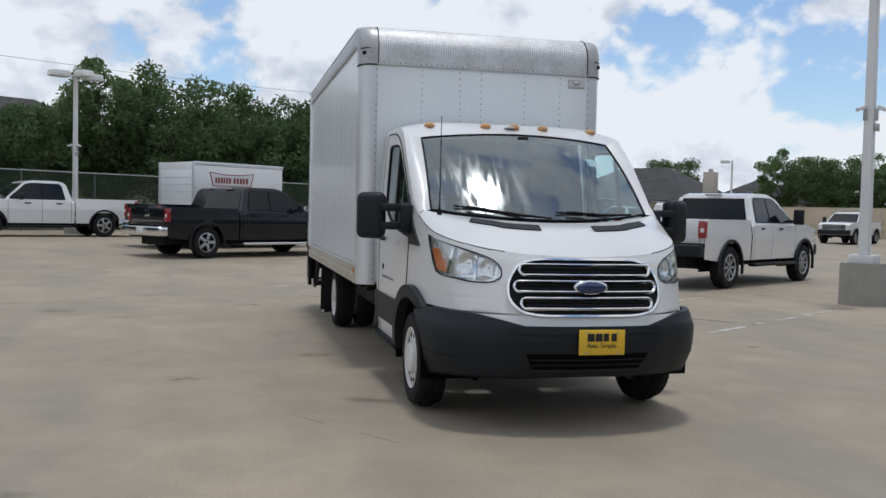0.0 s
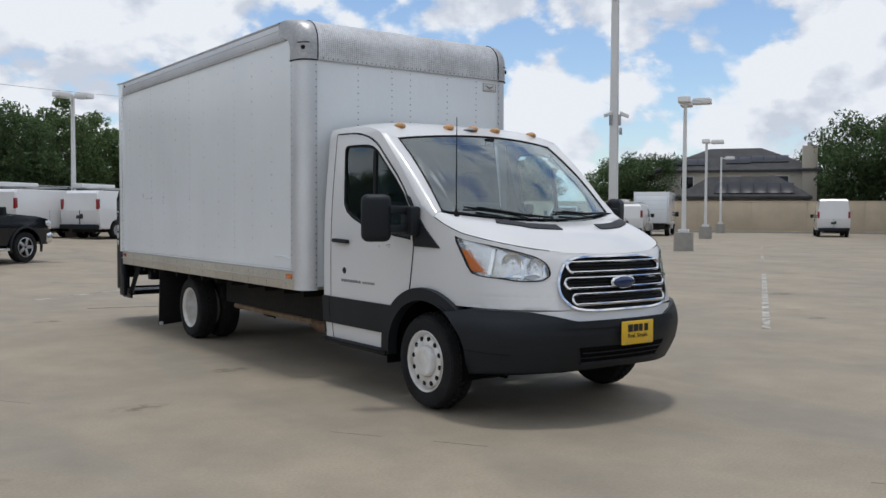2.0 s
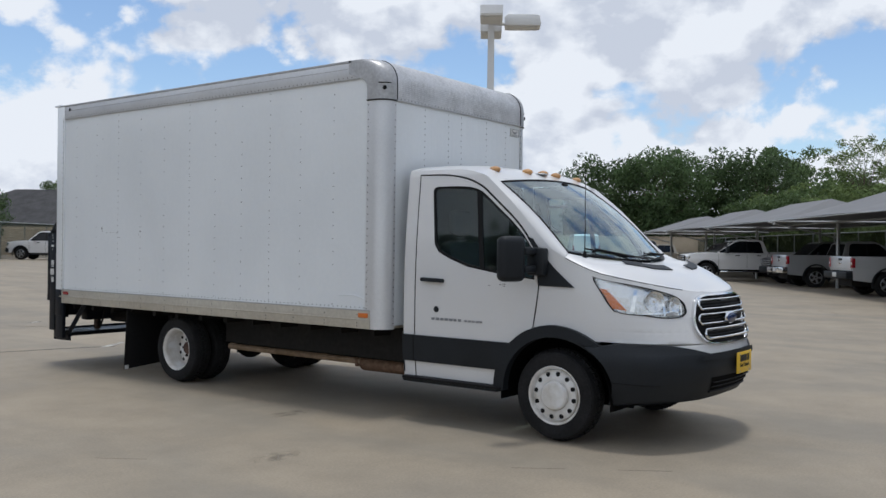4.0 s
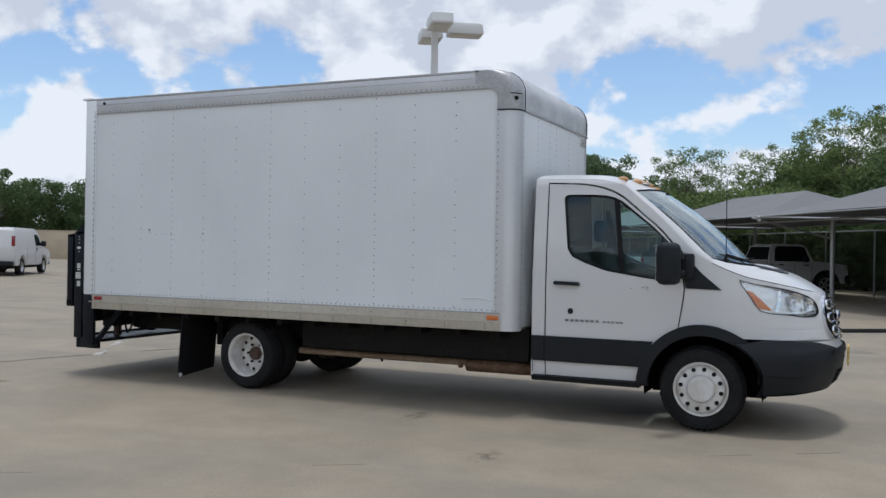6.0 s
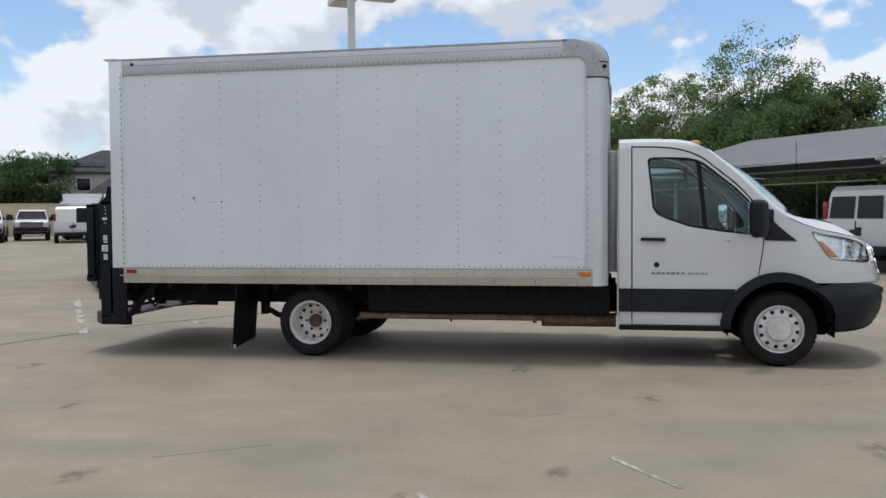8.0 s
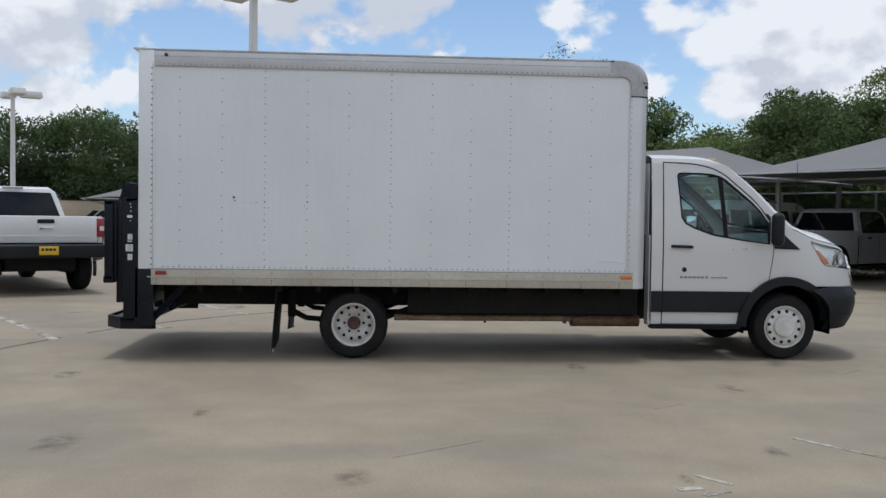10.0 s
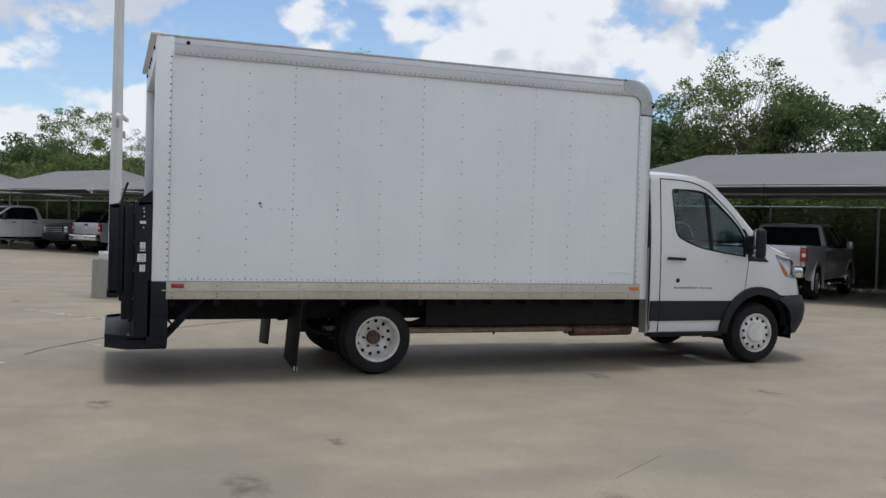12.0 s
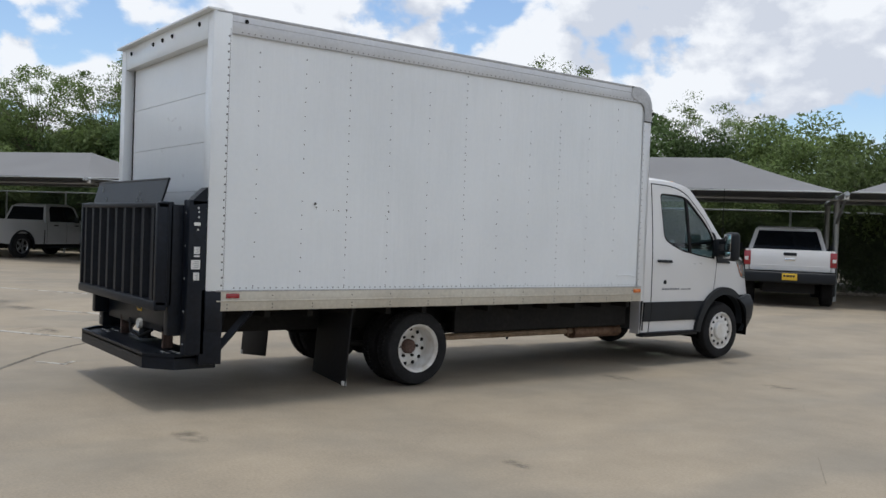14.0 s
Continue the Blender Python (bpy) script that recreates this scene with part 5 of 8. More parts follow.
def box_van(m, label, length, height, logo=False, cab=True, floor=0.85):
    """A white box body on wheels, x ahead from the rear end."""
    c = thing("box_truck", m, label, "box truck", "parked box trucks")
    hw = 1.15
    b = part("box_body", boxed(0, length, -hw, hw, floor, height, 0.03), M_CARWHITE, c)
    for s in (1, -1):
        part("top_rail", boxed(-0.01, length + 0.01, s * (hw - 0.03), s * (hw + 0.015), height - 0.12, height + 0.012, 0.008), M_POSTALU, b)
        part("bottom_rail", boxed(-0.01, length + 0.01, s * (hw - 0.03), s * (hw + 0.015), floor - 0.06, floor + 0.08, 0.008), M_POSTALU, b)
        part("rear_post", boxed(-0.03, 0.1, s * (hw - 0.1), s * (hw + 0.01), floor, height, 0.01), M_POSTALU, b)
        wheel(c, 1.4, s * (hw - 0.22), 0.40, s, M_RIM, 0.30, 0)
        if cab:
            wheel(c, length + 0.9, s * (hw - 0.22), 0.40, s, M_RIM, 0.26, 0)
    door = part("roll_door", boxed(-0.015, 0.01, -hw + 0.14, hw - 0.14, floor + 0.06, height - 0.28, 0.004), M_BOXSKIN, c, "ribbed roll-up door")
    for k in range(5):
        z = floor + 0.1 + (height - floor - 0.45) * (k + 0.8) / 5.6
        part("door_rib", boxed(-0.02, -0.012, -hw + 0.15, hw - 0.15, z, z + 0.018), M_POSTALU, door, smooth=0)
    part("rear_bumper", boxed(-0.12, 0.0, -hw, hw, 0.45, 0.6, 0.015), M_CHASSIS, c)
    part("chassis", boxed(0.0, length + (1.6 if cab else 0), -0.5, 0.5, 0.42, floor), M_CHASSIS, c)
    if cab:
        o = [(length + 0.12, 0.45), (length + 2.1, 0.45), (length + 2.15, 1.0), (length + 1.5, 1.25), (length + 0.95, 2.0), (length + 0.12, 2.1)]
        k = part("cab", prism(bmesh.new(), o, -0.98, 0.98, 0.05), M_CARWHITE, c)
        for s in (1, -1):
            pane(k, [(length + x, s * 0.985, z) for x, z in ((0.35, 1.3), (0.35, 1.9), (0.9, 1.9), (1.3, 1.32))], lift=(0, s * 0.006, 0))
            part("mirror", boxed(length + 1.1, length + 1.2, s * 1.05, s * 1.3, 1.3, 1.65, 0.03), M_PLASTIC, c)
    if logo:
        # an outlined bow-tie sign with dark red bars for its lettering
        y = -hw - 0.004
        part("sign_outline", prism(bmesh.new(), [(0.60, 2.40), (1.2, 2.33), (1.9, 2.33), (2.5, 2.40), (2.36, 1.90), (0.74, 1.90)], y - 0.006, y + 0.002), M_REDINK, b, smooth=0)
        part("sign_field", prism(bmesh.new(), [(0.65, 2.37), (1.2, 2.30), (1.9, 2.30), (2.45, 2.37), (2.325, 1.93), (0.775, 1.93)], y - 0.010, y - 0.004), M_CARWHITE, b, smooth=0)
        bars(c, "sign_bar", lambda s, z, q: (0.84 + s, y - 0.010 - q, 2.01 + z), 0.68, 0.2, 6, M_REDINK, seed=4)
        bars(c, "sign_bar", lambda s, z, q: (1.60 + s, y - 0.010 - q, 2.01 + z), 0.66, 0.2, 5, M_REDINK, seed=7)
    return c


def parked():
    # under the canopies, noses to the fence unless said
    pickup(stand(3.55, -7.0, -90), M_CARWHITE, "white pickup with a yellow dealer plate backed under the canopy edge", plate_mat=M_YELLOW)
    pickup(stand(7.75, -7.85, -90), M_CARSILVER, "silver pickup with chrome bumper under the canopy", chrome=True, dark_trim=False)
    pickup(stand(11.8, -8.1, -90), M_CARPALE, "pale silver compact pickup under the canopy", dark_trim=True, wb=3.3)
    van(stand(14.1, -8.0, -90), "white passenger van with dark rear windows under the canopy", windows=True)
    pickup(stand(28.75, -8.1, -90), M_CARPALE, "pale silver compact pickup under the far canopy", dark_trim=True, wb=3.3)
    pickup(stand(35.7, -8.3, -90), M_CARSILVER, "silver pickup with a chrome bumper under the far canopy", chrome=True)
    pickup(stand(38.7, -12.2, 90), M_CARGREY, "dark grey pickup facing out under the far canopy")
    pickup(stand(41.9, -9.4, 90), M_CARWHITE, "white lifted pickup facing out of the canopy", hd=True, chrome=True)
    pickup(stand(49.0, -10.6, 90), M_CARSILVER, "silver pickup facing out of the canopy", chrome=True)
    pickup(stand(69.5, -11.0, 90), M_CARTAN, "tan old pickup by the wall")
    # the open lot
    pickup(stand(17.38, 8.91, 0), M_CARWHITE, "white heavy-duty pickup with towing mirrors and a yellow plate", hd=True, plate_mat=M_YELLOW)
    pickup(stand(60.5, 14.6, 180), M_CARWHITE, "white pickup facing the box truck", hd=True)
    pickup(stand(61.5, 19.2, 180), M_CARWHITE, "white work pickup with a black roof rack", rack=True, hd=True)
    pickup(stand(65.0, 12.2, 180), M_CARWHITE, "white lifted pickup near the wall", hd=True)
    van(stand(54.2, 9.9, 0), "white cargo van seen from behind", rack=True)
    box_van(stand(60.0, 9.2, 0), "white box truck parked by the wall", 4.6, 2.95)
    van(stand(63.5, -2.2, 0), "white high-roof cargo van by the wall", high=0.45)
    van(stand(39.2, 20.3, 0), "white cargo van standing alone on the lot")
    pickup(stand(55.8, 31.4, 93), M_CARWHITE, "white pickup standing side-on on the open lot")
    pickup(stand(59.5, 26.5, 180), M_CARWHITE, "white pickup with a dark grille behind the lone van")
    # along the north side
    pickup(stand(13.2, 21.25, 0), M_CARBLACK, "black pickup with a chrome rear bumper and alloy wheels", wb=3.85, chrome=True, dark_trim=True)
    pickup(stand(14.9, 24.6, 0), M_CARBLACK, "second black pickup parked alongside", chrome=True)
    box_van(stand(17.3, 28.55, 0), "white box trailer with a dark red bow-tie sign", 3.8, 2.73, logo=True, cab=False)
    pickup(stand(15.4, 30.75, 172), M_CARWHITE, "white crew-cab pickup by the north fence")
    van(stand(28.2, 31.5, 0), "white cargo van with a roof rack by the north fence", rack=True)
    van(stand(30.4, 29.3, 0), "white cargo van with a roof rack beside another van", rack=True)
    van(stand(35.5, 30.6, 0), "white cargo van with a ladder rack", rack=True)


parked()

# ---------------------------------------------------------------- the box truck
# Its own axes: x across (the kerb side is +x), y back from the front axle, z up.
TRUCK = thing("delivery_truck", pose(2.245, 6.35, 0), "white cutaway delivery truck with riveted box and black liftgate", "truck")

# plan of the cab's skin, from the middle of the nose round to the back of the door
PLAN = [(0, -1.0), (0.25, -0.988), (0.45, -0.955), (0.60, -0.89), (0.72, -0.80), (0.805, -0.69), (0.862, -0.55), (0.905, -0.38), (0.935, -0.18), (0.953, 0.05), (0.97, 0.4), (0.977, 0.8), (0.977, 1.52)]


def smooth_plan():
    p = [(-PLAN[1][0], PLAN[1][1])] + PLAN + [(0.977, 1.8)]
    out = []
    for i in range(1, len(p) - 2):
        for k in range(8):
            t = k / 8
            q = []
            for c in (0, 1):
                a, b, d, e = (p[i + j][c] for j in (-1, 0, 1, 2))
                q.append(0.5 * (2 * b + (d - a) * t + (2 * a - 5 * b + 4 * d - e) * t * t + (3 * b - a - 3 * d + e) * t ** 3))
            out.append(q)
    out.append(list(PLAN[-1]))
    return np.array(out)


CURVE = smooth_plan()
RUN = np.r_[0, np.cumsum(np.linalg.norm(np.diff(CURVE, axis=0), axis=1))]
WIDE_Z, WIDE = (0.30, 0.55, 0.75, 1.10, 1.30, 1.50, 1.80, 2.05, 2.12), (0.965, 0.99, 1.0, 1.0, 0.995, 0.985, 0.960, 0.935, 0.91)
SHIFT_Z, SHIFT = (0.30, 0.40, 0.50, 0.60, 0.70, 0.78, 0.90, 1.0, 1.1, 1.2, 1.3, 1.5), (0.10, 0.03, -0.02, -0.04, -0.025, 0.005, 0.04, 0.065, 0.095, 0.15, 0.22, 0.24)


def s_x(x):
    return float(np.interp(x, CURVE[:, 0], RUN))


def s_y(y):
    return float(np.interp(y, CURVE[:, 1], RUN))


def skin(s, z, side=1, proud=0.0):
    """A place on the cab's skin: s along the plan, z up."""
    x, y = np.interp(s, RUN, CURVE[:, 0]), np.interp(s, RUN, CURVE[:, 1])
    x2, y2 = np.interp(s + 0.01, RUN, CURVE[:, 0]), np.interp(s + 0.01, RUN, CURVE[:, 1])
    x1, y1 = np.interp(max(0, s - 0.01), RUN, CURVE[:, 0]), np.interp(max(0, s - 0.01), RUN, CURVE[:, 1])
    n = Vector((y2 - y1, -(x2 - x1))).normalized() if s > 0.012 else Vector((0, -1))
    front = max(0.0, (0.4 - y) / 1.4)
    px = x * np.interp(z, WIDE_Z, WIDE) + n.x * proud
    py = y + np.interp(z, SHIFT_Z, SHIFT) * front + n.y * proud
    return Vector((side * px, py, z))


def on_skin(side, proud=0.0):
    return lambda s, z: skin(s, z, side, proud)


def bumper_skin(side, proud):
    """The cab's skin with the bumper's ends swelling out past the wings."""
    def place(s, z):
        y = float(np.interp(s, RUN, CURVE[:, 1]))
        f = min(1.0, max(0.0, (y + 0.93) / 0.35))
        return skin(s, z, side, proud + 0.085 * f * f * (3 - 2 * f) * float(np.interp(z, (0.3, 0.45, 0.66, 0.78), (0.75, 1.0, 1.0, 0.55))))
    return place


ARCH_Z, ARCH_IN, ARCH_OUT = 0.345, 0.445, 0.535


def arch_points(radius, a0, a1, n=16):
    """Along the wheel arch, angles from the front over the top to the back."""
    return [(s_y(-radius * math.cos(radians(a0 + (a1 - a0) * k / n))), ARCH_Z + radius * math.sin(radians(a0 + (a1 - a0) * k / n))) for k in range(n + 1)]


NOSE_TOP = [(s_y(-0.15), 1.385), (s_y(-0.30), 1.325), (s_y(-0.46), 1.272), (s_x(0.83), 1.235), (s_x(0.73), 1.20), (s_x(0.6), 1.172), (s_x(0.45), 1.153), (s_x(0.25), 1.14), (0.0, 1.136)]
LAMP = [(s_y(-0.355), 1.262), (s_y(-0.47), 1.228), (s_x(0.80), 1.193), (s_x(0.69), 1.155), (s_x(0.60), 1.12), (s_x(0.545), 1.07), (s_x(0.54), 1.0), (s_x(0.60), 0.962), (s_x(0.72), 0.957), (s_x(0.80), 0.975), (s_y(-0.55), 0.985), (s_y(-0.46), 1.01)]
BUMPER_TOP = [(0.0, 0.70), (s_x(0.42), 0.70), (s_x(0.56), 0.735), (s_x(0.70), 0.765), (s_y(-0.5), 0.775)]
WINDOW = [(1.195, 1.925), (1.15, 1.48), (1.105, 1.415), (1.0, 1.365), (0.81, 1.30), (0.5, 1.25), (0.16, 1.215), (0.15, 1.42), (0.27, 1.56), (0.64, 1.865), (0.69, 1.903), (0.75, 1.93), (0.83, 1.948), (0.95, 1.955), (1.15, 1.957), (1.18, 1.948)]


ROOF_EDGE = [(0.66, 2.03), (0.72, 2.053), (0.78, 2.07), (0.85, 2.084), (0.92, 2.093), (1.1, 2.10), (1.46, 2.10)]
DOOR_TOP = [(0.30, 1.63), (0.66, 1.93), (0.71, 1.962), (0.77, 1.992), (0.84, 2.018), (0.92, 2.038), (1.0, 2.052), (1.1, 2.06), (1.345, 2.066)]


def rounded(pts, share=0.25, times=1):
    """Cuts the corners of a closed outline, again and again."""
    for _ in range(times):
        out = []
        for (a, b), (p, q) in zip(pts, pts[1:] + pts[:1]):
            out += [(a + (p - a) * share, b + (q - b) * share), (p + (a - p) * share, q + (b - q) * share)]
        pts = out
    return pts


LAMP = rounded(LAMP, 0.2)


def in_s(pts):
    return [(s_y(y), z) for y, z in pts]


def shrink(pts, by):
    cx, cz = sum(p[0] for p in pts) / len(pts), sum(p[1] for p in pts) / len(pts)
    return [(a + (cx - a) * by / max(0.05, math.hypot(a - cx, b - cz)), b + (cz - b) * by / max(0.05, math.hypot(a - cx, b - cz))) for a, b in pts]


def densify(pts, step=0.06):
    out = []
    for (a, b), (p, q) in zip(pts, pts[1:]):
        k = max(1, round(math.hypot(p - a, q - b) / step))
        out += [(a + (p - a) * i / k, b + (q - b) * i / k) for i in range(k)]
    return out + [pts[-1]]


def prism_x(x0, x1, outline):
    """An outline in (y, z) pulled along x."""
    bm = prism(bmesh.new(), outline, 0, x1 - x0)
    bmesh.ops.transform(bm, matrix=Matrix(((0, 1, 0, x0), (1, 0, 0, 0), (0, 0, 1, 0), (0, 0, 0, 1))), verts=bm.verts)
    return bm


def band(bm, outline, shape_in, shape_out):
    """A solid made of an outline on two skins."""
    outline = densify(outline + outline[:1], 0.03)[:-1]
    lo, hi = [bm.verts.new(shape_in(s, z)) for s, z in outline], [bm.verts.new(shape_out(s, z)) for s, z in outline]
    n = len(outline)
    for k in range(n):
        bm.faces.new((lo[k], lo[(k + 1) % n], hi[(k + 1) % n], hi[k]))
    return bm


def skin_panel(outline, side, proud=0.0, thick=0.012, holes=(), step=0.045):
    """A panel on the skin with turned-in edges."""
    bm = plate(bmesh.new(), outline, on_skin(side, proud), step=step, holes=list(holes))
    for lp in (outline, *holes):
        band(bm, lp, on_skin(side, proud - thick), on_skin(side, proud))
    return bm


def ring_on(outline, side, inner, proud, thick):
    """A frame between an outline and the same drawn in."""
    bm = plate(bmesh.new(), outline, on_skin(side, proud), step=0.03, holes=[inner])
    for lp in (outline, inner):
        band(bm, lp, on_skin(side, proud - thick), on_skin(side, proud))
    return bm


def tube(bm, pts, r, seg=6):
    """One round bar bent along points."""
    p = [Vector(q) for q in pts]
    p = [q for k, q in enumerate(p) if k == 0 or (q - p[k - 1]).length > 1e-4]
    ways = [(b - a).normalized() for a, b in zip(p, p[1:])]
    side = ways[0].orthogonal().normalized()
    rings = []
    for k, q in enumerate(p):
        w = (ways[max(0, k - 1)] + ways[min(k, len(ways) - 1)]).normalized()
        side = (side - w * side.dot(w)).normalized()
        up = w.cross(side)
        rings.append([bm.verts.new(q + (side * math.cos(2 * math.pi * (j + 0.5) / seg) + up * math.sin(2 * math.pi * (j + 0.5) / seg)) * r) for j in range(seg)])
    for a, b in zip(rings, rings[1:]):
        for j in range(seg):
            bm.faces.new((a[j], a[(j + 1) % seg], b[(j + 1) % seg], b[j]))
    bm.faces.new(rings[0])
    bm.faces.new(rings[-1])
    return bm


def windscreen_point(g, f):
    lo = Vector((0.835 * g, -0.285 + 0.255 * g * g, 1.365 + 0.06 * g * g))
    hi = Vector((0.78 * g, 0.525 + 0.095 * g * g, 2.035 - 0.045 * g * g))
    p = lo.lerp(hi, f)
    return p + Vector((0, -0.03, 0.035)) * math.sin(math.pi * f) * (1 - 0.4 * g * g)


def cab():
    c = TRUCK
    for side in (-1, 1):
        body = BUMPER_TOP + arch_points(ARCH_OUT - 0.02, 57, 112, 10)
        body += in_s([(0.118, 1.17), (0.128, 1.46)] + DOOR_TOP + [(1.345, 0.375), (1.46, 0.375)] + ROOF_EDGE[::-1] + [(0.44, 1.84), (0.22, 1.65), (0.0, 1.46)])
        body += NOSE_TOP
        part("side_panel", skin_panel(body, side, holes=[LAMP]), M_WHITE, c)
        door = in_s([(1.337, 0.378), (0.53, 0.378)]) + arch_points(ARCH_OUT - 0.02, 172, 112.6, 8)
        door += in_s([(0.126, 1.17), (0.137, 1.452)] + [(min(1.337, y + 0.006), z - 0.010) for y, z in DOOR_TOP])
        d = part("door", skin_panel(door, side, 0.002, holes=[in_s(WINDOW)]), M_WHITE, c)
        part("door_seam", tube(bmesh.new(), [skin(a, b, side, 0.0008) for a, b in densify(door[10:] + door[:1])], 0.0045, 5), M_RUBBER, c)
        inner = shrink(WINDOW, 0.022)
        part("window_seal", ring_on(in_s(WINDOW), side, in_s(inner), -0.002, 0.02), M_RUBBER, d)
        part("door_glass", plate(bmesh.new(), in_s(shrink(WINDOW, 0.012)), on_skin(side, -0.012), step=0.08), M_GLASS, d, "tinted door glass")
        part("vent_divider", skin_panel(in_s([(0.755, 1.94), (0.715, 1.94), (0.645, 1.262), (0.685, 1.268)]), side, 0.0, 0.02), M_RUBBER, d)
        part("door_lining", plate(bmesh.new(), in_s([(1.27, 0.5), (0.56, 0.5), (0.2, 0.9), (0.16, 1.22), (0.5, 1.25), (0.81, 1.29), (1.0, 1.36), (1.15, 1.47), (1.25, 1.9), (1.29, 1.9)]), on_skin(side, -0.06), step=0.1), M_INTERIOR, d)
        # black bowl behind the handle, the lock and the word on the door as plain bars
        h = part("door_handle", skin_panel(in_s([(1.255, 1.172), (1.035, 1.166), (1.03, 1.182), (1.04, 1.197), (1.25, 1.203), (1.262, 1.19)]), side, 0.038, 0.03), M_PLASTIC, d, "black door handle")
        part("handle_bowl", skin_panel(in_s([(1.22, 1.155), (1.08, 1.152), (1.07, 1.19), (1.09, 1.222), (1.15, 1.232), (1.21, 1.222)]), side, 0.004, 0.003), M_WHITE, d)
        lock = skin(s_y(1.112), 0.945, side, 0.0)
        part("door_lock", rodded(lock, lock + Vector((side * 0.008, 0, 0)), 0.026, 0.024, 16), M_PLASTIC, d)
        if side < 0:
            bars(c, "badge_bar", lambda s, z, q: skin(s_y(1.158 - s), 0.855 + z, -1, 0.003 + q), 0.315, 0.021, 7, M_BADGE, seed=3)
            bars(c, "badge_bar", lambda s, z, q: skin(s_y(0.825 - s), 0.855 + z, -1, 0.003 + q), 0.185, 0.017, 5, M_GREYINK, seed=9)
        if side < 0:
            for k, (y, z, w) in enumerate(((0.475, 1.171, 0.035), (0.50, 1.166, 0.02), (0.472, 1.155, 0.03), (0.60, 1.157, 0.018))):
                part("paint_chip", skin_panel(in_s([(y, z), (y - w, z - 0.002), (y - w * 0.9, z + 0.003), (y - 0.2 * w, z + 0.004)]), side, 0.0035, 0.002), M_SCUFF, d)
        # dark lower cladding and arches
        clad = in_s([(1.46, 0.50), (0.48, 0.50), (0.47, 0.58), (0.43, 0.64), (0.40, 0.72), (1.46, 0.72)])
        part("lower_cladding", skin_panel(clad, side, 0.020, 0.020), M_PLASTIC, c, "dark grey plastic door cladding")
        part("cladding_seam", skin_panel(in_s([(1.346, 0.50), (1.337, 0.50), (1.337, 0.72), (1.346, 0.72)]), side, 0.0215, 0.003), M_RUBBER, c)
        outer, inn = arch_points(ARCH_OUT, 12, 178, 26), arch_points(ARCH_IN, 9, 180, 26)
        part("arch_flare", skin_panel(outer + inn[::-1], side, 0.045, 0.08, step=0.03), M_PLASTIC, c, "dark plastic wheel arch")
        # arch linings take the near-black that has the well's shade in it
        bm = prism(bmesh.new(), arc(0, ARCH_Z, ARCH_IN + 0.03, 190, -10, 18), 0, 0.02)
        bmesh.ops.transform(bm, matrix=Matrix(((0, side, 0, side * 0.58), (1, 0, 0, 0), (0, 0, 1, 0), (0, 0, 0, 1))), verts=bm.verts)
        part("inner_arch", bm, M_RECESS_SHADE, c, smooth=0)
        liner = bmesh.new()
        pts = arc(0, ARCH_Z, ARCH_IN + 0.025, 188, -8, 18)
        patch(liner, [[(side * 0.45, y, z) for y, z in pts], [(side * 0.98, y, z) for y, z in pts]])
        part("arch_liner", liner, M_RECESS_SHADE, c)
        part("side_step", boxed(side * 0.88, side * 0.985, 0.50, 1.46, 0.325, 0.375, 0.012), M_PLASTIC, c, "black running board")
        part("step_ledge", boxed(side * 0.95, side * 1.005, 0.46, 1.45, 0.352, 0.372, 0.006), M_RUBBER, c)
        # head lamp: bowl, reflectors, amber corner, clear lens
        lamp = part("head_lamp", plate(bmesh.new(), LAMP, on_skin(side, -0.035), step=0.03), M_LAMPGREY, c, "clear head lamp with an amber corner")
        bm = band(bmesh.new(), LAMP, on_skin(side, -0.037), on_skin(side, 0.0))
        part("lamp_wall", bm, M_LAMPGREY, lamp)
        part("lamp_rim", ring_on(LAMP, side, shrink(LAMP, 0.008), 0.003, 0.02), M_RUBBER, lamp)
        amber = [(s_y(-0.405), 1.165), (s_y(-0.45), 1.16), (s_y(-0.575), 1.01), (s_y(-0.47), 1.022)]
        part("turn_signal", skin_panel(amber, side, -0.012, 0.03, step=0.03), M_AMBER, lamp, "amber turn signal")
        for sx, z, r in ((0.745, 1.078, 0.074), (0.625, 1.055, 0.058)):
            p, q = skin(s_x(sx), z, side, -0.04), skin(s_x(sx), z, side, -0.012)
            bm = bmesh.new()
            rod(bm, p, q, r * 0.35, r, 20, False)
            part("reflector", bm, M_LAMPGREY, lamp)
            part("bulb", rodded(p, p.lerp(q, 0.6), 0.012, 0.009, 8), M_CHROME, lamp)
        # bright fins between the reflectors and the amber corner
        for sx0, sx1, za, zb in ((0.805, 0.835, 1.17, 1.0), (0.685, 0.70, 1.13, 0.975), (0.565, 0.58, 1.07, 0.985)):
            part("lamp_fin", skin_panel([(s_x(sx0), za), (s_x(sx0 + 0.012), za), (s_x(sx1 + 0.012), zb), (s_x(sx1), zb)], side, -0.010, 0.024, step=0.04), M_CHROME, lamp)
        part("lamp_ledge", skin_panel([(s_x(0.58), 0.985), (s_x(0.62), 0.968), (s_x(0.815), 0.985), (s_x(0.76), 1.0), (s_x(0.70), 1.0), (s_x(0.63), 1.02)], side, -0.02, 0.02, step=0.03), M_CHROME, lamp)
        part("lamp_shade", skin_panel([(s_x(0.60), 0.99), (s_x(0.66), 0.975), (s_x(0.70), 0.992), (s_x(0.64), 1.008)], side, -0.012, 0.01, step=0.03), M_CASTGREY, lamp)
        part("lamp_lens", plate(bmesh.new(), shrink(LAMP, 0.005), on_skin(side, -0.001), step=0.03), M_LENS, lamp, "clear lens")
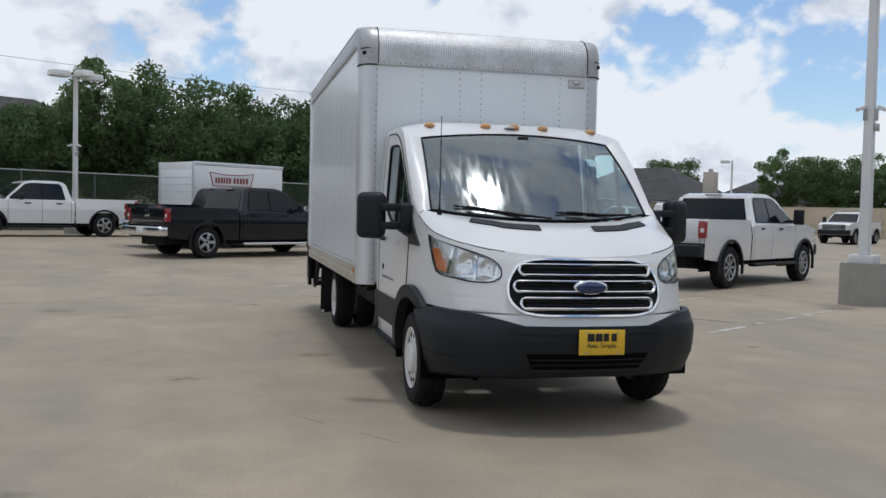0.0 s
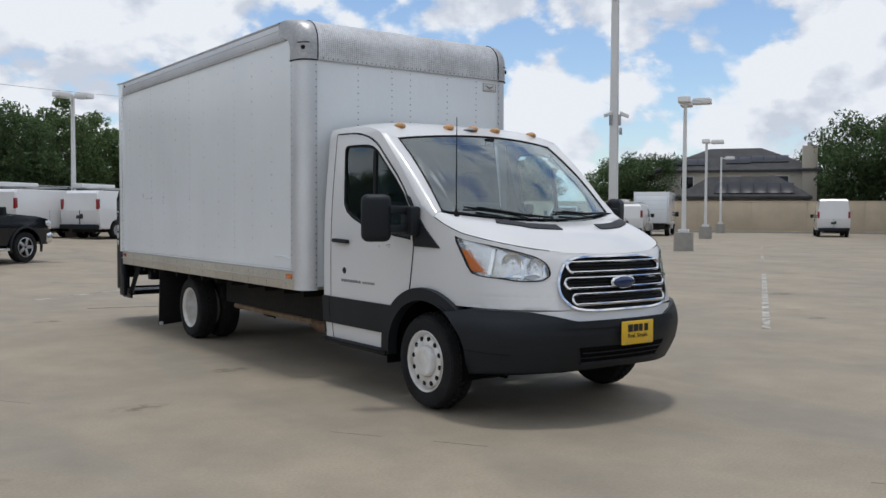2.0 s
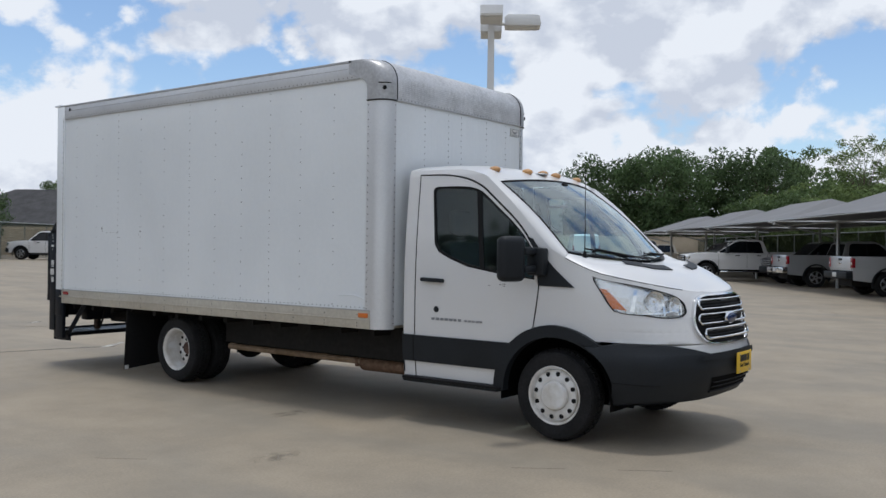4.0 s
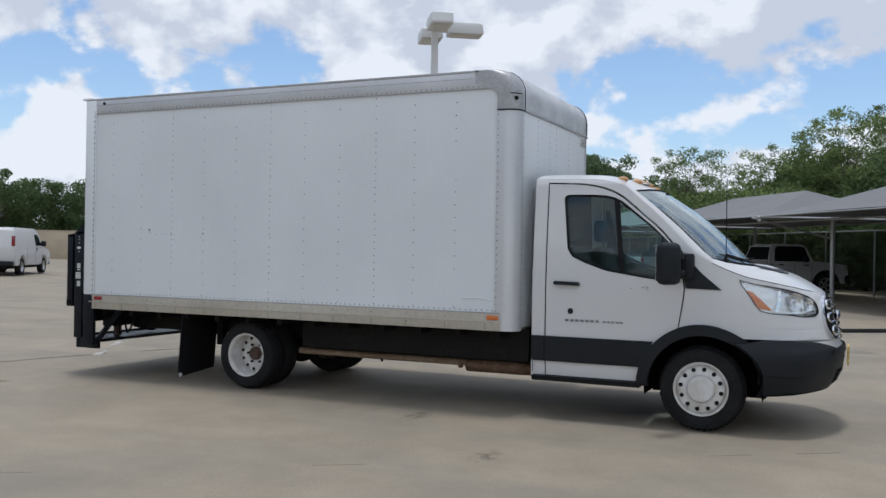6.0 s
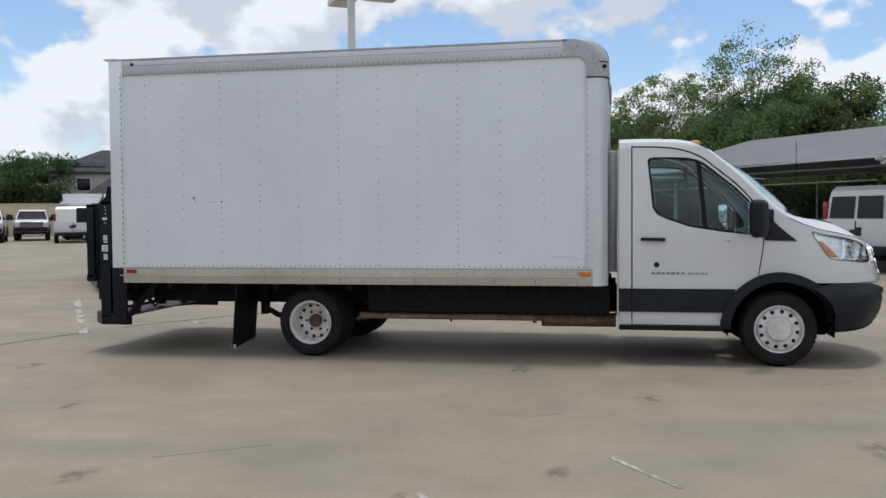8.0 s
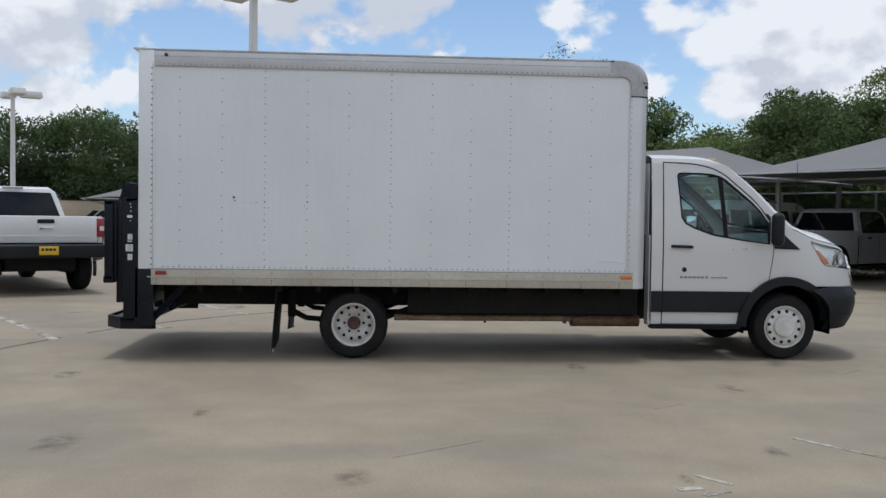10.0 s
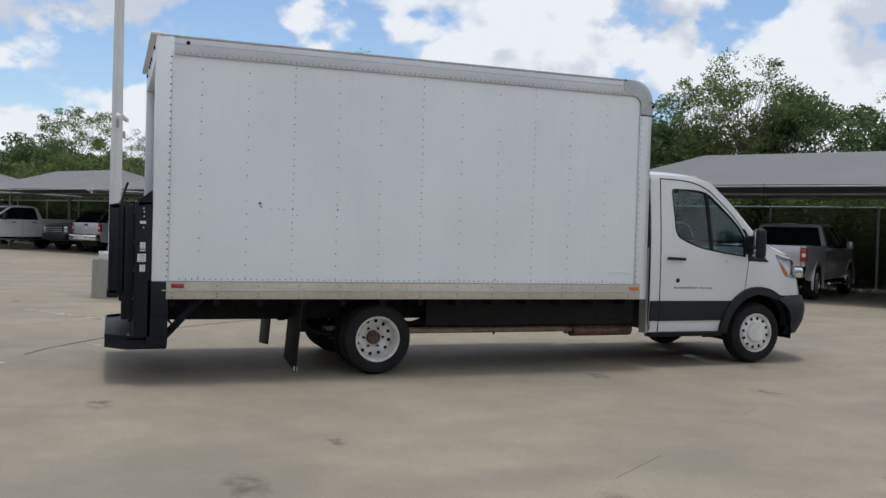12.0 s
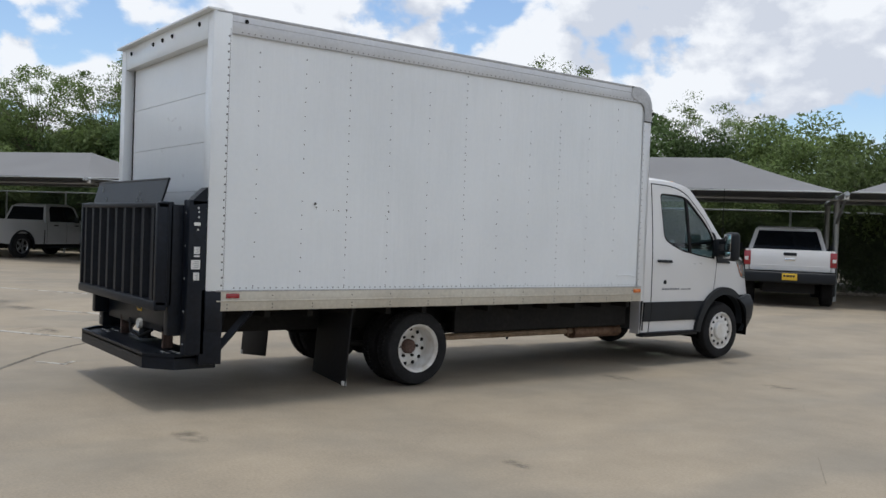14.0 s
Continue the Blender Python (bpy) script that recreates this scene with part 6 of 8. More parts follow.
        # bumper half
        bump = [(0.0, 0.365), (s_x(0.4), 0.355), (s_x(0.7), 0.345), (s_y(-0.5), 0.325), (s_y(-0.455), 0.325)] + arch_points(ARCH_IN + 0.02, 2, 57, 8) + BUMPER_TOP[::-1]
        bm = plate(bmesh.new(), bump, bumper_skin(side, 0.012), step=0.045)
        band(bm, bump, bumper_skin(side, -0.03), bumper_skin(side, 0.012))
        part("front_bumper", bm, M_PLASTIC, c, "dark grey plastic front bumper")
        crease = [(s_y(-0.44) + (s_x(0.78) - s_y(-0.44)) * k / 8, 0.495 - 0.012 * k / 8) for k in range(9)]
        part("bumper_crease", tube(bmesh.new(), [bumper_skin(side, 0.012)(a, b) for a, b in crease], 0.004, 5), M_RUBBER, c)
        # A pillar between the door line and the windscreen
        rows = []
        for k in range(17):
            f = k / 16
            y = float(np.interp(f, (0, 0.25, 1), (-0.15, 0.0, 0.66)))
            z = float(np.interp(f, (0, 0.25, 0.5, 0.75, 1), (1.385, 1.46, 1.65, 1.84, 2.03)))
            a, b = skin(s_y(y), z, side, -0.001), windscreen_point(side * 1.0, f)
            m = a.lerp(b, 0.5) + Vector((side * 0.018, -0.018, 0.012))
            rows.append([skin(s_y(y) + 0.03, z - 0.02, side, -0.006), a, a.lerp(m, 0.55) + Vector((side * 0.006, 0, 0)), m, m.lerp(b, 0.55), b])
        part("windscreen_pillar", patch(bmesh.new(), rows), M_WHITE, c, smooth=50)
        # mirror
        sail = in_s([(0.235, 1.545), (0.175, 1.53), (0.095, 1.44), (-0.20, 1.165), (0.112, 1.172), (0.135, 1.43)])
        mir = part("mirror", skin_panel(sail, side, 0.012, 0.012), M_PLASTIC, c, "black towing mirror on two arms")
        bm = boxed(side * 1.12, side * 1.335, 0.17, 0.29, 1.205, 1.545, 0.05, 4)
        swing = Matrix.Translation((side * 1.228, 0.23, 0)) @ Matrix.Rotation(radians(28 * side), 4, "Z") @ Matrix.Translation((-side * 1.228, -0.23, 0))
        bmesh.ops.transform(bm, matrix=swing, verts=bm.verts)
        part("mirror_head", bm, M_PLASTIC, mir)
        for z0, z1 in ((1.33, 1.52), (1.235, 1.315)):
            bm = boxed(side * 1.145, side * 1.31, 0.291, 0.296, z0, z1, 0.002)
            bmesh.ops.transform(bm, matrix=swing, verts=bm.verts)
            part("mirror_glass", bm, M_CHROME, mir)
        for z in (1.30, 1.435):
            part("mirror_arm", boxed(side * 0.95, side * 1.17, 0.13, 0.21, z - 0.028, z + 0.028, 0.012), M_PLASTIC, mir)
        part("mirror_foot", boxed(side * 0.945, side * 1.03, 0.07, 0.22, 1.25, 1.46, 0.02), M_PLASTIC, mir)

    # bonnet
    rows = []
    n = 28
    top_s, top_z = np.array([p[0] for p in NOSE_TOP])[::-1], np.array([p[1] for p in NOSE_TOP])[::-1]
    for i in range(9):
        f = i / 8
        row = []
        for k in range(n + 1):
            g = -1 + 2 * k / n
            s = abs(g) * top_s[-1]
            a = skin(s, float(np.interp(s, top_s, top_z)), 1 if g >= 0 else -1)
            gg = math.copysign(abs(g) ** 0.8, g)
            b = Vector((0.845 * gg, -0.325 + 0.26 * gg * gg, 1.348 + 0.062 * gg * gg))
            p = a.lerp(b, f)
            p.z += 0.05 * math.sin(math.pi * min(1.0, f * 1.05)) * (1 - 0.65 * g * g) + 0.012 * math.sin(math.pi * f) * (1 if 0.42 < abs(g) < 0.62 else 0.3)
            row.append(p)
        rows.append(row)
    hood = part("bonnet", patch(bmesh.new(), rows), M_WHITE, c, smooth=60)
    for side in (1, -1):
        part("bonnet_seam", tube(bmesh.new(), [rows[0][n // 2 + side * k] + Vector((0, 0, 0.001)) for k in range(5, n // 2 + 1)], 0.003), M_RUBBER, hood)
        lo, hi = rows[3], rows[5]
        ks = [n // 2 + side * k for k in range(2, 9)]
        vent = [lo[k].lerp(hi[k], 0.45) + Vector((0, 0, 0.006)) for k in ks] + [lo[k].lerp(hi[k], 0.98) + Vector((0, 0, 0.012)) for k in ks[::-1]]
        bm = bmesh.new()
        vs = [bm.verts.new(v) for v in vent]
        m2 = len(ks)
        for k in range(m2 - 1):
            bm.faces.new((vs[k], vs[k + 1], vs[2 * m2 - 2 - k], vs[2 * m2 - 1 - k]))
        ex = bmesh.ops.extrude_face_region(bm, geom=bm.faces[:])
        bmesh.ops.translate(bm, verts=[v for v in ex["geom"] if isinstance(v, bmesh.types.BMVert)], vec=(0, 0, 0.006))
        part("bonnet_vent", bm, M_PLASTIC, hood, "black bonnet vent")
    # cowl under the wipers
    cowl = [[windscreen_point(-1 + 2 * k / 20, 0.0) + Vector((0, 0.03, -0.02)) for k in range(21)], [windscreen_point(-1 + 2 * k / 20, 0.0) + Vector((0, -0.065, -0.022)) for k in range(21)]]
    part("cowl", patch(bmesh.new(), cowl), M_PLASTIC, c)
    # windscreen and its black edge
    ws = part("windscreen", patch(bmesh.new(), [[windscreen_point(-1 + k / 10, i / 10) for k in range(21)] for i in range(11)]), M_SCREEN, c, "tinted windscreen", smooth=60)
    lip = [windscreen_point(-1 + k / 10, 0.0) for k in range(21)] + [windscreen_point(1, i / 10) for i in range(1, 11)] + [windscreen_point(1 - k / 10, 1.0) for k in range(1, 21)] + [windscreen_point(-1, 1 - i / 10) for i in range(1, 11)]
    part("screen_seal", tube(bmesh.new(), lip, 0.009), M_RUBBER, ws)
    frit = [[windscreen_point(-1 + k / 10, f) + Vector((0, -0.0, -0.004)) for k in range(21)] for f in (0.0, 0.045)]
    part("black_band", patch(bmesh.new(), frit), M_RUBBER, ws)
    part("sun_strip", boxed(-0.03, 0.06, 0.47, 0.50, 1.955, 2.02, 0.008), M_RUBBER, ws)
    sticker = [windscreen_point(0.62, 0.62), windscreen_point(0.72, 0.62), windscreen_point(0.72, 0.72), windscreen_point(0.62, 0.72)]
    pane(ws, [p + Vector((0, 0.012, -0.012)) for p in sticker], M_PAPER, "sticker", (0, -0.002, 0.002), "small white sticker")
    # roof
    rows = []
    for y, ze, zc in ((0.66, 2.03, None), (0.72, 2.053, 2.105), (0.78, 2.07, 2.13), (0.85, 2.084, 2.144), (0.92, 2.093, 2.154), (1.1, 2.10, 2.164), (1.25, 2.10, 2.168), (1.46, 2.10, 2.165)):
        row = []
        for k in range(-11, 12):
            g = k / 11
            e = skin(s_y(y), ze, 1)
            if zc is None:
                p = Vector((math.copysign(e.x, g), y, ze)) if abs(k) == 11 else windscreen_point(k / 10, 1.0)
            else:
                p = Vector((e.x * g, y, ze + (zc - ze) * (1 - abs(g) ** 5)))
            row.append(p)
        rows.append(row)
    roof = part("roof", patch(bmesh.new(), rows), M_WHITE, c, smooth=60)
    for x in (-0.69, -0.23, 0.01, 0.26, 0.69):
        bm = bmesh.new()
        bmesh.ops.create_uvsphere(bm, u_segments=14, v_segments=8, radius=1.0)
        bmesh.ops.transform(bm, matrix=Matrix.LocRotScale((x, 0.70 + 0.06 * abs(x), 2.112 - 0.035 * abs(x) ** 3), None, (0.044, 0.05, 0.028)), verts=bm.verts)
        lt = part("marker_lamp", bm, M_AMBERDULL, roof, "faded amber roof marker lamp")
    bm = bmesh.new()
    bmesh.ops.create_uvsphere(bm, u_segments=12, v_segments=6, radius=1.0)
    bmesh.ops.transform(bm, matrix=Matrix.LocRotScale((-0.03, 0.70, 2.105), None, (0.05, 0.07, 0.012)), verts=bm.verts)
    part("roof_pad", bm, M_STEEL, roof)
    # back of the cab
    bm = plate(bmesh.new(), [(-1.0, 0.40), (1.0, 0.40), (1.0, 1.1), (0.95, 1.6), (0.89, 2.06), (0.80, 2.13), (-0.80, 2.13), (-0.89, 2.06), (-0.95, 1.6), (-1.0, 1.1)], lambda s, z: Vector((s * 0.975, 1.455, z)), step=0.2)
    part("back_panel", bm, M_INTERIOR, c)
    part("seal_boot", boxed(-0.72, 0.72, 1.46, 1.57, 0.86, 2.04, 0.02), M_CASTGREY, c)

    # grille: dark field, chrome surround, three chrome loops and a blank blue oval
    def grille_outline(x0, x1, z0, z1, cut, n=4):
        return rounded([(x0, z0 + cut * 0.9), (x0 + cut, z0), (0.0, z0), (x1 - cut, z0), (x1, z0 + cut * 0.9), (x1, z1 - cut * 1.4), (x1 - cut * 0.9, z1), (0.0, z1), (x0 + cut * 0.9, z1), (x0, z1 - cut * 1.4)], 0.22, 2)

    def front(x, z, proud):
        p = skin(s_x(min(abs(x), 1.0)), z, 1 if x >= 0 else -1, proud)
        return p

    go = grille_outline(-0.515, 0.515, 0.762, 1.128, 0.10)
    gi = grille_outline(-0.503, 0.503, 0.774, 1.116, 0.096)
    bm = plate(bmesh.new(), go, lambda s, z: front(s, z, 0.004), step=0.04)
    gr = part("grille", bm, M_RUBBER, c, "black grille with three chrome loops")
    bm = plate(bmesh.new(), go, lambda s, z: front(s, z, 0.026), step=0.03, holes=[gi])
    for lp in (go, gi):
        band(bm, lp, lambda s, z: front(s, z, 0.0), lambda s, z: front(s, z, 0.026))
    part("grille_surround", bm, M_CHROME, gr)
    for z, hx in ((1.052, 0.405), (0.947, 0.44), (0.842, 0.405)):
        for dz in (-0.033, 0.033):
            pts = [front(-hx + 2 * hx * k / 24, z + dz, 0.032) for k in range(25)]
            part("grille_bar", tube(bmesh.new(), pts, 0.0105, 8), M_CHROME, gr)
        for sx in (-1, 1):
            pts = [front(sx * (hx + 0.033 * math.sin(radians(a))), z + 0.033 * math.cos(radians(a)), 0.032) for a in range(0, 181, 20)]
            part("grille_end", tube(bmesh.new(), pts, 0.0105, 8), M_CHROME, gr)
        for dz in (-0.012, 0.012):
            pts = [front(-hx + 2 * hx * k / 16, z + dz, 0.012) for k in range(17)]
            part("grille_slat", tube(bmesh.new(), pts, 0.006, 5), M_PLASTIC, gr)
    bm = bmesh.new()
    bmesh.ops.create_uvsphere(bm, u_segments=28, v_segments=12, radius=1.0)
    bmesh.ops.transform(bm, matrix=Matrix.LocRotScale((0.012, -0.985, 0.945), None, (0.118, 0.022, 0.049)), verts=bm.verts)
    em = part("oval_badge", bm, M_CHROME, gr, "plain oval badge")
    bm = bmesh.new()
    bmesh.ops.create_uvsphere(bm, u_segments=28, v_segments=12, radius=1.0)
    bmesh.ops.transform(bm, matrix=Matrix.LocRotScale((0.012, -0.993, 0.945), None, (0.104, 0.020, 0.040)), verts=bm.verts)
    part("badge_field", bm, M_BLUE, em)
    # lower air intake as a flat panel, its depth's shade put into the colour; plate
    part("air_intake", plate(bmesh.new(), [(-0.42, 0.525), (-0.37, 0.415), (0.37, 0.415), (0.42, 0.525)], lambda s, z: front(s, z, 0.016), step=0.04), M_RECESS_SHADE, c, "black lower air intake")
    for z in (0.45, 0.485):
        part("intake_slat", tube(bmesh.new(), [front(x, z, 0.02) for x in np.linspace(-0.385, 0.385, 15)], 0.005, 5), M_PLASTIC, c)
    part("intake_lip", tube(bmesh.new(), [front(x, 0.412, 0.018) for x in np.linspace(-0.38, 0.38, 15)], 0.009, 6), M_PLASTIC, c)
    part("bumper_shelf", plate(bmesh.new(), [(-0.55, 0.655), (0.55, 0.655), (0.5, 0.70), (-0.5, 0.70)], lambda s, z: front(s, z, 0.03), step=0.04), M_PLASTIC, c)
    pl = part("front_plate", boxed(-0.095, 0.215, -1.083, -1.072, 0.525, 0.685, 0.004), M_YELLOW, c, "yellow dealer plate with dark bars")
    bars(c, "plate_bar", lambda s, z, q: (-0.04 + s, -1.083 - q, 0.612 + z), 0.215, 0.05, 4, M_INK, seed=2)
    words = bpy.data.curves.new("slogan", "FONT")
    words.body, words.size, words.align_x, words.extrude = "Real. Simple.", 0.04, "CENTER", 0.001
    probe = new("slogan", words)
    letters = bpy.data.meshes.new_from_object(probe.evaluated_get(bpy.context.evaluated_depsgraph_get()))
    bpy.data.objects.remove(probe)
    letters.materials.append(M_INK)
    slogan = new("slogan", letters)
    slogan.parent = pl
    slogan.matrix_basis = pose(0.06, -1.0845, 0.572, 90, 0, 0)
    for x in (-0.045, 0.165):
        part("plate_screw", rodded((x, -1.086, 0.668), (x, -1.082, 0.668), 0.007, seg=8), M_STEEL, pl)
        part("plate_screw", rodded((x, -1.086, 0.54), (x, -1.082, 0.54), 0.007, seg=8), M_STEEL, pl)
    # wipers and aerial
    for x0, x1 in ((-0.60, -0.02), (0.12, 0.66)):
        w = part("wiper", tube(bmesh.new(), [windscreen_point(x0 / 0.83, 0.055) + Vector((0, -0.025, 0.02)), windscreen_point((x0 + x1) / 1.66, 0.02) + Vector((0, -0.03, 0.02)), windscreen_point(x1 / 0.83, 0.0) + Vector((0, -0.03, 0.015))], 0.008), M_RUBBER, c)
        part("wiper_blade", tube(bmesh.new(), [windscreen_point((x0 - 0.08) / 0.83, 0.06) + Vector((0, -0.012, 0.012)), windscreen_point((x1 - 0.16) / 0.83, 0.012) + Vector((0, -0.012, 0.012))], 0.007), M_RUBBER, w)
    a = Vector((-0.80, -0.155, 1.385))
    part("aerial_base", rodded(a, a + Vector((0, 0, 0.055)), 0.020, 0.010, 10), M_RUBBER, c)
    part("aerial", rodded(a + Vector((0, 0, 0.05)), a + Vector((0.0, 0.0, 0.70)), 0.0045, 0.0028, 6), M_RUBBER, c, "thin black aerial")
    # inside
    bm = prism(bmesh.new(), [(-0.25, 0.86), (0.16, 0.86), (0.24, 0.95), (0.20, 1.20), (0.02, 1.29), (-0.20, 1.325), (-0.26, 1.30)], 0, 1.72, 0.03)
    bmesh.ops.transform(bm, matrix=Matrix(((0, 1, 0, -0.86), (1, 0, 0, 0), (0, 0, 1, 0), (0, 0, 0, 1))), verts=bm.verts)
    part("dashboard", bm, M_INTERIOR, c)
    part("cab_floor", boxed(-0.90, 0.90, 0.50, 1.39, 0.50, 0.56), M_INTERIOR, c)
    part("headliner", boxed(-0.74, 0.74, 0.70, 1.38, 2.05, 2.07, 0.008), M_HEADLINER, c)
    for x in (-0.48, 0.48):
        st = part("seat", boxed(x - 0.26, x + 0.26, 0.52, 1.06, 0.72, 0.93, 0.06, 3), M_SEAT, c)
        bm = boxed(x - 0.25, x + 0.25, 0.0, 0.16, 0.0, 0.66, 0.06, 3)
        bmesh.ops.transform(bm, matrix=Matrix.Translation((0, 1.02, 0.88)) @ Matrix.Rotation(radians(-12), 4, "X"), verts=bm.verts)
        part("backrest", bm, M_SEAT, st)
        part("headrest", boxed(x - 0.13, x + 0.13, 1.19, 1.29, 1.56, 1.78, 0.045, 3), M_SEAT, st)
        part("visor", boxed(x - 0.22, x + 0.22, 0.62, 0.80, 2.0, 2.02, 0.008), M_HEADLINER, c)
    bm = bmesh.new()
    ring = [Vector((0.19 * math.cos(2 * math.pi * k / 24), 0, 0.19 * math.sin(2 * math.pi * k / 24))) for k in range(25)]
    tube(bm, ring, 0.016, 8)
    tube(bm, [Vector((-0.18, 0, 0)), Vector((0.18, 0, 0))], 0.018)
    tube(bm, [Vector((0, 0, 0)), Vector((0, 0, -0.18))], 0.018)
    bmesh.ops.transform(bm, matrix=Matrix.Translation((0.45, 0.34, 1.20)) @ Matrix.Rotation(radians(-28), 4, "X"), verts=bm.verts)
    part("steering_wheel", bm, M_RUBBER, c)
    return c


cab()


def steel_wheel(name, x, side, y, dish, label):
    """A white steel wheel; dish: how deep its disc lies behind the tyre's outer face (negative: it stands proud)."""
    r, w, zc = 0.350, 0.108, 0.350
    bm = bmesh.new()
    prof = [(0.215, 0.098), (0.225, 0.104), (0.262, 0.108), (0.302, 0.105), (0.326, 0.092), (0.332, 0.074), (0.334, 0.05), (0.334, -0.05), (0.332, -0.074), (0.326, -0.09), (0.262, -0.108), (0.215, -0.098)]
    lathe(bm, [(a, side * b) for a, b in prof], seg=48, centre=(x, y, zc))
    # tread lugs
    for k in range(44):
        a = 2 * math.pi * k / 44
        for row, (y0, y1) in enumerate(((0.046, 0.103), (0.0, 0.036), (-0.036, -0.008), (-0.094, -0.046))):
            aa = a + (0.07 if row % 2 else 0.0)
            deep = 0.012 if row in (0, 3) else 0.0
            b2 = boxed(-0.017, 0.017, y0 * side, y1 * side, r - 0.014 - deep, r - 0.001 - (0.010 if row in (0, 3) else 0.0))
            if row in (0, 3):
                for v in b2.verts:
                    if abs(v.co.y) > 0.08:
                        v.co.z -= 0.022
            bmesh.ops.transform(b2, matrix=Matrix.Translation((x, y, zc)) @ Matrix.Rotation(aa, 4, "Y"), verts=b2.verts)
            tmp = bpy.data.meshes.new("lug")
            b2.to_mesh(tmp)
            b2.free()
            bm.from_mesh(tmp)
            bpy.data.meshes.remove(tmp)
    wh = part(name, bm, M_TYRE, TRUCK, label)
    out = 0.100
    f = out - dish                        # the disc's plane
    bm = bmesh.new()
    prof = [(0.198, -0.09), (0.200, out - 0.03), (0.212, out - 0.012), (0.224, out), (0.218, out + 0.006), (0.206, out - 0.004), (0.196, out - 0.022), (0.192, f + 0.02), (0.186, f), (0.150, f + 0.010), (0.118, f + 0.006), (0.108, f + 0.0), (0.0005, f)]
    lathe(bm, [(a, side * b) for a, b in prof], seg=48, centre=(x, y, zc))
    rim = part("rim", bm, M_RIM, wh, "white painted steel rim")
    # open holes drawn as black discs, their inner shade put into the colour
    for k in range(12):
        a = 2 * math.pi * (k + 0.3) / 12
        bm = bmesh.new()
        bmesh.ops.create_cone(bm, cap_ends=True, segments=14, radius1=0.0175, radius2=0.0175, depth=0.012, matrix=Matrix.Translation((x + 0.163 * math.cos(a), y + side * (f + 0.0055), zc + 0.163 * math.sin(a))) @ Matrix.Rotation(radians(90), 4, "X"))
        part("hand_hole_disc", bm, M_RUBBER, wh)
    return wh, rim, f, zc


def wheels():
    for side in (-1, 1):
        # built along y, then swung to face outwards
        for kind, px, py, dish in (("front_wheel", 0.85, 0.01, 0.02), ("rear_outer_wheel", 0.896, 4.535, 0.18), ("rear_inner_wheel", 0.636, 4.535, -0.02)):
            wh, rim, f, zc = steel_wheel(kind, 0, 1, 0, dish, "all-terrain tyre on a white steel wheel")
            wh.matrix_basis = Matrix.Translation((side * px, py, 0)) @ Matrix.Rotation(radians(-90 * side), 4, "Z")
            if kind == "front_wheel":
                bm = bmesh.new()
                lathe(bm, [(0.112, f + 0.004), (0.110, f + 0.026), (0.098, f + 0.040), (0.06, f + 0.047), (0.0005, f + 0.049)], seg=32, centre=(0, 0, zc))
                part("hub_cap", bm, M_RIM, wh, "white domed hub cap")
            elif kind == "rear_outer_wheel":
                bm = bmesh.new()
                lathe(bm, [(0.068, f), (0.066, f + 0.04), (0.055, f + 0.05), (0.0005, f + 0.052)], seg=24, centre=(0, 0, zc))
                part("hub", bm, M_HUBRUST, wh, "rusty brown axle hub")
                for k in range(6):
                    a = 2 * math.pi * k / 6
                    part("wheel_nut", rodded((0.098 * math.cos(a), f, zc + 0.098 * math.sin(a)), (0.098 * math.cos(a), f + 0.022, zc + 0.098 * math.sin(a)), 0.013, seg=6), M_CHASSIS, wh)


wheels()


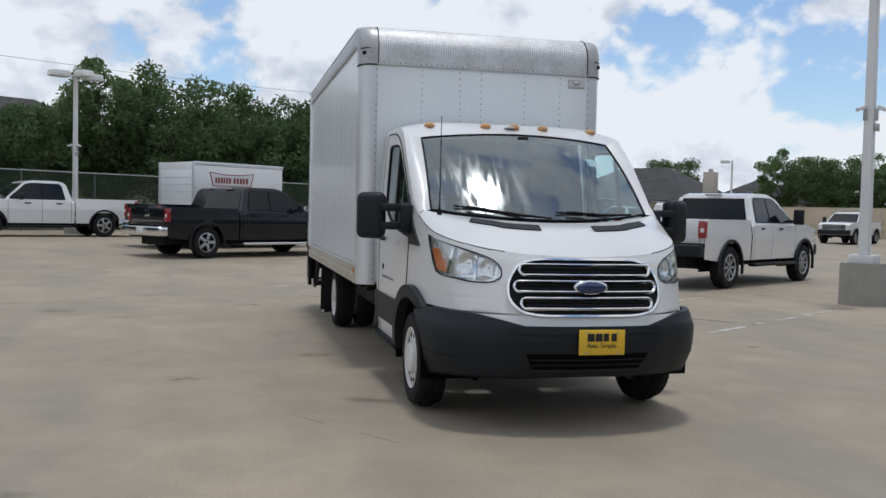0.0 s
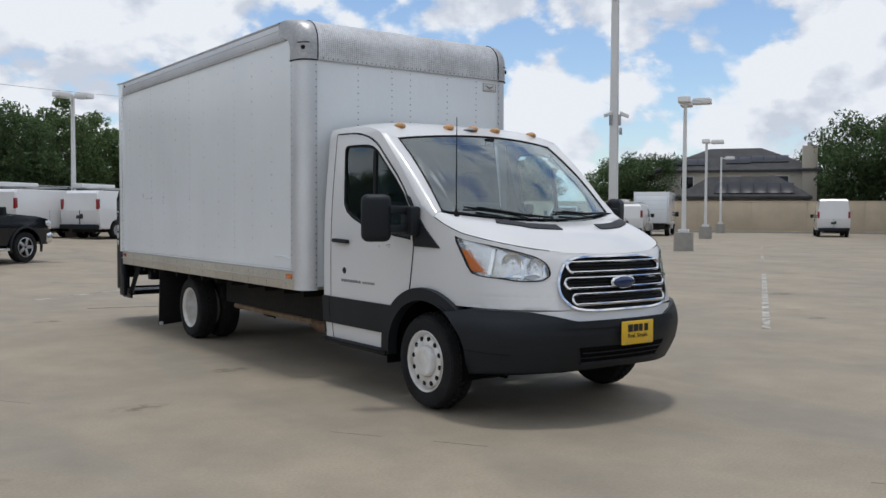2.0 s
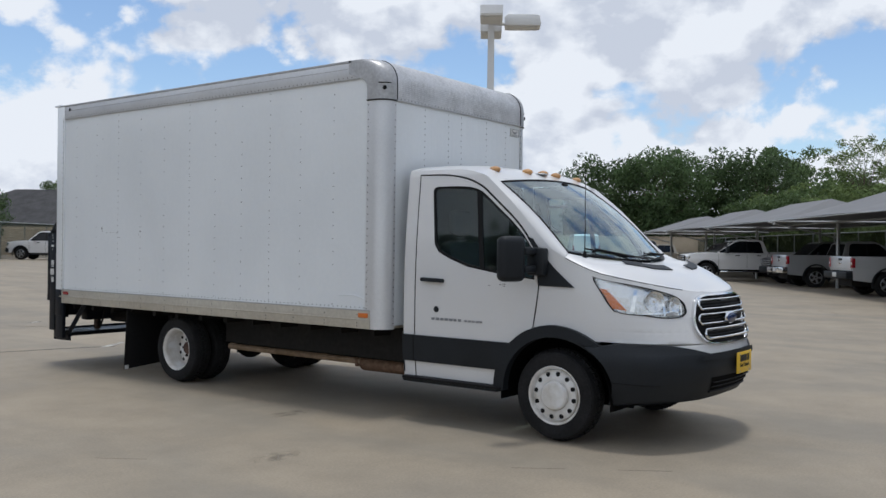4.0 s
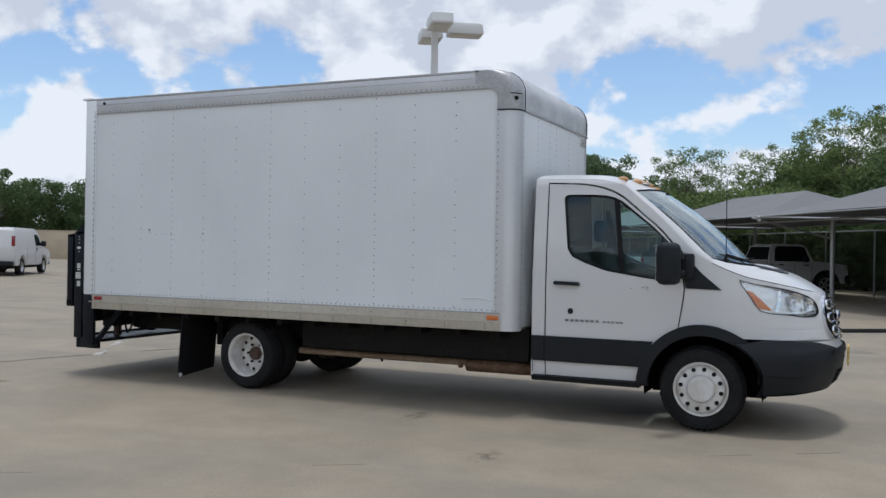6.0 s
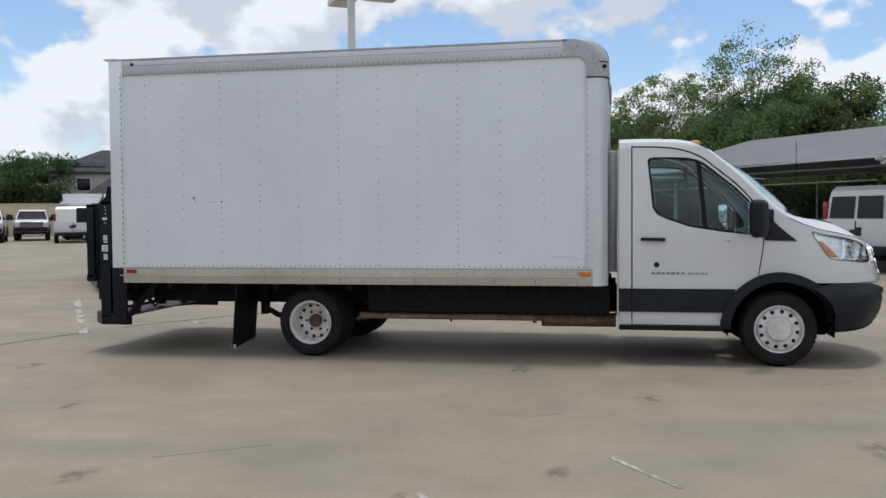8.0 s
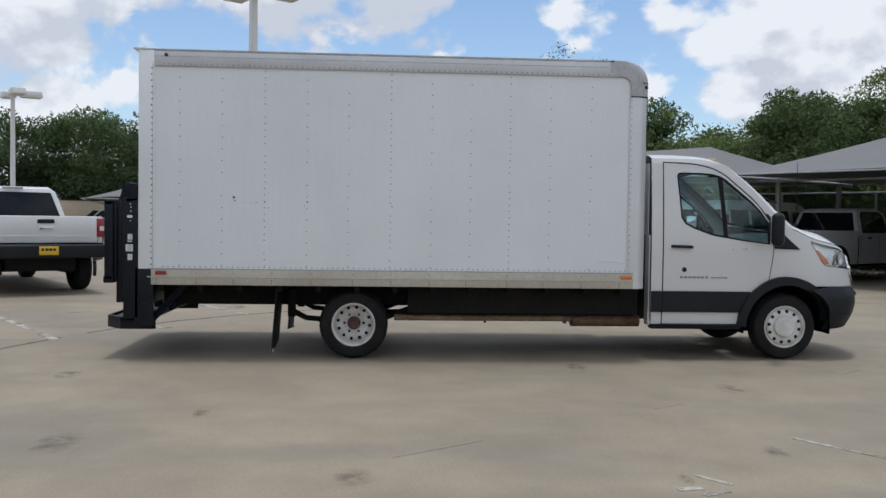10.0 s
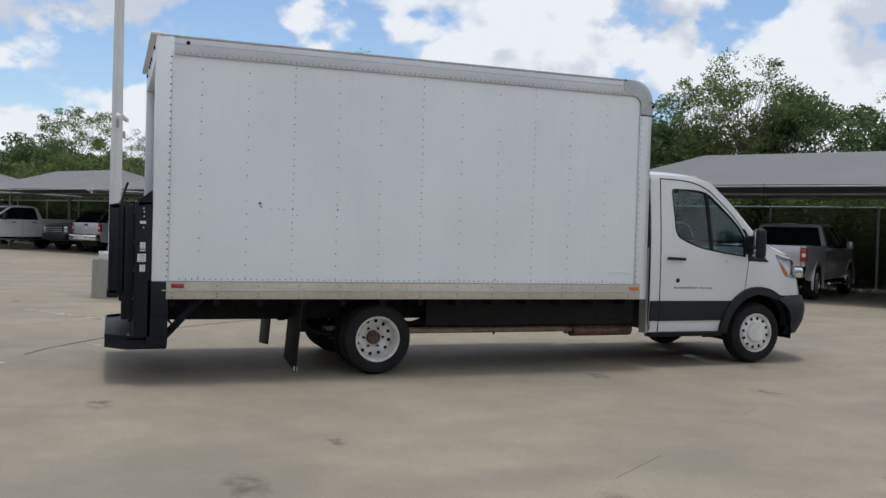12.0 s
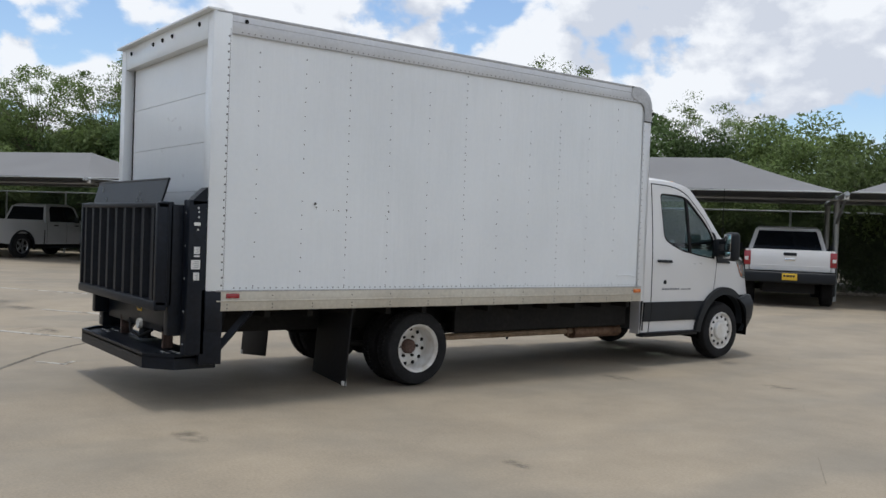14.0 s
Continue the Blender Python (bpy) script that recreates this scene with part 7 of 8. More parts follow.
def chassis():
    c = TRUCK
    for s in (-1, 1):
        part("frame_rail", boxed(s * 0.40, s * 0.48, -0.7, 6.55, 0.50, 0.66, 0.01), M_CHASSIS, c)
        part("sub_rail", boxed(s * 0.38, s * 0.50, 1.5, 6.55, 0.66, 0.72, 0.006), M_CHASSIS, c)
        # no panel of the truck: black sheet added for the shade under the box
        part("underbox_shade_sheet", boxed(s * 0.76, s * 0.80, 1.55, 3.98, 0.455, 0.75, 0.006), M_CHASSIS, c)
        part("leaf_spring", tube(bmesh.new(), [Vector((s * 0.55, 3.9, 0.50)), Vector((s * 0.55, 4.25, 0.36)), Vector((s * 0.55, 4.7, 0.34)), Vector((s * 0.55, 5.05, 0.37)), Vector((s * 0.55, 5.22, 0.46))], 0.03, 8), M_CHASSIS, c)
        part("spring_hanger", boxed(s * 0.51, s * 0.59, 5.16, 5.24, 0.38, 0.66, 0.008), M_CHASSIS, c)
        part("shock_absorber", rodded((s * 0.42, 4.7, 0.34), (s * 0.40, 4.95, 0.66), 0.028, seg=10), M_CHASSIS, c)
        flap = part("mud_flap", boxed(s * 0.50, s * 1.08, 5.29, 5.305, 0.07, 0.74, 0.004), M_RUBBER, c, "black rubber mud flap")
        for v in flap.data.vertices:
            if v.co.z < 0.3:
                v.co.y += 0.05
                if abs(v.co.x) < 0.7:
                    v.co.z += 0.05
        part("flap_tag", boxed(s * 1.03, s * 1.075, 5.33, 5.358, 0.075, 0.115, 0.003), M_PAPER, flap)
        part("flap_bracket", boxed(s * 0.48, s * 1.05, 5.25, 5.29, 0.70, 0.75), M_CHASSIS, c)
    for k in range(13):
        y = 1.75 + 0.39 * k
        part("cross_sill", boxed(-1.02, 1.02, y, y + 0.05, 0.68, 0.75), M_CHASSIS, c)
    part("rear_axle", rodded((-0.8, 4.535, 0.35), (0.8, 4.535, 0.35), 0.06, seg=14), M_CHASSIS, c)
    bm = bmesh.new()
    bmesh.ops.create_uvsphere(bm, u_segments=18, v_segments=10, radius=0.17)
    bmesh.ops.translate(bm, verts=bm.verts, vec=(0, 4.52, 0.345))
    part("differential", bm, M_CHASSIS, c)
    part("drive_shaft", rodded((0, 1.0, 0.45), (0, 4.4, 0.36), 0.045, seg=12), M_CHASSIS, c)
    part("fuel_tank", boxed(0.30, 0.85, 1.6, 2.9, 0.36, 0.62, 0.05, 3), M_CHASSIS, c)
    part("gearbox", boxed(-0.22, 0.22, 0.3, 1.5, 0.34, 0.62, 0.06, 3), M_CHASSIS, c)
    bm = rodded((-0.60, 1.49, 0.375), (-0.60, 2.22, 0.372), 0.09, seg=18)
    for v in bm.verts:
        v.co.z = 0.372 + (v.co.z - 0.372) * 0.78
    ex = part("exhaust", bm, M_RUST, c, "rusty brown silencer and tail pipe")
    part("tail_pipe", rodded((-0.62, 2.2, 0.388), (-0.62, 4.12, 0.388), 0.033, seg=12), M_PIPE, ex, "tan weathered tail pipe")
    part("pipe_clamp", boxed(-0.655, -0.60, 2.275, 2.31, 0.335, 0.43, 0.006), M_RUST, ex)
    part("pipe_hanger", boxed(-0.635, -0.615, 3.14, 3.16, 0.335, 0.44, 0.004), M_CHASSIS, ex)
    part("heat_shield", boxed(-0.70, -0.46, 1.55, 3.8, 0.455, 0.475, 0.006), M_CHASSIS, c)
    # black block stretched lengthwise to fill the shaded space under the floor
    part("underbox_shade_block", boxed(-0.74, -0.50, 1.56, 3.92, 0.43, 0.68, 0.03), M_CHASSIS, c)
    part("brake_line", tube(bmesh.new(), [Vector((-0.7, 6.3, 0.70)), Vector((-0.72, 6.35, 0.52)), Vector((-0.7, 6.42, 0.46)), Vector((-0.66, 6.5, 0.56))], 0.012), M_RUBBER, c)
    part("front_axle", boxed(-0.78, 0.78, -0.08, 0.08, 0.26, 0.36, 0.02), M_CHASSIS, c)
    part("engine_block", boxed(-0.45, 0.45, -0.75, 0.35, 0.36, 0.98, 0.05), M_CHASSIS, c)
    for s in (-1, 1):
        part("cab_flange", prism_x(s * 0.80, s * 0.935, [(1.462, 0.36), (1.478, 0.36), (1.478, 1.3), (1.462, 1.3)]), M_POSTALU, c, "grey metal flange behind the door")
        part("cab_flange", prism_x(s * 0.74, s * 0.87, [(1.462, 1.3), (1.478, 1.3), (1.478, 2.05), (1.462, 2.05)]), M_POSTALU, c)


chassis()


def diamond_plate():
    """Tread plate: a lattice of small raised lozenges, their glints put in as a paler colour."""
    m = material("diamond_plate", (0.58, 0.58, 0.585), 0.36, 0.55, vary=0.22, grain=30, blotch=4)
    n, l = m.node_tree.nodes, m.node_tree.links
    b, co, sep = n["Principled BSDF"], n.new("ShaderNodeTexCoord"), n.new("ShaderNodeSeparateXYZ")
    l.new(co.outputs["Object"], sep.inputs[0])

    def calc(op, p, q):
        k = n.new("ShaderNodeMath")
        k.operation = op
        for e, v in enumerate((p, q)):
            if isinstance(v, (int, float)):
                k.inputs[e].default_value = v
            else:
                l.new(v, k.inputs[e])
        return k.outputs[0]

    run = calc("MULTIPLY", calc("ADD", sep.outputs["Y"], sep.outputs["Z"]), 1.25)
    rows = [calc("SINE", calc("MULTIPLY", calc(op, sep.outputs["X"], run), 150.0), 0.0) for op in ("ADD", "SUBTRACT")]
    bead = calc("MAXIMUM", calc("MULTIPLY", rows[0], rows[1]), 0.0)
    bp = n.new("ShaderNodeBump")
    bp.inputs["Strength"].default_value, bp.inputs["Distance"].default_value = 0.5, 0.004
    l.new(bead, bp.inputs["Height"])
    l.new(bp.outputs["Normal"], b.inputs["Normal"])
    # each lozenge's glint is mixed into the colour as a pale speck
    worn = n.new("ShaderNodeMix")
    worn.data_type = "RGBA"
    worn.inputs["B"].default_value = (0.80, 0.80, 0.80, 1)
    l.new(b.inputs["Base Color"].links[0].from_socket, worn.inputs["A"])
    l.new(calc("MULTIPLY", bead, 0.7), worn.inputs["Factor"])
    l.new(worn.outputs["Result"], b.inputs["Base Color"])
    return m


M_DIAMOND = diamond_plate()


def rivets(name, spots, parent, r=0.006, mat=None, label=""):
    """Low domes at (place, outward) pairs, in one mesh."""
    verts, faces = [], []
    for p, n in spots:
        p, n = Vector(p), Vector(n)
        a = n.orthogonal().normalized()
        b = n.cross(a)
        k = len(verts)
        for i in range(6):
            t = math.pi * i / 3
            verts.append(tuple(p + (a * math.cos(t) + b * math.sin(t)) * r))
        verts.append(tuple(p + n * r * 0.55))
        faces += [(k + i, k + (i + 1) % 6, k + 6) for i in range(6)]
    me = bpy.data.meshes.new(name)
    me.from_pydata(verts, [], faces)
    me.materials.append(mat or M_RIVET)
    o = new(name, me)
    o.parent = parent
    o["kind"] = "stuff"
    if label:
        o["label"] = label
    return o


def box_body():
    c = TRUCK
    X, Y0, Y1, Z0, Z1 = 1.135, 1.56, 6.618, 0.75, 3.05
    rng = random.Random(2)
    NOSE = [(0.0, 2.70), (0.0, 2.80), (0.0, 2.84)] + [(0.21 * (1 - math.cos(radians(b))), 2.85 + 0.21 * math.sin(radians(b))) for b in range(9, 91, 9)]
    for s in (-1, 1):
        # side skin, faintly wavy between its posts
        rows = []
        for i in range(23):
            z = 0.90 + (2.94 - 0.90) * i / 22
            row = []
            for k in range(60):
                y = 1.72 + (6.508 - 1.72) * k / 59
                wob = 0.0022 * math.sin(2 * math.pi * (y - 2.04) / 0.42) * math.sin(math.pi * i / 22) + 0.003 * noise.noise(Vector((y * 1.1, z * 1.3, s * 3)))
                row.append((s * (X - 0.012 + wob), y, z))
            rows.append(row)
        sk = part("side_skin", patch(bmesh.new(), rows), M_BOXSKIN, c, "white painted riveted side skin", smooth=60)
        part("side_core", boxed(s * (X - 0.05), s * (X - 0.022), 1.66, 6.538, 0.80, 3.0), M_BOXSKIN, c)
        spots, seam = [], []
        for k, y in enumerate((2.154, 2.57, 2.98, 3.375, 3.77, 4.176, 4.595, 5.005, 5.42, 5.838, 6.248)):
            z = 0.945
            while z < 2.88:
                if rng.random() > 0.12:
                    spots.append(((s * (X - 0.008), y + rng.uniform(-0.002, 0.002), z), (s, 0, 0)))
                z += 0.064 if k in (2, 5, 8) else 0.115
        y = 1.78
        while y < 6.458:
            spots.append(((s * (X - 0.011), y, 0.928), (s, 0, 0)))
            spots.append(((s * (X + 0.004), y, 2.913), (s, 0, 0)))
            y += 0.052
        z = 0.95
        while z < 2.9:
            spots.append(((s * (X - 0.002), 1.735, z), (s, 0, 0)))
            seam.append(((s * (X + 0.008), 6.516 + rng.uniform(-0.004, 0.004), z), (s, 0, 0)))
            if rng.random() < 0.3:
                spots.append(((s * (X + 0.002), 6.558, z), (s, 0, 0)))
            z += 0.06
        rivets("seam_rivets", seam, c, 0.008, M_SCUFF)
        part("rear_seam", boxed(s * (X + 0.0075), s * (X + 0.009), 6.503, 6.507, 0.91, 2.93), M_GREYINK, c, smooth=0)
        rivets("rivets", spots, c, label="rows of small rivets")
        # scuffs and knocks seen on the skin
        if s < 0:
            for y, z, r in ((5.0, 1.585, 0.012), (5.72, 1.62, 0.017), (5.71, 1.59, 0.010), (5.42, 1.575, 0.010), (5.55, 1.575, 0.006), (5.50, 1.572, 0.007), (5.62, 1.57, 0.005), (4.16, 1.55, 0.008), (4.17, 2.14, 0.006), (5.72, 2.62, 0.006), (5.38, 1.52, 0.006), (5.03, 1.55, 0.006)):
                part("skin_chip", rodded((-X + 0.004, y, z), (-X + 0.001, y, z), r * 0.7, r * 0.5, 9), M_SCUFF, c)
            part("dented_crease", tube(bmesh.new(), [Vector((-X + 0.004, 1.78, 1.01)), Vector((-X + 0.003, 1.9, 1.035)), Vector((-X + 0.004, 2.08, 1.03))], 0.004), M_BOXSKIN, c)
        part("top_rail", boxed(s * (X - 0.02), s * (X + 0.004), 1.86, 6.578, 2.898, 3.045, 0.003), M_TOPRAIL, c, "aluminium top rail")
        part("top_cap", boxed(s * (X - 0.05), s * (X + 0.008), 1.935, 6.618, 3.038, 3.06, 0.004), M_CASTGREY, c)
        part("rail_lip", boxed(s * (X - 0.01), s * (X + 0.0055), 1.86, 6.558, 2.893, 2.898), M_CASTGREY, c)
        part("rail_groove", boxed(s * (X + 0.003), s * (X + 0.0055), 1.99, 6.558, 2.985, 2.990), M_CASTGREY, c, smooth=0)
        part("rail_hole", rodded((s * (X + 0.008), 6.378, 3.0), (s * (X + 0.012), 6.378, 3.0), 0.017, seg=12), M_RUBBER, c)
        br = part("bottom_rail", boxed(s * (X - 0.03), s * (X + 0.008), 1.70, 6.558, 0.75, 0.912, 0.004), M_RAIL, c, "weathered aluminium bottom rail")
        part("rail_ridge", boxed(s * (X + 0.006), s * (X + 0.016), 1.70, 6.558, 0.822, 0.834, 0.003), M_RAIL, br)
        part("rail_ridge", boxed(s * (X + 0.006), s * (X + 0.014), 1.70, 6.558, 0.903, 0.914, 0.003), M_CASTGREY, br)
        spots = []
        for k in range(13):
            yy = 1.85 + 0.385 * k + rng.uniform(-0.03, 0.03)
            spots += [((s * (X + 0.008), yy, 0.80), (s, 0, 0)), ((s * (X + 0.008), yy, 0.772), (s, 0, 0)), ((s * (X + 0.008), yy, 0.868), (s, 0, 0))]
        rivets("rail_bolts", spots, br, 0.0065, M_SCUFF)
        part("front_reflector", boxed(s * (X + 0.008), s * (X + 0.018), 1.715, 1.825, 0.845, 0.885, 0.004), M_AMBER, br, "amber reflector")
        part("rear_reflector", boxed(s * (X + 0.008), s * (X + 0.018), 6.368, 6.478, 0.850, 0.888, 0.004), M_RED, br, "red reflector")
        # rounded front corner post
        pts = [(s * (X - 0.13 + 0.13 * math.sin(radians(a))), Y0 + 0.13 - 0.13 * math.cos(radians(a))) for a in range(0, 91, 9)]
        pts = [(s * 0.985, Y0)] + pts + [(s * X, 1.76)]
        bm = patch(bmesh.new(), [[(x, y, 0.75) for x, y in pts], [(x, y, 2.72) for x, y in pts]])
        post = part("corner_post", bm, M_POSTALU, c, "rounded aluminium front corner post", smooth=60)
        spots, z = [], 0.80
        while z < 2.68:
            spots += [((s * 0.998, Y0 - 0.001, z), (0, -1, 0)), ((s * (X + 0.001), 1.745, z), (s, 0, 0))]
            z += 0.062
        rivets("post_rivets", spots, post)
        # cast corner over the post: straight below, rounded back above
        rows = []
        for i, (off, z) in enumerate(NOSE):
            row = []
            for k in range(-1, 12):
                a = radians(max(0, min(90, 9 * k)))
                x = X - 0.13 + 0.138 * math.sin(a) - (0.03 if i == len(NOSE) - 1 else 0.0) * math.sin(a)
                y = Y0 + 0.13 - 0.138 * math.cos(a) + off
                if k < 0:
                    x -= 0.022
                if k == 11:
                    y = max(y + 0.01, Y0 + float(np.interp(z, (2.82, 2.86, 2.90, 2.93), (0.195, 0.21, 0.26, 0.41))))
                row.append((s * x, y, z))
            rows.append(row)
        cast = part("corner_casting", patch(bmesh.new(), rows), M_CASTGREY, c, "grey cast corner cap", smooth=50)
        part("casting_band", tube(bmesh.new(), [Vector(p) for p in rows[0]], 0.006), M_RUBBER, cast)
        part("casting_seam", tube(bmesh.new(), [Vector(row[0]) for row in rows], 0.005), M_RUBBER, cast)
        part("casting_groove", tube(bmesh.new(), [Vector((s * (X - 0.13 + 0.139 * math.sin(radians(q))), Y0 + 0.13 - 0.139 * math.cos(radians(q)), 2.842)) for q in range(22, 68, 9)], 0.005), M_RUBBER, cast)
        part("casting_bolt", rodded((s * (X - 0.035), Y0 + 0.035, 2.80), (s * (X - 0.022), Y0 + 0.022, 2.80), 0.02, 0.016, seg=10), M_RUBBER, cast)
    # front wall with its rivet rows and a maker's plate as a plain shape
    part("front_wall", boxed(-0.988, 0.988, Y0 + 0.004, Y0 + 0.03, 0.78, 2.76), M_BOXSKIN, c, "white front wall")
    spots = []
    for x in (-0.585, -0.234, -0.036, 0.379, 0.721):
        z = 2.12
        while z < 2.70:
            spots.append(((x, Y0 + 0.003, z), (0, -1, 0)))
            z += 0.055
    rivets("front_rivets", spots, c)
    mk = part("maker_plate", boxed(0.80, 0.96, Y0 - 0.003, Y0 + 0.006, 2.585, 2.665, 0.003), M_PAPER, c, "small white plate with a grey wing shape")
    part("plate_border", tube(bmesh.new(), [Vector((x, Y0 - 0.004, z)) for x, z in ((0.805, 2.59), (0.955, 2.59), (0.955, 2.66), (0.805, 2.66), (0.805, 2.59))], 0.0025), M_GREYINK, mk)
    part("wing_shape", prism(bmesh.new(), [(0.825, 2.648), (0.88, 2.628), (0.935, 2.648), (0.905, 2.62), (0.88, 2.608), (0.855, 2.62)], Y0 - 0.006, Y0 - 0.003), M_GREYINK, mk)
    part("plate_line", boxed(0.825, 0.935, Y0 - 0.005, Y0 - 0.003, 2.598, 2.604), M_GREYINK, mk)
    # nose
    pts = [(Y0 - 0.006 + off, z) for off, z in NOSE] + [(1.95, 3.06)]
    rows = [[(x, y, z) for y, z in pts] for x in np.linspace(-1.0, 1.0, 14)]
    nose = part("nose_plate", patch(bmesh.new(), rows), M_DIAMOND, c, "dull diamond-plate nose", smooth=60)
    part("nose_trim", tube(bmesh.new(), [Vector((-0.99, Y0 - 0.008, 2.705)), Vector((0.99, Y0 - 0.008, 2.705))], 0.008), M_CASTGREY, nose)
    rivets("nose_rivets", [((x, Y0 - 0.006, 2.72), (0, -1, 0)) for x in np.linspace(-0.93, 0.93, 40)], nose)
    part("roof_sheet", boxed(-1.105, 1.105, 1.80, 6.618, 3.03, 3.056, 0.004), M_POSTALU, c, "aluminium roof sheet")
    part("floor", boxed(-1.095, 1.095, 1.60, 6.538, 0.752, 0.80), M_RAIL, c)
    # rear frame and roll door
    for s in (-1, 1):
        part("rear_post", boxed(s * 1.02, s * 1.143, 6.493, 6.643, 0.905, 3.05, 0.006), M_BOXSKIN, c, "white painted rear door post")
        part("corner_gusset", boxed(s * 1.10, s * 1.15, 6.518, 6.648, 0.60, 0.905, 0.008), M_BLACKPAINT, c)
    hd = part("rear_header", boxed(-1.018, 1.018, 6.498, 6.641, 2.85, 3.05, 0.004), M_BOXSKIN, c)
    part("rain_lip", boxed(-1.15, 1.15, 6.558, 6.693, 3.05, 3.07, 0.005), M_BOXSKIN, c)
    for x in (-0.85, -0.24, 0.0, 0.24, 0.85):
        part("header_lamp", rodded((x, 6.642, 2.985), (x, 6.654, 2.985), 0.02, 0.015, 12), M_RUBBER, hd)
    part("sill", boxed(-1.0, 1.0, 6.488, 6.648, 0.75, 0.90, 0.006), M_BLACKPAINT, c)
    part("door_channel", boxed(-1.018, -0.968, 6.518, 6.56, 0.9, 2.85), M_RUBBER, c)
    part("door_channel", boxed(0.968, 1.018, 6.518, 6.56, 0.9, 2.85), M_RUBBER, c)
    for k in range(5):
        z0 = 0.90 + 0.39 * k
        dp = part("roll_door_panel", boxed(-0.967, 0.967, 6.533, 6.563, z0 + 0.002, z0 + 0.3885), M_BOXSKIN, c, "white roll-up door panel", smooth=0)
    part("door_latch", boxed(-0.93, -0.90, 6.562, 6.576, 2.66, 2.76, 0.004), M_STEEL, c)
    for k, (x, z, w, h) in enumerate(((-0.25, 2.27, 0.30, 0.05), (-0.3, 2.2, 0.08, 0.03), (0.12, 2.02, 0.05, 0.04), (-0.05, 1.78, 0.3, 0.015), (-0.40, 1.80, 0.03, 0.03))):
        rr = random.Random(k)
        for j in range(6):
            xx, zz = x + rr.uniform(0, w), z + rr.uniform(0, h)
            part("door_smudge", boxed(xx, xx + rr.uniform(0.01, 0.05), 6.562, 6.5645, zz, zz + rr.uniform(0.004, 0.010)), M_POSTALU, c, smooth=0)


box_body()


def liftgate():
    c = TRUCK
    B = M_BLACKPAINT
    for s in (-1, 1):
        col = part("column", boxed(s * 1.02, s * 1.14, 6.64, 6.788, 0.42, 1.60, 0.008), B, c)
        part("column_lip", prism_x(s * 1.02, s * 1.14, [(6.648, 1.58), (6.648, 1.70), (6.678, 1.68), (6.758, 1.60), (6.758, 1.56)]), B, col)
        part("inner_track", boxed(s * 0.93, s * 1.02, 6.718, 6.888, 0.56, 1.56, 0.008), B, c)
        part("roller_arm", boxed(s * 0.93, s * 1.02, 6.858, 6.958, 0.78, 1.58, 0.01), B, c)
        part("side_plate", boxed(s * 1.095, s * 1.14, 6.50, 6.678, 0.34, 0.92, 0.006), B, c)
        part("brace", tube(bmesh.new(), [Vector((s * 1.03, 6.558, 0.37)), Vector((s * 1.03, 6.20, 0.76))], 0.034, 4), B, c, smooth=0)
        part("red_post", boxed(s * 0.55 - 0.025, s * 0.55 + 0.025, 6.678, 6.758, 0.40, 0.58, 0.006), M_HUBRUST, c, "dull red-brown step post")
        spots = [((s * 1.08, 6.79, z), (0, 1, 0)) for z in (0.5, 0.75, 1.0, 1.25, 1.5)] + [((s * 0.95, 6.89, z), (0, 1, 0)) for z in (0.9, 1.1, 1.3, 1.5)]
        rivets("bolts", spots, col, 0.011, M_STEEL)
    # decals on the kerbless side
    for y0, y1, z0, z1 in ((6.698, 6.748, 1.405, 1.43), (6.698, 6.743, 1.19, 1.245), (6.698, 6.743, 1.168, 1.18), (6.693, 6.763, 1.075, 1.145), (6.698, 6.743, 0.99, 1.05)):
        d = part("decal", boxed(-1.1435, -1.14, y0, y1, z0, z1), M_PAPER, c, "white instruction decal", smooth=0)
        if z1 - z0 > 0.05:
            for k in range(4):
                zz = z0 + (z1 - z0) * (k + 0.6) / 4.6
                part("decal_line", boxed(-1.145, -1.1435, y0 + 0.01, y1 - 0.012 - 0.012 * (k % 2), zz, zz + 0.005), M_GREYINK, d, smooth=0)
    for y, z in ((6.713, 1.47), (6.713, 1.51), (6.718, 1.54), (6.718, 1.375)):
        part("bolt_head", rodded((-1.14, y, z), (-1.146, y, z), 0.008, seg=8), M_STEEL, c)
    # platform folded up: sheet, frame, ribs
    pf = part("platform", boxed(-1.0, 1.02, 6.923, 6.943, 0.80, 1.545, 0.004), B, c, "ribbed black platform folded upright")
    for k in range(9):
        x = -0.915 + 0.232 * k
        bm = prism(bmesh.new(), [(x - 0.045, 6.943), (x - 0.028, 6.988), (x + 0.028, 6.988), (x + 0.045, 6.943)], 0, 0.70)
        bmesh.ops.transform(bm, matrix=Matrix(((1, 0, 0, 0), (0, 0, 1, 0), (0, 1, 0, 0.83), (0, 0, 0, 1))), verts=bm.verts)
        part("rib", bm, B, pf)
    part("platform_edge", boxed(-1.05, 1.07, 6.908, 7.008, 0.755, 0.83, 0.012), B, pf)
    part("platform_edge", boxed(-1.05, 1.07, 6.913, 6.993, 1.53, 1.57, 0.008), B, pf)
    for x in (-1.05, 1.02):
        part("platform_edge", boxed(x, x + 0.05, 6.913, 6.998, 0.79, 1.57, 0.008), B, pf)
    bm = prism_x(-0.86, 1.0, [(6.903, 1.55), (6.918, 1.55), (6.858, 1.76), (6.843, 1.755)])
    fl = part("ramp_flap", bm, B, pf, "scraped black ramp flap leaning back")
    part("flap_edge", tube(bmesh.new(), [Vector((-0.86, 6.851, 1.758)), Vector((1.0, 6.851, 1.758))], 0.012), B, pf)
    rr = random.Random(4)
    for k in range(7):
        x, z = rr.uniform(-0.65, 0.9), rr.uniform(1.57, 1.70)
        y = 6.92 - (z - 1.55) * 0.286 + 0.001
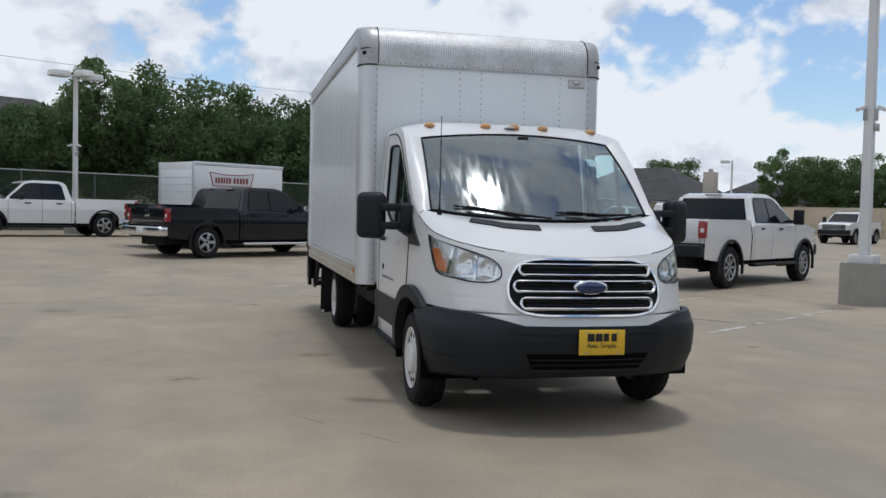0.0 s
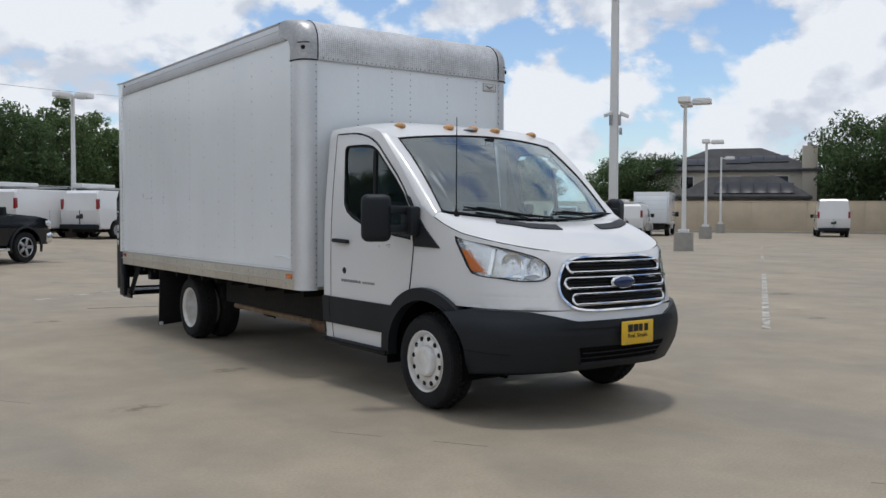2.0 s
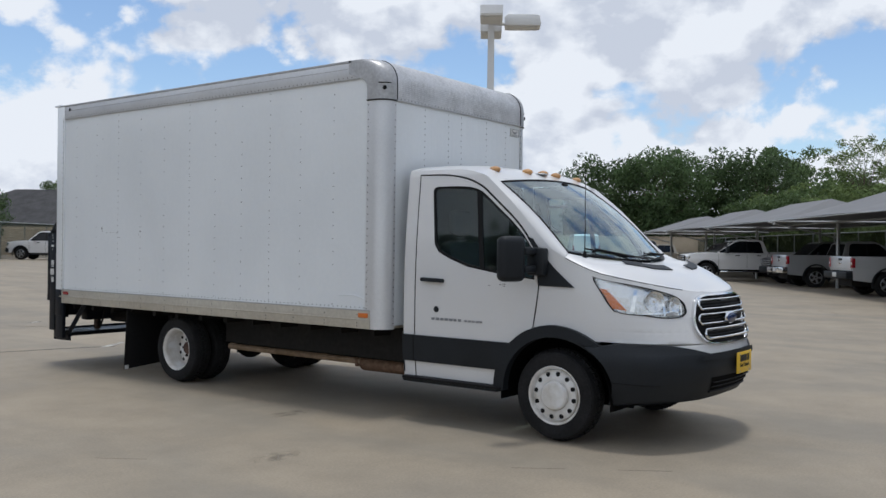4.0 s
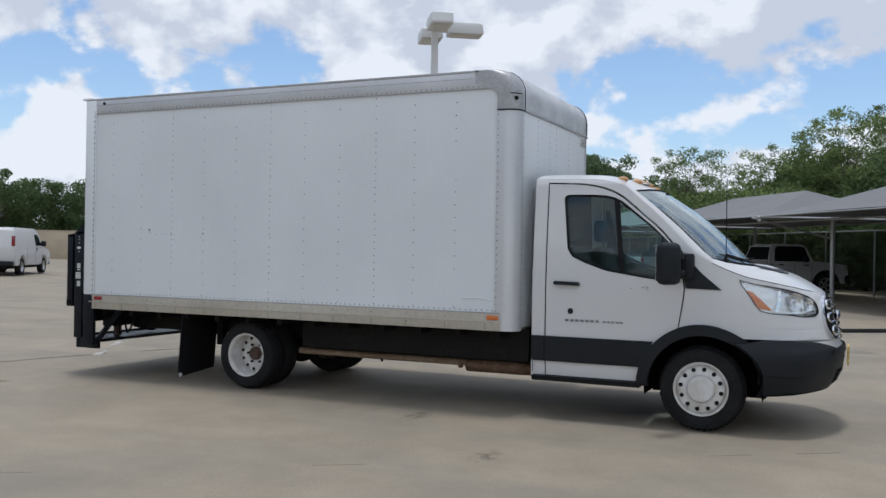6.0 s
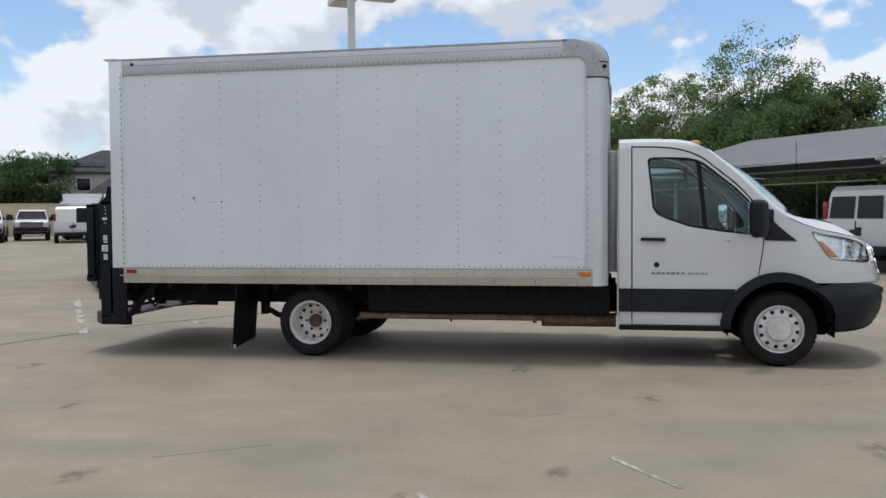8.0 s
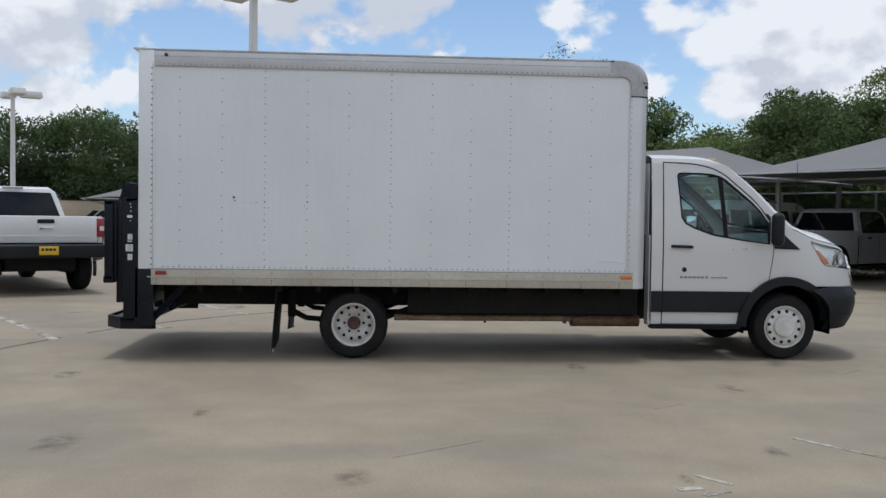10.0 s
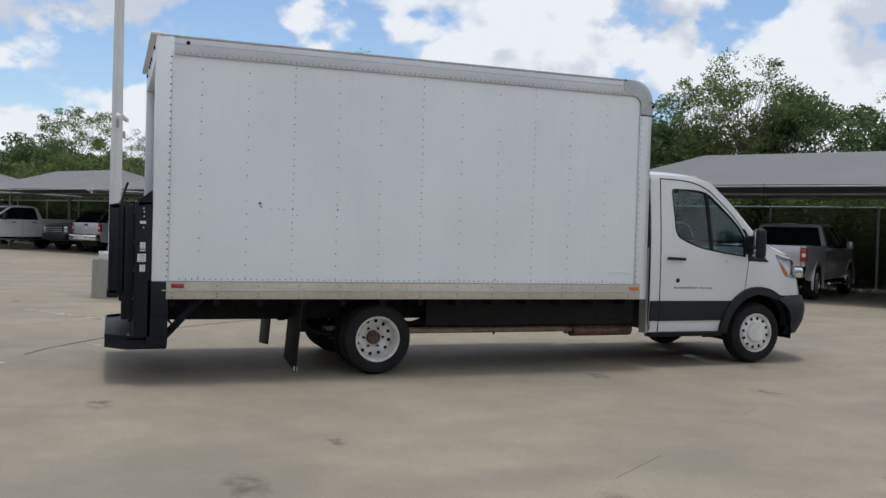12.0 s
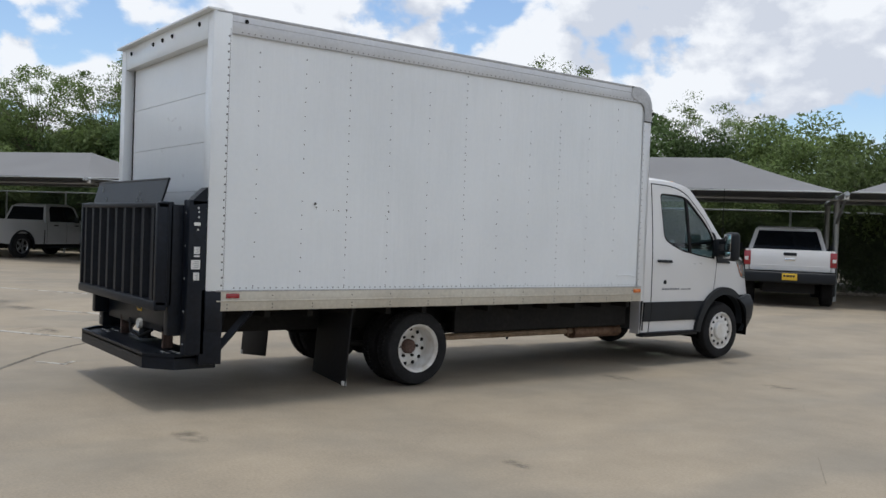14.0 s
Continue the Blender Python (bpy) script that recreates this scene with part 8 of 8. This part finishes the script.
        part("paint_scrape", boxed(x, x + 0.006, y - 0.002, y + 0.003, z, z + rr.uniform(0.02, 0.05)), M_STEEL, pf, smooth=0)
    # drive box, plug, stickers, light bracket
    part("drive_box", boxed(-0.75, 0.95, 6.618, 6.758, 0.52, 0.80, 0.015), B, c)
    part("lower_plate", boxed(-0.93, -0.05, 6.758, 6.788, 0.58, 0.80, 0.01), B, c)
    part("warning_sticker", boxed(-0.12, 0.0, 6.79, 6.794, 0.66, 0.79, 0.002), M_YELLOW, c, "yellow warning sticker")
    part("sticker_bar", boxed(-0.105, -0.065, 6.794, 6.796, 0.72, 0.77), M_INK, c)
    part("sticker_bar", boxed(-0.055, -0.015, 6.794, 6.796, 0.72, 0.77), M_INK, c)
    part("sticker_bar", boxed(-0.105, -0.015, 6.794, 6.796, 0.68, 0.70), M_INK, c)
    part("hydraulic_ram", rodded((0.0, 6.718, 0.42), (0.0, 6.718, 0.62), 0.05, seg=14), B, c)
    part("plug_socket", rodded((-0.10, 6.788, 0.56), (-0.10, 6.818, 0.56), 0.045, 0.04, 18), M_PAPER, c)
    part("hose", tube(bmesh.new(), [Vector((0.3, 6.758, 0.56)), Vector((0.15, 6.798, 0.47)), Vector((-0.1, 6.798, 0.45)), Vector((-0.3, 6.758, 0.52))], 0.012), M_RUBBER, c)
    part("tag", boxed(-0.92, -0.83, 6.993, 6.998, 0.775, 0.80), M_PAPER, c)
    # step bumper with clipped corners
    outline = [(-1.05, 6.518), (-1.05, 6.838), (-0.85, 7.018), (0.85, 7.018), (1.05, 6.838), (1.05, 6.518), (0.98, 6.518), (0.98, 6.558), (-0.98, 6.558), (-0.98, 6.518)]
    bm = bmesh.new()
    vs = [bm.verts.new((x, y, 0.385)) for x, y in outline]
    f = bm.faces.new(vs)
    g = bmesh.ops.extrude_face_region(bm, geom=[f])
    bmesh.ops.translate(bm, verts=[v for v in g["geom"] if isinstance(v, bmesh.types.BMVert)], vec=(0, 0, 0.012))
    st = part("step_plate", bm, B, c, "black step bumper")
    rim = [(-1.05, 6.518), (-1.05, 6.838), (-0.85, 7.018), (0.85, 7.018), (1.05, 6.838), (1.05, 6.518)]
    bm = bmesh.new()
    lo, hi = [bm.verts.new((x, y, 0.30)) for x, y in rim], [bm.verts.new((x, y, 0.42)) for x, y in rim]
    li, hi2 = [bm.verts.new((x * 0.98, y - 0.02, 0.30)) for x, y in rim], [bm.verts.new((x * 0.98, y - 0.02, 0.42)) for x, y in rim]
    for k in range(5):
        bm.faces.new((lo[k], lo[k + 1], hi[k + 1], hi[k]))
        bm.faces.new((li[k], li[k + 1], hi2[k + 1], hi2[k]))
        bm.faces.new((hi[k], hi[k + 1], hi2[k + 1], hi2[k]))
        bm.faces.new((lo[k], lo[k + 1], li[k + 1], li[k]))
    part("step_rim", bm, B, st)
    for k in range(14):
        for j in range(3):
            part("step_grip", boxed(-0.92 + 0.135 * k, -0.83 + 0.135 * k, 6.638 + 0.085 * j, 6.658 + 0.085 * j, 0.397, 0.403), M_STEEL, st, smooth=0) if k in (0, 1, 12, 13) else None


liftgate()
